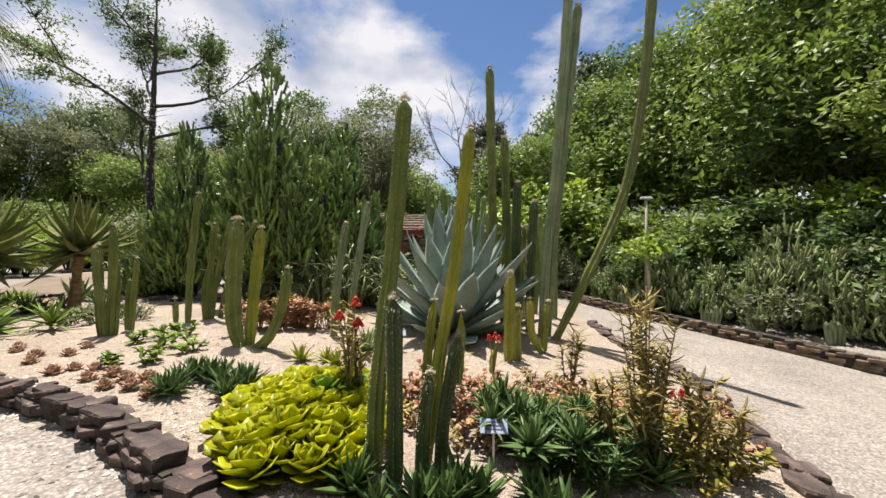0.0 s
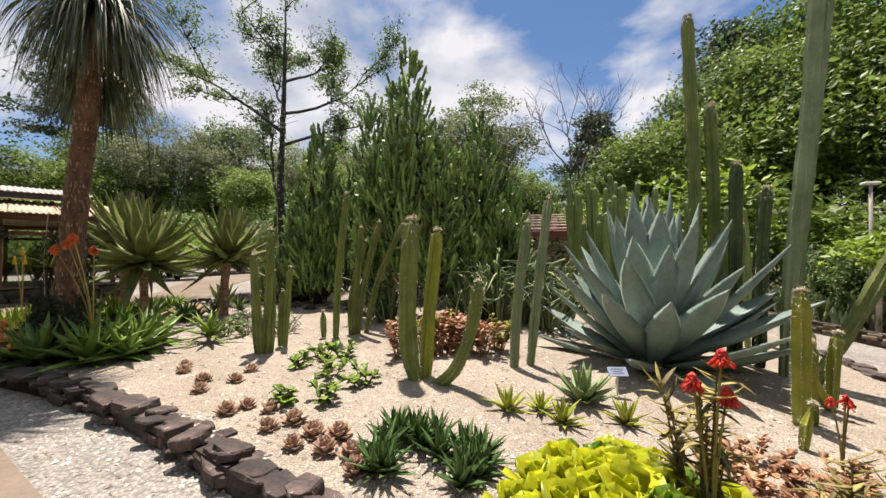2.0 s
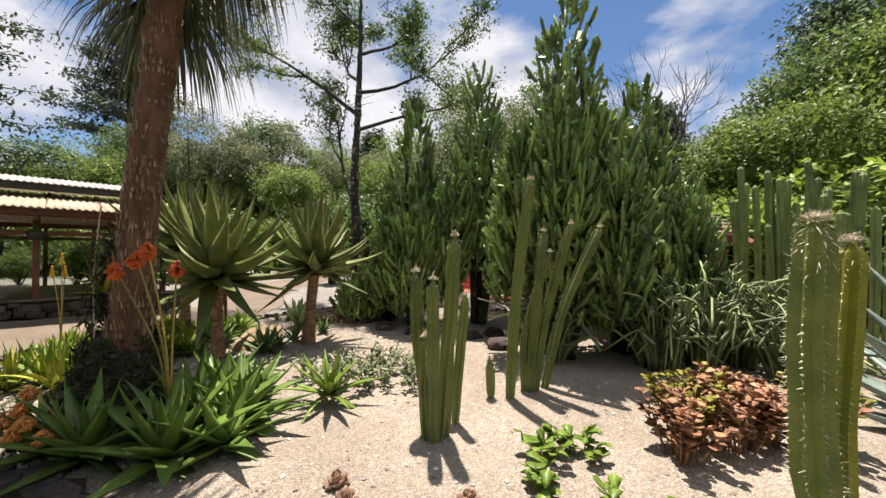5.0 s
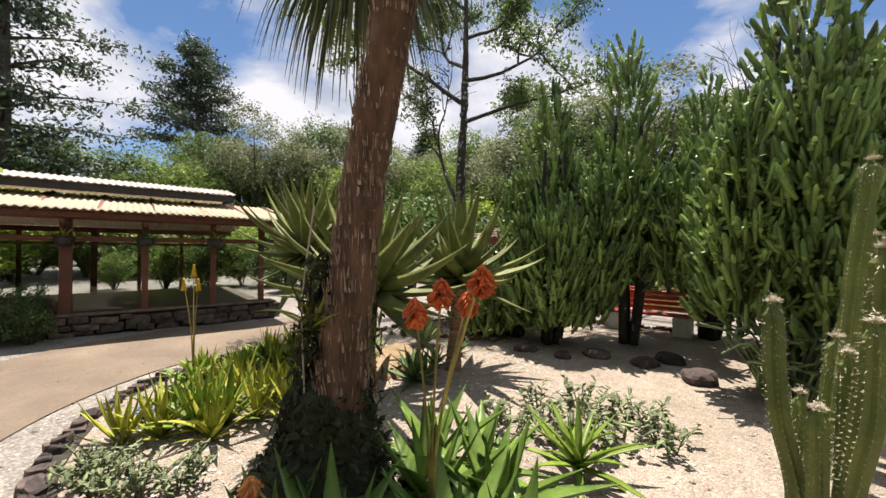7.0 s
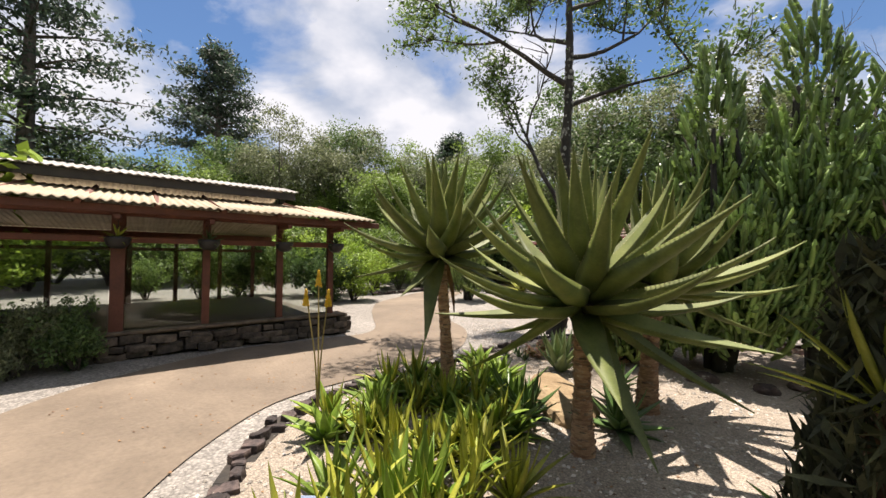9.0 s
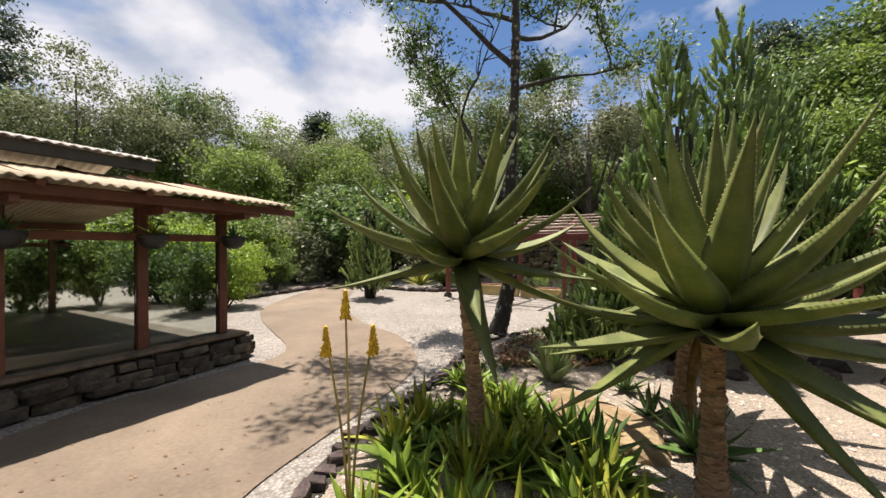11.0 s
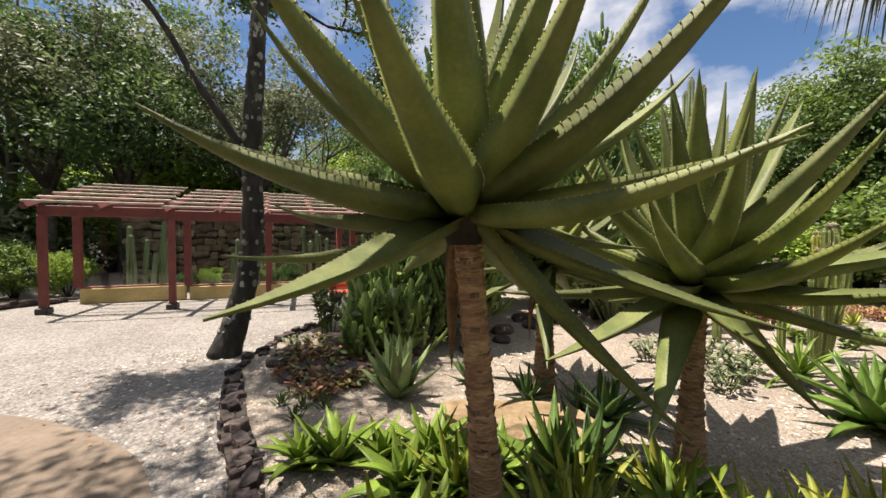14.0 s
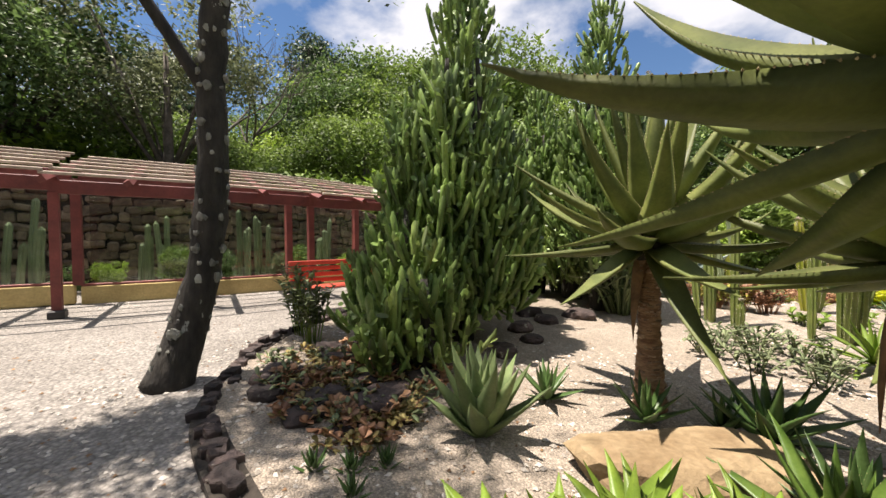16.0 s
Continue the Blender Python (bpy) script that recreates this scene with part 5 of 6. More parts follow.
euphorbia(-12.65, 16.45, 3.5, 0.62, 9, "vase-shaped green euphorbia on a gravel island by the path", 500, "euphorbia_light", 0.06)

for i, (x, y, h, r) in enumerate([(9.7, 10.5, 2.9, 1.7), (7.6, 12.6, 1.9, 1.0), (8.6, 11.9, 1.6, 1.0), (11.2, 8.8, 2.4, 1.4), (6.4, 13.6, 1.5, 0.8)]):
    euphorbia(x, y, h, r, 40 + i, "pale grey-green prickly bush behind the low wall", 700, "hedge", 0.03)
# column clumps at the back of the bed
for cx, cy, n, hh, seed in ((0.3, 11.4, 24, 3.6, 1), (0.8, 10.2, 20, 3.2, 2), (2.2, 9.6, 12, 2.7, 3)):
    q = random.Random(seed)
    stems = []
    for k in range(n):
        x, y = cx + q.uniform(-0.7, 0.7), cy + q.uniform(-0.5, 0.5)
        h = hh * q.uniform(0.55, 1.0)
        stems.append(([(x, y, bed_z(x, y) - 0.05), (x + q.uniform(-0.05, 0.05), y, h * 0.5), (x + q.uniform(-0.15, 0.15), y, h)], 0.062))
    cactus("dense clump of dull green columns behind the agave", stems, "cactus_back", "back cactus clumps", 600 + seed * 40, 6, False)

# ---------------------------------------------------------------- trees
def branch_tree(seed, h, spread, depth=4, r0=0.16, lean=(0, 0), fork=0.35):
    """A leafless tree: returns its trunk and its limbs."""
    q = random.Random(seed)
    stem, wood = Shape(), Shape()

    def grow(p, d, L, r, level):
        path = [p]
        for i in range(4):
            d = (d + ball(0.22) + Vector((0, 0, 0.06))).normalized()
            p = p + d * L / 4
            path.append(p)
        (stem if level == depth else wood).tube(path, [r * (1 - 0.11 * i) for i in range(5)], 8 if level > 2 else 5, 0, False)
        if level == 0:
            return
        for k in range(2 if q.random() < 0.45 else 3):
            nd = (d * 0.75 + ball(1.0).normalized() * spread + Vector((0, 0, 0.12))).normalized()
            grow(p, nd, L * q.uniform(0.62, 0.86), r * 0.58, level - 1)

    d0 = Vector((lean[0], lean[1], 1)).normalized()
    grow(Vector((0, 0, -0.1)), d0, h * fork, r0, depth)
    return stem, wood


def leaf_clumps(tips, per, radius, size, seed, flat=0.7):
    q = random.Random(seed)
    s = Shape()
    for p, d, lv in tips:
        for _ in range(per):
            c = p + Vector((q.gauss(0, radius), q.gauss(0, radius), q.gauss(0, radius * flat)))
            n = Vector((q.gauss(0, 0.8), q.gauss(0, 0.8), 0.75)).normalized()
            a = n.orthogonal().normalized()
            a.rotate(Matrix.Rotation(q.uniform(0, 6.283), 3, n))
            b = n.cross(a)
            k = size * q.uniform(0.6, 1.3)
            s.add([c - a * k, c - b * k * 0.45, c + a * k + n * k * -0.2, c + b * k * 0.45], [(0, 1, 2, 3)])
    return s


def crown_shape(seed, h, r, n_clump, per, size, low=0.25, flat=0.75):
    """A lumpy crown of leaf clumps round many small centres, with gaps."""
    q = random.Random(seed)
    lobes = []
    for _ in range(9):
        a, k = q.uniform(0, 6.283), q.random() ** 0.5
        lobes.append((Vector((math.cos(a) * k * r * 0.62, math.sin(a) * k * r * 0.62, h * (low + (1 - low) * q.uniform(0.25, 0.86)))), r * q.uniform(0.32, 0.55)))
    tips = []
    for i in range(n_clump):
        c, rad = q.choice(lobes)
        v = ball(1).normalized()
        v.z = v.z * 0.75 + 0.12
        tips.append((c + v * rad * q.uniform(0.75, 1.05), v, 0))
    return leaf_clumps(tips, per, r * 0.085, size, seed + 1, flat), lobes


TREES = []
for i, (mat, h, r, size, n, per, low) in enumerate([
        ("leaf_a", 10, 4.0, 0.105, 380, 56, 0.25), ("leaf_b", 12, 4.2, 0.105, 380, 56, 0.3), ("leaf_c", 8, 3.6, 0.095, 340, 54, 0.2),
        ("leaf_d", 11, 3.4, 0.095, 240, 44, 0.35), ("leaf_a", 7, 3.6, 0.095, 340, 50, 0.08), ("leaf_b", 15, 3.4, 0.12, 220, 54, 0.45)]):
    crown, lobes = crown_shape(40 + i, h, r, n, per, size, low)
    wood = Shape().tube([(0, 0, -0.3), (0.1, 0, h * 0.2), (0.0, 0.15, h * 0.45), (0.05, 0.1, h * 0.75)], [0.24, 0.19, 0.14, 0.06], 8)
    for c, rad in lobes:
        wood.tube([Vector((0.05, 0.08, h * 0.3)), c * 0.55 + Vector((0, 0, h * 0.12)), c], [0.10, 0.06, 0.025], 6)
    TREES.append((wood.mesh("trunk", [M["far_bark"]]), crown.mesh("crown", [M[mat]], False), h))
SHRUBS = []
for i, (mat, size) in enumerate([("leaf_a", 0.08), ("leaf_b", 0.085), ("leaf_c", 0.08), ("leaf_d", 0.07)]):
    crown, lobes = crown_shape(80 + i, 2.4, 1.7, 200, 30, size, 0.0)
    wood = Shape()
    for c, rad in lobes:
        wood.tube([Vector((0, 0, -0.1)), c * 0.5, c], [0.05, 0.03, 0.012], 5)
    SHRUBS.append((wood.mesh("stem", [M["far_bark"]]), crown.mesh("crown", [M[mat]], False), 2.4))


def set_tree(kind, x, y, h, seed, label, name="tree", group="", wide=1.0):
    src = (TREES if name == "tree" else SHRUBS)[kind]
    k = h / src[2]
    t = thing(name, label, name, (x, y, ground_z(max(-40, min(40, x)), max(-40, min(40, y))) - 0.05), group, rz=(seed * 77) % 360)
    t.scale = (k * wide, k * wide, k)
    part("trunk" if name == "tree" else "stem", src[0], [], t)
    c = part("crown", src[1], [], t)
    c["kind"] = "stuff"
    return t


TREE_LABELS = ["leafy green broadleaf tree at the garden edge", "tall dark green tree in the surrounding wood", "bright yellow-green tree in the wood edge",
               "thin grey-green tree with open crown", "low spreading green tree with dense foliage", "tall dark tree with a high crown"]
q = random.Random(99)
# wood all round: angle (degrees left of +y), distance, height
for i, (ang, dist, h, kind) in enumerate([
        (-88, 17, 9, 1), (-78, 19, 11, 0), (-70, 17, 12, 1), (-62, 18, 13, 0), (-56, 20, 13, 0), (-50, 19, 13, 0), (-45, 17.5, 11, 0), (-43, 23, 14, 1), (-38, 21, 11.5, 0), (-34, 26, 12.5, 1), (-30, 22, 8, 2), (-27, 27, 12.5, 5),
        (-22, 27, 9.5, 0), (-17, 30, 9, 1), (-13, 30, 6, 5), (-6, 32, 5.5, 0), (0, 26, 7, 4), (5, 27, 8, 1), (10, 30, 9.0, 3), (14, 27, 7, 4), (18, 26, 8, 0), (22, 30, 10.5, 3),
        (27, 28, 8.5, 0), (31, 25, 6.5, 4), (35, 30, 10, 3), (39, 27, 7, 4), (43, 30, 7.5, 4), (47, 27, 6.2, 4), (51, 31, 9.5, 3), (55, 27, 6.5, 0), (59, 29, 6.5, 4), (63, 27, 6.5, 4), (66, 35, 17, 5),
        (70, 28, 6.8, 0), (75, 28, 8, 1), (80, 27, 14, 5), (86, 26, 15, 1), (-21, 17.5, 6.2, 4), (-10, 17.0, 5.2, 4), (1, 15.6, 9.0, 3), (9, 17, 9.2, 1), (16, 18.5, 9.5, 3), (-30, 16.5, 8.5, 4), (4, 19, 11, 5), (-4, 21, 6.5, 4), (13, 22, 12, 5),
        (-98, 17, 11, 0), (-106, 18, 11, 1), (93, 24, 15, 1), (100, 24, 12, 0), (110, 24, 12, 1), (122, 23, 11, 0), (135, 22, 12, 1), (150, 20, 11, 0), (165, 20, 11, 1),
        (180, 19, 11, 0), (195, 19, 11, 1), (210, 19, 11, 0), (225, 18, 11, 1), (240, 18, 10, 0), (255, 18, 10, 1),
        (-65, 26, 17, 1), (-52, 28, 18, 0), (-40, 31, 16, 1), (45, 40, 12, 1), (30, 40, 12, 0), (15, 42, 11, 1), (-3, 42, 9, 0), (60, 42, 12, 0), (75, 40, 15, 1)]):
    if -75 < ang < -36 and dist < 24:
        dist, h = dist + 4.5, h * 1.12
    if 42 < ang < 92:
        dist, h = dist * 1.3, min(h, 9.5) * (1.3 if ang < 60 else 1.12)
    a = radians(ang)
    x, y = -4 - math.sin(a) * dist, 6 + math.cos(a) * dist
    set_tree(kind, x + q.uniform(-1, 1), y + q.uniform(-1, 1), h * q.uniform(0.92, 1.08), i, TREE_LABELS[kind], "tree", "woodland trees", q.uniform(1.0, 1.2))
SHRUB_LABELS = ["dense green shrub at the wood edge", "dark green shrub in the undergrowth", "bright green shrub at the wood edge", "grey-green bush in dry undergrowth"]
for i in range(120):
    ang = -130 + i * 3.05
    dist = 18.5 + 3.5 * math.sin(i * 1.9)
    if 6 < ang < 40:
        dist += 5
    if 40 <= ang < 92:
        dist += 11
    a = radians(ang)
    x, y = -4 - math.sin(a) * dist, 6 + math.cos(a) * dist
    set_tree((i * 7 + i // 3) % 4, x, y, q.uniform(2.4, 4.4), i, SHRUB_LABELS[(i * 7 + i // 3) % 4], "shrub", "undergrowth", 1.3)

for i, (x, y, h, kind) in enumerate([(-31.2, 26.1, 12.8, 3), (-27.8, 28.9, 12.6, 3), (-24.5, 33, 11.5, 0), (-21, 38, 12.5, 1), (-34.5, 24.5, 11.5, 1), (-17.5, 37, 12.5, 0), (-29.5, 33, 14, 1)]):
    set_tree(kind, x, y, h, 130 + i, TREE_LABELS[kind], "tree", "woodland trees", 0.95)


def cedar(x, y, h, r, seed, label, first=0.35):
    """A dark tree whose flat tiers of foliage stand out from a straight trunk."""
    q = random.Random(seed)
    t = thing("cedar", label, "tree", (x, y, ground_z(max(-40, min(40, x)), max(-40, min(40, y))) - 0.1), "tiered dark trees")
    wood = Shape().tube([(0, 0, 0), (0.1, 0, h * 0.5), (0, 0.1, h * 0.97)], [h * 0.024, h * 0.016, 0.04], 8)
    limbs, tufts = Shape(), []
    levels = 11
    for k in range(levels):
        u = k / (levels - 1)
        z = h * (first + (0.97 - first) * u)
        reach = r * (1 - u ** 1.6) ** 0.75 * q.uniform(0.7, 1.1) + 0.4
        for j in range(5):
            a = j * 1.257 + k * 2.1 + q.uniform(-0.4, 0.4)
            e = Vector((math.cos(a), math.sin(a), 0)) * reach * q.uniform(0.6, 1.1) + Vector((0, 0, z + q.uniform(-0.02, 0.06) * h))
            b = Vector((0, 0, z - 0.02 * h))
            limbs.tube([b, b.lerp(e, 0.5) + Vector((0, 0, 0.15)), e], [0.10, 0.06, 0.02], 5)
            for m in range(7):
                p = b.lerp(e, q.uniform(0.35, 1.05)) + Vector((q.gauss(0, r * 0.10), q.gauss(0, r * 0.10), q.gauss(0, 0.12)))
                tufts.append((p, e, 0))
    part("trunk", wood, M["far_bark"], t)
    tagged(part("branchwork", limbs, M["far_bark"], t), kind="stuff")
    tagged(part("crown", leaf_clumps(tufts, 40, r * 0.085, 0.17, seed, 0.4), M["cedar"], t, smooth=False), kind="stuff")


cedar(-42, 28.9, 21.5, 5.2, 1, "tall dark tree with a flat tiered crown above the wood", 0.55)
cedar(-36, 13.6, 20.5, 6.6, 2, "huge dark conifer behind the pavilion roof", 0.2)
cedar(12.0, 29.0, 16.5, 5.5, 4, "dark spreading tree on the skyline", 0.4)
cedar(4.5, 36.0, 13.5, 4.5, 5, "dark flat-topped tree far behind the beds", 0.4)
cedar(-21.5, 38.5, 13.5, 4.2, 6, "dark round-topped tree on the wooded slope", 0.4)

# prickly hedge beyond the right-hand path
for i, (x, y, h, k) in enumerate([(7.8, 12.8, 1.7, 1), (9.3, 13.2, 2.0, 1), (11.4, 8.4, 2.6, 3), (6.6, 14.0, 2.0, 1), (5.4, 15.6, 2.2, 3), (10.8, 11.0, 2.8, 1), (12.2, 9.4, 3.0, 1), (4.2, 16.6, 2.0, 0), (13.5, 7.0, 3.2, 3), (12.4, 6.2, 2.8, 0), (14.5, 4.5, 3.2, 1), (14, 9.5, 3.4, 0), (12.5, 12.5, 3.4, 1), (9.5, 14.5, 3.0, 0), (7.5, 16.5, 3.0, 1)]):
    set_tree(k, x, y, h, 200 + i, "tangled grey-green prickly shrub behind the low wall", "shrub", "prickly hedge", 0.95)

sap = thing("sapling", "slim young tree with a tuft of bright green leaves", "tree", (6.7, 12.2, ground_z(6.7, 12.2)))
part("trunk", Shape().tube([(0, 0, -0.1), (0.03, 0, 0.9), (0.0, 0.02, 1.9)], [0.07, 0.055, 0.04], 8), M["batten"], sap, "pale bare trunk")
sr = random.Random(3)
tagged(part("crown", leaf_clumps([(Vector((sr.gauss(0, 0.32), sr.gauss(0, 0.32), 2.15 + sr.gauss(0, 0.16))), Vector((0, 0, 1)), 0) for _ in range(46)], 12, 0.10, 0.11, 8), M["leaf_c"], sap, "bright green drooping leaves"), kind="stuff")
for i, (x, y, n, hh) in enumerate([(7.9, 11.0, 5, 0.7), (8.6, 10.2, 4, 0.6), (6.2, 12.4, 5, 0.8), (9.4, 8.9, 4, 0.7)]):
    sc = random.Random(70 + i)
    z = ground_z(x, y)
    cactus("small grey-green column cactus on sand behind the low wall", [([(x + 0.1 * k - 0.2, y + sc.uniform(-0.1, 0.1), z - 0.05), (x + 0.13 * k - 0.25, y, z + hh * 0.5), (x + 0.14 * k - 0.27, y, z + hh * sc.uniform(0.6, 1.0))], 0.06) for k in range(n)], "cactus_pale", "small cacti behind the wall", 1000 + 10 * i, 6, False, -0.1)

# leaning tree with air plants
LX, LY = -9.26, 11.98
lt = thing("leaning_tree", "leaning grey tree with lichen bark and sparse airy crown", "tree", (LX, LY, bed_z(LX, LY) - 0.08))
lw = Shape()
lpath = smooth_curve([(0, 0, 0), (0.12, -0.10, 0.5), (0.22, -0.22, 1.1), (0.25, -0.30, 1.9), (0.22, -0.34, 2.6), (0.24, -0.42, 3.6), (0.32, -0.45, 5.0), (0.34, -0.4, 6.4), (0.3, -0.3, 8.3)], 0.12)
lw.tube(lpath, [0.150 - 0.0135 * p.z + 0.06 * math.exp(-p.z * 3) for p in lpath], 14)
lw.v = [tuple(Vector(v) + Vector((noise.noise(Vector(v) * 5), noise.noise(Vector(v) * 5 + Vector((7, 0, 0))), 0)) * 0.03) for v in lw.v]
part("trunk", lw, M["bark"], lt, "lichen-spotted grey trunk")
limbs, tips = Shape(), []
qq = random.Random(31)
spots = Shape()
for k in range(260):
    i = qq.randrange(2, len(lpath) - 20)
    a, w = qq.uniform(0, 6.283), qq.uniform(0.012, 0.045)
    o = Vector((math.cos(a), math.sin(a), 0))
    sd = Vector((-o.y, o.x, 0))
    c = lpath[i] + o * (0.150 - 0.0135 * lpath[i].z + 0.06 * math.exp(-lpath[i].z * 3) + 0.012)
    ring = [c + sd * math.cos(j * 1.047) * w * qq.uniform(0.5, 1.1) + Vector((0, 0, math.sin(j * 1.047) * w * qq.uniform(0.6, 1.5))) for j in range(6)]
    spots.add([*ring, c + o * 0.006, *[p - o * 0.03 for p in ring]], [(j, (j + 1) % 6, 6) for j in range(6)] + [(j, 7 + j, 7 + (j + 1) % 6, (j + 1) % 6) for j in range(6)])
tagged(part("lichen", spots, M["lichen"], lt, "pale grey lichen patches", smooth=False), kind="stuff")


def limb(p, d, L, r, level):
    path = [p]
    for i in range(6):
        d = (d + Vector((qq.uniform(-1, 1), qq.uniform(-1, 1), qq.uniform(-0.7, 0.9))) * 0.22).normalized()
        p = p + d * L / 6
        path.append(p)
        if level < 2:
            tips.append((p.copy(), d.copy(), 0))
    limbs.tube(path, [r * (1 - 0.12 * i) for i in range(7)], 7 if level > 0 else 4, 0, False)
    if level > 0:
        for j in range(3, 7):
            for _ in range(2 if level == 1 else 1):
                nd = (d * 0.5 + Vector((qq.uniform(-1, 1), qq.uniform(-1, 1), qq.uniform(-0.3, 0.9)))).normalized()
                limb(path[j], nd, L * qq.uniform(0.35, 0.6), r * 0.5, level - 1)


for p, d, L, r in [((0.22, -0.34, 2.5), (-0.75, 0.25, 1.2), 3.4, 0.06), ((0.30, -0.45, 4.7), (0.8, 0.8, 0.35), 2.9, 0.055), ((0.32, -0.45, 5.1), (-0.9, -0.15, 0.5), 3.4, 0.06), ((0.33, -0.42, 5.7), (0.75, 0.9, 0.6), 3.3, 0.055),
                   ((0.33, -0.42, 6.0), (-0.7, 0.4, 0.6), 2.6, 0.05), ((0.3, -0.3, 8.1), (0.0, 0.5, 1), 1.8, 0.04), ((0.32, -0.35, 7.4), (-0.6, 0.2, 0.7), 2.2, 0.045), ((0.34, -0.4, 6.7), (0.5, 0.9, 0.5), 2.4, 0.05),
                   ((0.33, -0.38, 7.0), (-0.1, 0.9, 0.6), 2.2, 0.045)]:
    limb(Vector(p), Vector(d).normalized(), L, r, 2)
tips = [t for t in tips if math.hypot(t[0].x - 0.3, t[0].y + 0.4) > 1.35 or qq.random() < 0.12]
part("limb", limbs, M["bark"], lt, "crooked bare limbs with lichen")
tagged(part("crown", leaf_clumps(tips, 12, 0.15, 0.055, 5), M["leaf_b"], lt, "sparse small dark leaves"), kind="stuff")

air = Shape()
for k in range(90):
    p, d, _ = qq.choice(tips)
    for j in range(11):
        m = Matrix.Translation(p) @ pose(0, 0, 0, 0, 0, j * 137.5) @ pose(0, 0, 0, 0, -qq.uniform(-30, 75), 0)
        join_into(air, SMALL[j % 3], m @ Matrix.Diagonal((0.75, 0.5, 0.6, 1)))
tagged(part("air_plant", air, M["leaf_b"], lt, "dark spiky air plants on the limbs"), kind="stuff")

# bare dead tree in the distance
bare_trunk, bare_limbs = branch_tree(12, 7.8, 0.62, 5, 0.12)
dt = thing("bare_tree", "leafless grey tree far behind the bed", "tree", (0.9, 24.0, ground_z(0.9, 24.0)))
dt.scale = (1.3, 1.3, 1.3)
part("trunk", bare_trunk, M["far_bark"], dt)
tagged(part("bare_limb", bare_limbs, M["far_bark"], dt, "bare grey limbs and twigs"), kind="stuff")

# ---------------------------------------------------------------- pavilion
AX = Vector((-0.49, -0.87, 0)).normalized()
BK = Vector((-0.87, 0.49, 0)).normalized()
P0 = Vector((-13.62, 10.08, 0))
yawp = math.degrees(math.atan2(AX.y, AX.x))


def pav(s, b, z=0.0):
    v = P0 + AX * s + BK * b
    return Vector((v.x, v.y, z))


pv = thing("pavilion", "open red-brown timber pavilion with tan corrugated roof", "pavilion", (P0.x, P0.y, 0.33))
inv = Matrix.Translation((-P0.x, -P0.y, -0.33))


def pav_box(name, s, b, z, ls, lb, lz, mat, label="", bevel=0.012):
    c = pav(s, b, z)
    return part(name, Shape().box(0, 0, 0, ls, lb, lz, None, bevel), M[mat], pv, label, inv @ pose(c.x, c.y, c.z, 0, 0, yawp), False)


for s in (0.0, 1.0, 2.2, 3.35, 5.0, 6.6, 8.2):
    for b in (0.0, 6.9):
        big_post = s in (3.35,)
        wd = 0.17 if big_post else 0.11
        pav_box("post", s, b, 0.3 + (2.44 - 0.3) / 2, wd, wd, 2.14, "brown_paint")
        if b == 0:
            pav_box("bracket", s, -0.25, 2.36, 0.07, 0.75, 0.08, "brown_paint")
for b in (0.0, 6.9):
    pav_box("beam", 4.0, b, 2.50, 9.2, 0.12, 0.16, "brown_paint")
    pav_box("rail", 4.0, b, 2.06, 8.6, 0.06, 0.10, "brown_paint")
pav_box("fascia", 4.0, -0.62, 2.47, 9.6, 0.04, 0.11, "brown_paint")
for k in range(12):
    s = -0.5 + 0.85 * k
    a, b = pav(s, -0.72, 2.52), pav(s, 2.0, 3.12)
    part("rafter", Shape().tube([inv @ a, inv @ b], [0.045, 0.045], 4), M["brown_paint"], pv, smooth=False)


def corrugated(s0, s1, b0, z0, b1, z1, mat, label, pitch=0.115, amp=0.016):
    sh = Shape()
    n = int((s1 - s0) / pitch * 6)
    for side in (0, 0.012):
        for i in range(n + 1):
            s = s0 + (s1 - s0) * i / n
            h = amp * math.sin(i / 6 * 2 * math.pi)
            for k in range(5):
                t = k / 4
                jag = 0.03 * noise.noise(Vector((s * 3, 0, 0))) if k == 0 else 0
                sh.v.append(tuple(inv @ pav(s, b0 + (b1 - b0) * t - jag, z0 + (z1 - z0) * t + h - side)))
    m = (n + 1) * 5
    for i in range(n):
        for k in range(4):
            a = i * 5 + k
            sh.f.append((a, a + 1, a + 6, a + 5))
            sh.f.append((m + a, m + a + 5, m + a + 6, m + a + 1))
        a = i * 5
        sh.f.append((a, a + 5, m + a + 5, m + a))
    sh.s = [0] * len(sh.f)
    return part("roof_sheet", sh, M[mat], pv, label)


corrugated(-0.65, 9.0, -0.78, 2.56, 2.0, 3.10, "roof", "tan corrugated roof slope")
corrugated(-0.65, 9.0, 7.6, 2.56, 2.0, 3.10, "roof", "tan corrugated rear roof slope")
corrugated(0.35, 9.0, 0.95, 3.26, 2.1, 3.52, "sheet", "grey raised ridge sheet", 0.12, 0.012)
corrugated(0.35, 9.0, 3.1, 3.26, 2.1, 3.52, "sheet", "grey raised ridge sheet", 0.12, 0.012)
pav_box("ridge_board", 4.6, 1.05, 3.16, 8.4, 0.04, 0.16, "dark")
for s0, s1 in ((0.06, 0.94), (1.06, 2.14), (2.26, 3.25), (3.45, 4.93), (5.07, 6.53)):
    g = pav_box("glass_pane", (s0 + s1) / 2, 0.0, 1.33, s1 - s0, 0.008, 1.34, "glass", "clear glass pane", 0)
    g.visible_shadow = False
planter = thing("stone_planter", "low dark rubble-stone planter wall under the pavilion posts", "planter", (P0.x, P0.y, 0.3), kind="structure")
pinv = Matrix.Translation((-P0.x, -P0.y, -0.3))
cs = pav(1.7, 0.02, 0.44)
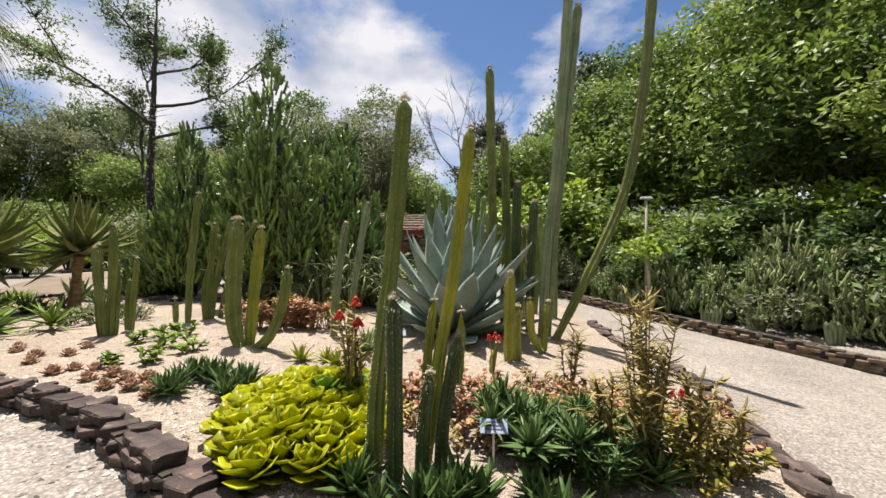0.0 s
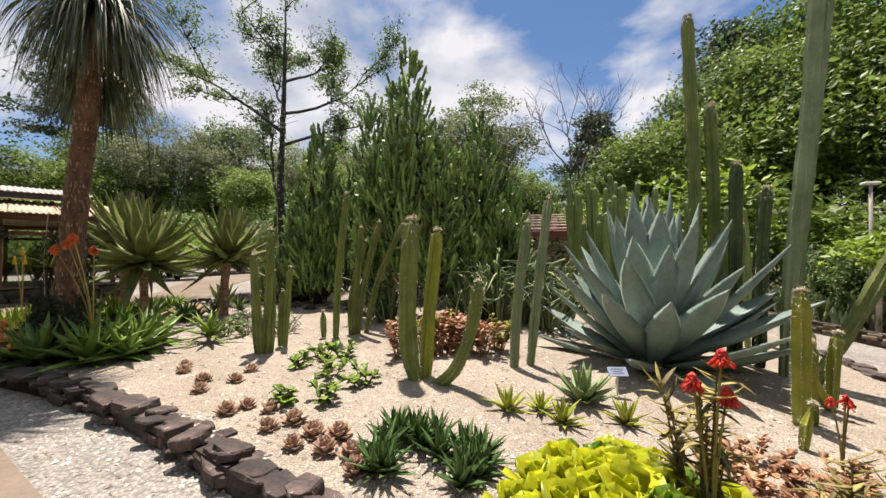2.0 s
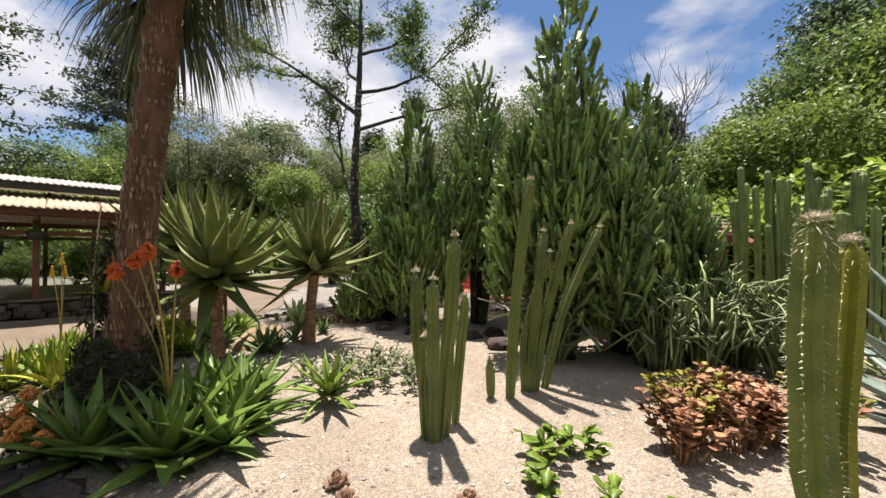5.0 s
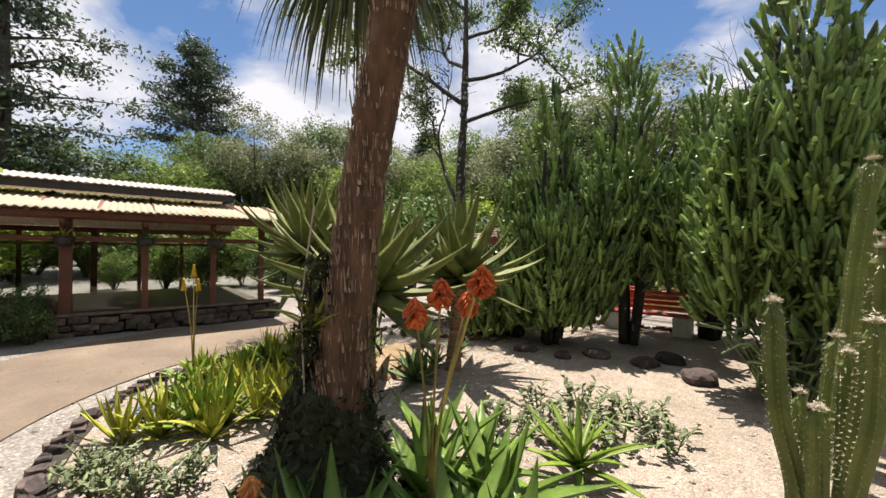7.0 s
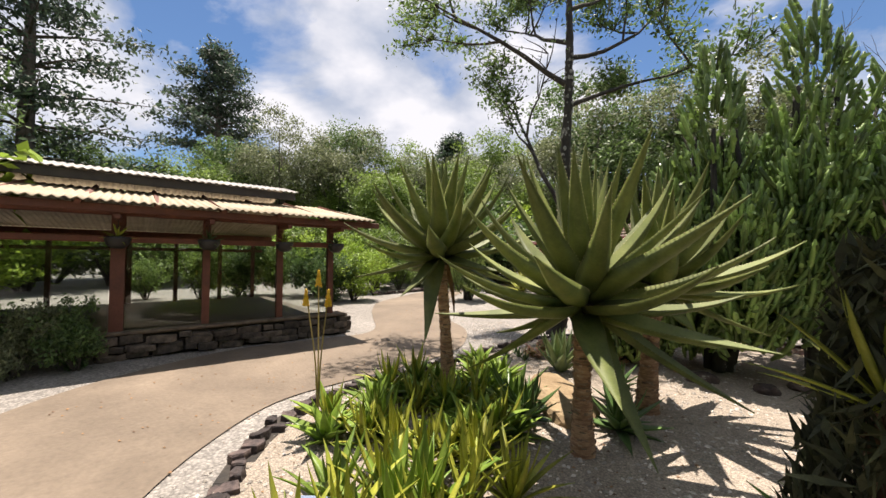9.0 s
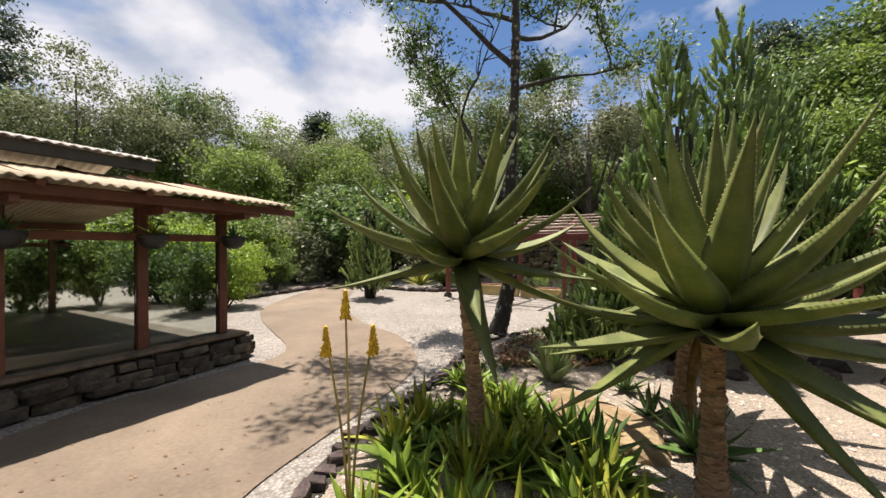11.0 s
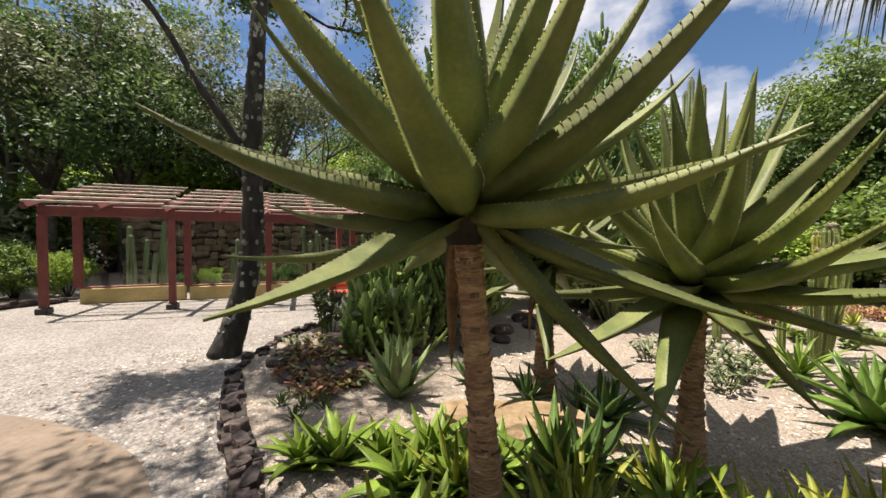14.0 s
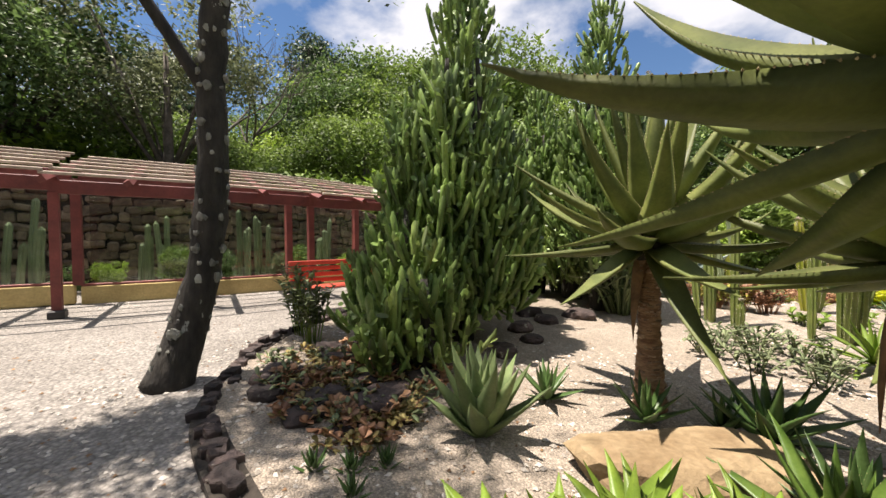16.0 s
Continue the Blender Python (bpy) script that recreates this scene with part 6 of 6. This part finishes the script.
part("core", Shape().box(0, 0, 0, 3.95, 0.36, 0.34), M["mortar"], planter, m=pinv @ pose(cs.x, cs.y, cs.z, 0, 0, yawp), smooth=False)
cap = pav(1.7, 0.0, 0.635)
part("coping", Shape().box(0, 0, 0, 4.0, 0.46, 0.05, None, 0.015), M["wall_stone"], planter, "worn stone coping", m=pinv @ pose(cap.x, cap.y, cap.z, 0, 0, yawp), smooth=False)
PST = [stone_mesh(0.30 * k, 0.18, h, M["planter_stone"], 90 + i, 6 + i % 3) for i, (k, h) in enumerate(((0.6, 0.085), (0.95, 0.11), (1.2, 0.09), (1.5, 0.115)))]
for row in range(3):
    s = -0.33 + rnd.uniform(0, 0.1)
    while s < 3.6:
        k = rnd.randrange(4)
        w = 0.30 * (0.6, 0.95, 1.2, 1.5)[k]
        c = pav(s + w / 2, -0.18 - 0.012 * (5 - row) + rnd.uniform(-0.03, 0.03), 0.33 + 0.097 * row + rnd.uniform(-0.03, 0.03))
        part("stone", PST[k], [], planter, m=pinv @ pose(c.x, c.y, c.z, rnd.uniform(-6, 6), rnd.uniform(-5, 5), yawp + rnd.uniform(-5, 5)))
        s += w * 0.98
    for b in (-0.05, 0.12):
        c = pav(-0.34, b, 0.33 + 0.097 * row)
        part("stone", PST[row % 2], [], planter, m=pinv @ pose(c.x, c.y, c.z, 0, rnd.uniform(-5, 5), yawp + 90))
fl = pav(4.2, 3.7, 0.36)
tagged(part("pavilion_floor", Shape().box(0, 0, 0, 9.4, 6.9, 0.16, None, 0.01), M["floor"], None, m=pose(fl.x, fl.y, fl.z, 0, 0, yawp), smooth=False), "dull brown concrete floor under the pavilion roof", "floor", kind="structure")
# plants along the pavilion
for i, (s, b, h) in enumerate([(3.7, -0.55, 0.9), (4.3, -0.6, 1.0), (4.9, -0.5, 1.1), (5.6, -0.6, 1.1), (6.3, -0.5, 1.2), (7.2, -0.6, 1.2)]):
    c = pav(s, b)
    set_tree(1 + i % 2 * 2, c.x, c.y, h, 300 + i, "low dark bush beside the pavilion posts", "shrub", "pavilion bushes", 0.7)
for i, (s, b, h) in enumerate([(-1.2, 7.9, 1.9), (0.2, 8.3, 2.2), (1.4, 8.2, 1.8), (-2.2, 6.6, 1.9), (2.9, 9.4, 1.3), (-2.0, 4.6, 1.6)]):
    c = pav(s, b)
    set_tree(1 if i % 2 else 0, c.x, c.y, h, 320 + i, "dark leafy bush behind the pavilion", "shrub", "bushes behind the pavilion", 0.8)
for i, s in enumerate((0.0, 1.0, 2.2, 3.35)):
    c = pav(s, -0.3, 2.16)
    hp = thing("hanging_basket", "dark hanging basket with a small trailing plant", "hanging basket", (c.x, c.y, c.z - 0.25), "hanging baskets")
    part("basket", Shape().tube([(0, 0, 0), (0, 0, 0.05), (0, 0, 0.13), (0, 0, 0.17)], [0.07, 0.13, 0.16, 0.16], 14), M["dark"], hp)
    part("hanger", Shape().tube([(0, 0, 0.16), (0, 0, 0.44)], [0.005, 0.005], 5), M["dark"], hp)
    rosette(hp, SMALL_BRIGHT if i % 2 else SMALL, 14, (0, 0, 0.17), -20, 75, 0.9, 500 + i)

# ---------------------------------------------------------------- pergola
FRONT = [(-10.15, 17.0), (-8.46, 15.9), (-6.95, 14.9), (-5.3, 14.0), (-3.5, 13.3), (-1.7, 12.9), (0.2, 12.8)]
pg = thing("pergola", "long curved oxblood-red pergola with slatted sloping roof", "pergola", (0, 0, 0))


def normal_at(i, pts):
    a, b = Vector((*pts[max(0, i - 1)], 0)), Vector((*pts[min(len(pts) - 1, i + 1)], 0))
    d = (b - a).normalized()
    return d, Vector((-d.y, d.x, 0))


for i, (x, y) in enumerate(FRONT):
    d, nrm = normal_at(i, FRONT)
    g0 = ground_z(x, y)
    yaw = math.degrees(math.atan2(d.y, d.x))
    part("post", Shape().box(0, 0, 0, 0.11, 0.11, 1.86, None, 0.008), M["red_paint"], pg, m=pose(x, y, g0 + 0.93, 0, 0, yaw), smooth=False)
    part("post_foot", Shape().box(0, 0, 0, 0.19, 0.19, 0.13, None, 0.02), M["dark"], pg, m=pose(x, y, g0 + 0.06, 0, 0, yaw), smooth=False)
    bx, by = x + nrm.x * 1.25, y + nrm.y * 1.25
    part("post", Shape().box(0, 0, 0, 0.13, 0.13, 1.85, None, 0.008), M["red_paint"], pg, m=pose(bx, by, g0 + 1.28, 0, 0, yaw), smooth=False)
    for off in (0.0, 0.5):
        if i == len(FRONT) - 1 and off:
            continue
        nx2 = FRONT[min(i + 1, len(FRONT) - 1)]
        px, py = x + (nx2[0] - x) * off, y + (nx2[1] - y) * off
        a = Vector((px, py, g0 + 1.98)) - nrm * 0.55
        b = Vector((px, py, g0 + 2.58)) + nrm * 1.75
        part("rafter", Shape().tube([a, b], [0.06, 0.06], 4), M["red_paint"], pg, smooth=False)
    if i < len(FRONT) - 1:
        x2, y2 = FRONT[i + 1]
        L = math.hypot(x2 - x, y2 - y)
        yw = math.degrees(math.atan2(y2 - y, x2 - x))
        n2 = Vector((-(y2 - y), x2 - x, 0)).normalized()
        mx, my = (x + x2) / 2, (y + y2) / 2
        part("beam", Shape().box(0, 0, 0, L + 0.1, 0.08, 0.2, None, 0.008), M["red_paint"], pg, m=pose(mx, my, g0 + 1.94, 0, 0, yw), smooth=False)
        part("beam", Shape().box(0, 0, 0, L * 0.96, 0.08, 0.2, None, 0.008), M["red_paint"], pg, m=pose(mx + n2.x * 1.25, my + n2.y * 1.25, g0 + 2.22, 0, 0, yw), smooth=False)
        for k in range(6):
            o = -0.55 + 2.3 * k / 5
            z = g0 + 2.075 + 0.60 * (o + 0.55) / 2.3
            part("batten", Shape().box(0, 0, 0, L * (1.02 - 0.06 * max(0, o)), 0.045, 0.04, None, 0.005), M["batten"], pg, m=pose(mx + n2.x * o, my + n2.y * o, z, 14, 0, yw), smooth=False)
        part("low_wall", Shape().box(0, 0, 0, L * 0.96, 0.14, 0.34, None, 0.012), M["plaster"], pg, "ochre plastered low wall", m=pose(mx + n2.x * 1.25, my + n2.y * 1.25, g0 + 0.16, 0, 0, yw), smooth=False)
        part("sill", Shape().box(0, 0, 0, L * 0.96, 0.10, 0.04, None, 0.006), M["red_paint"], pg, m=pose(mx + n2.x * 1.25, my + n2.y * 1.25, g0 + 0.352, 0, 0, yw), smooth=False)
        gl = part("glass_pane", Shape().box(0, 0, 0, L * 0.82, 0.008, 1.55), M["glass"], pg, "clear glass panel", m=pose(mx + n2.x * 1.25, my + n2.y * 1.25, g0 + 1.15, 0, 0, yw), smooth=False)
        gl.visible_shadow = False
back_line = []
for i in range(len(FRONT)):
    d, nrm = normal_at(i, FRONT)
    back_line.append((FRONT[i][0] + nrm.x * 3.8, FRONT[i][1] + nrm.y * 3.8))
bw = thing("rubble_wall", "high brown rubble-stone wall behind the pergola", "stone wall", kind="structure")
line = smooth_curve(back_line, 0.05)
core, face = Shape(), Shape()
for i in range(0, len(line) - 8, 8):
    a, b = line[i], line[min(i + 8, len(line) - 1)]
    d = b - a
    z0 = ground_z(a.x, a.y)
    core.box(0, 0, 0, d.length + 0.04, 0.4, 2.3, pose((a.x + b.x) / 2, (a.y + b.y) / 2, z0 + 1.1, 0, 0, math.degrees(math.atan2(d.y, d.x))))
part("core", core, M["mortar"], bw, smooth=False)
wr = random.Random(77)
for row in range(11):
    i = wr.randrange(0, 5)
    while i < len(line) - 3:
        step = wr.choice((3, 4, 4, 5, 6, 7, 9, 11))
        a = line[i]
        d = (line[min(i + 3, len(line) - 1)] - a).normalized()
        n2 = Vector((-d.y, d.x, 0))
        c = a + d * 0.025 * step - n2 * 0.21
        w, hgt, t = 0.05 * step * wr.uniform(0.9, 1.04), wr.uniform(0.13, 0.27), wr.uniform(0.06, 0.18)
        mm = pose(c.x, c.y, ground_z(a.x, a.y) + 0.10 + 0.205 * row + wr.uniform(-0.04, 0.04), wr.uniform(-5, 5), wr.uniform(-13, 13), math.degrees(math.atan2(d.y, d.x)))
        face.box(0, 0, 0, w, t, hgt, mm, 0.045)
        i += step
tagged(part("rubble_stones", face, M["wall_stone"], bw, "uneven brown stones", smooth=False), kind="stuff")
for k in range(12):
    i = 20 + k * (len(line) - 40) // 12
    a = line[i]
    d = (line[i + 3] - a).normalized()
    n2 = Vector((-d.y, d.x, 0))
    c = a - n2 * rnd.uniform(0.9, 1.6)
    if k % 3 == 0:
        st = []
        for j in range(6):
            x, y = c.x + rnd.uniform(-0.4, 0.4), c.y + rnd.uniform(-0.3, 0.3)
            h = rnd.uniform(1.0, 2.0)
            st.append(([(x, y, ground_z(x, y) - 0.05), (x, y, h * 0.6), (x + rnd.uniform(-0.1, 0.1), y, h + 0.3)], 0.06))
        cactus("thin pale columns growing behind the pergola glass", st, "cactus_pale", "pergola cacti", 900 + k, 6, False, -0.05)
    else:
        set_tree(k % 4, c.x, c.y, rnd.uniform(0.5, 0.9), 400 + k, "low shrub planted behind the pergola glass", "shrub", "pergola shrubs", 0.8)


# ---------------------------------------------------------------- bench, sign, lamp
def bench(x, y, rz, label):
    t = thing("bench", label, "bench", (x, y, ground_z(x, y)), "red benches", rz=rz)
    for k in range(4):
        part("seat_slat", Shape().box(0, 0, 0, 1.5, 0.09, 0.03, None, 0.008), M["bench_red"], t, m=pose(0, -0.16 + 0.105 * k, 0.43), smooth=False)
    for k in range(4):
        part("back_slat", Shape().box(0, 0, 0, 1.5, 0.03, 0.075, None, 0.008), M["bench_red"], t, m=pose(0, 0.23 + 0.02 * k, 0.52 + 0.10 * k, -12), smooth=False)
    for sx in (-0.62, 0.62):
        part("leg", Shape().box(0, 0, 0, 0.30, 0.36, 0.41, None, 0.02), M["white"], t, "pale concrete support", m=pose(sx, 0, 0.205), smooth=False)
    return t


bench(-5.1, 11.75, -20, "bright red slatted bench on pale supports")
bench(-6.0, 12.75, -26, "bright red slatted bench near the pergola")


def plant_sign(x, y, z, rz, label):
    t = thing("plant_sign", label, "sign", (x, y, bed_z(x, y)), "plant signs", rz=rz)
    h = z - bed_z(x, y)
    part("stake", Shape().box(0, 0, 0, 0.016, 0.012, h + 0.05, None, 0.002), M["white"], t, "white metal stake", m=pose(0, 0.01, h / 2 - 0.025), smooth=False)
    pl = part("plate", Shape().box(0, 0, 0, 0.20, 0.012, 0.11, None, 0.003), M["sign"], t, "blue-grey name plate", m=pose(0, 0, h, -48), smooth=False)
    for k, w in enumerate((0.13, 0.10, 0.12)):
        part("text_line", Shape().box(0, 0, 0, w, 0.002, 0.008), M["ink"], pl, m=pose(0, -0.0075, 0.028 - 0.026 * k), smooth=False)
    return t


plant_sign(0.40, 2.74, 0.24, -4, "small blue-grey plant label on a white stake")
plant_sign(-0.62, 5.5, 0.30, 10, "small plant label under the giant agave")
plant_sign(-9.95, 5.35, 0.40, 20, "small blue plant label among strappy aloes")
lp = thing("garden_lamp", "slim grey lamp post with a flat head", "lamp", (6.75, 12.43, ground_z(6.75, 12.43)))
part("pole", Shape().tube([(0, 0, -0.1), (0, 0, 3.75)], [0.045, 0.035], 10), M["sheet"], lp)
part("lamp_head", Shape().box(0, 0, 0, 0.34, 0.16, 0.07, None, 0.02), M["white"], lp, m=pose(0, 0, 3.78), smooth=False)

# ---------------------------------------------------------------- flowers
def flower_stalk(x, y, z0, tops, mat, label, head=0.09, seed=0, tubes=34, spread=0.08, name="aloe_flower"):
    """A branching stalk with heads of small hanging tubes."""
    t = thing(name, label, "flower", (x, y, z0))
    q = random.Random(seed)
    for tx, ty, tz in tops:
        end = Vector((tx - x, ty - y, tz - z0))
        path = smooth_curve([(0, 0, 0), (end.x * 0.25, end.y * 0.25, end.z * 0.5), tuple(end)], 0.05)
        st = part("stalk", Shape().tube(path, [0.009 - 0.004 * i / len(path) for i in range(len(path))], 6), M["olive"], t)
        s = Shape()
        for k in range(tubes):
            a = q.uniform(0, 6.283)
            u = k / tubes
            b = end + Vector((0, 0, -head * 0.9 + head * 1.5 * u))
            rr2 = spread * (math.sin(0.5 + 2.4 * u) if "orange" in mat else 1 - 0.75 * u) * q.uniform(0.7, 1.1)
            tip = b + Vector((math.cos(a) * rr2, math.sin(a) * rr2, -0.035 * (1 - u * 0.6)))
            s.tube([b, b.lerp(tip, 0.6), tip], [0.003, 0.006, 0.005], 5)
        part("flower_head", s, M[mat], st)
    return t


flower_stalk(-7.0, 4.95, 0.3, [(-6.6, 4.46, 1.76), (-6.86, 4.45, 1.63), (-6.75, 4.78, 1.63), (-6.78, 4.52, 1.70)], "orange", "orange aloe flower heads on a branching stalk", 0.06, 1, 100, 0.055)
flower_stalk(-7.5, 4.6, 0.25, [(-7.68, 4.43, 0.66), (-7.55, 4.38, 0.60), (-7.8, 4.45, 0.58), (-7.62, 4.35, 0.52), (-7.86, 4.36, 0.62), (-7.74, 4.5, 0.74), (-7.45, 4.42, 0.5), (-7.95, 4.45, 0.5)], "pale_orange", "pale orange aloe flowers near the path edging", 0.05, 2, 110, 0.06)
flower_stalk(-10.82, 6.42, 0.25, [(-10.92, 6.36, 1.45), (-10.69, 6.38, 1.45), (-10.84, 6.43, 1.62)], "yellow", "yellow aloe flower spikes on a thin forked stalk", 0.085, 4, 130, 0.034)
flower_stalk(-0.76, 3.12, bed_z(-0.76, 3.12), [(-0.71, 3.13, 1.12), (-0.84, 3.11, 1.01), (-0.69, 3.13, 0.95)], "red_flower", "bright red succulent flower heads on tall thin stalks", 0.035, 31, 130, 0.055)
for i, (x, y, z) in enumerate([(0.62, 4.4, 0.55), (2.4, 3.75, 0.14)]):
    flower_stalk(x, y, bed_z(x, y), [(x + 0.02, y, z), (x + 0.07, y + 0.04, z - 0.04), (x - 0.05, y + 0.03, z - 0.03)], "red_flower", "red flat-topped succulent flower cluster on a thin stalk", 0.03, 20 + i, 34, 0.05)

# far yucca island
plant("yucca", "bright yellow-green spiky yucca on a gravel island", "yucca", -11.2, 19.2, YUCCA, 46, 5, 85, 1.15, 700, 0.1, "", 0.05, 0.8)
edging([(-12.6, 19.0), (-11.8, 18.4), (-10.6, 18.2), (-9.6, 18.5)], 1, "curved row of dark stones round a planted island")
edging([(-16.4, 16.2), (-15.6, 17.8), (-14.9, 19.6), (-15.6, 23), (-17, 26)], 1, "dark stone edging along the far side of the path")
for i, (x, y, h, k) in enumerate([(-17, 17, 1.6, 2), (-16.6, 18.6, 1.4, 0), (-16.4, 20.3, 1.8, 3), (-18.2, 16, 2.2, 2), (-18, 19, 2.6, 0), (-17.8, 22, 2.4, 2), (-9.4, 19.4, 1.0, 2), (-10.2, 19.8, 1.2, 0), (-16.2, 14.6, 1.6, 2)]):
    set_tree(k, x, y, h, 500 + i, "leafy green shrub beside the curving path", "shrub", "path shrubs", 0.9)
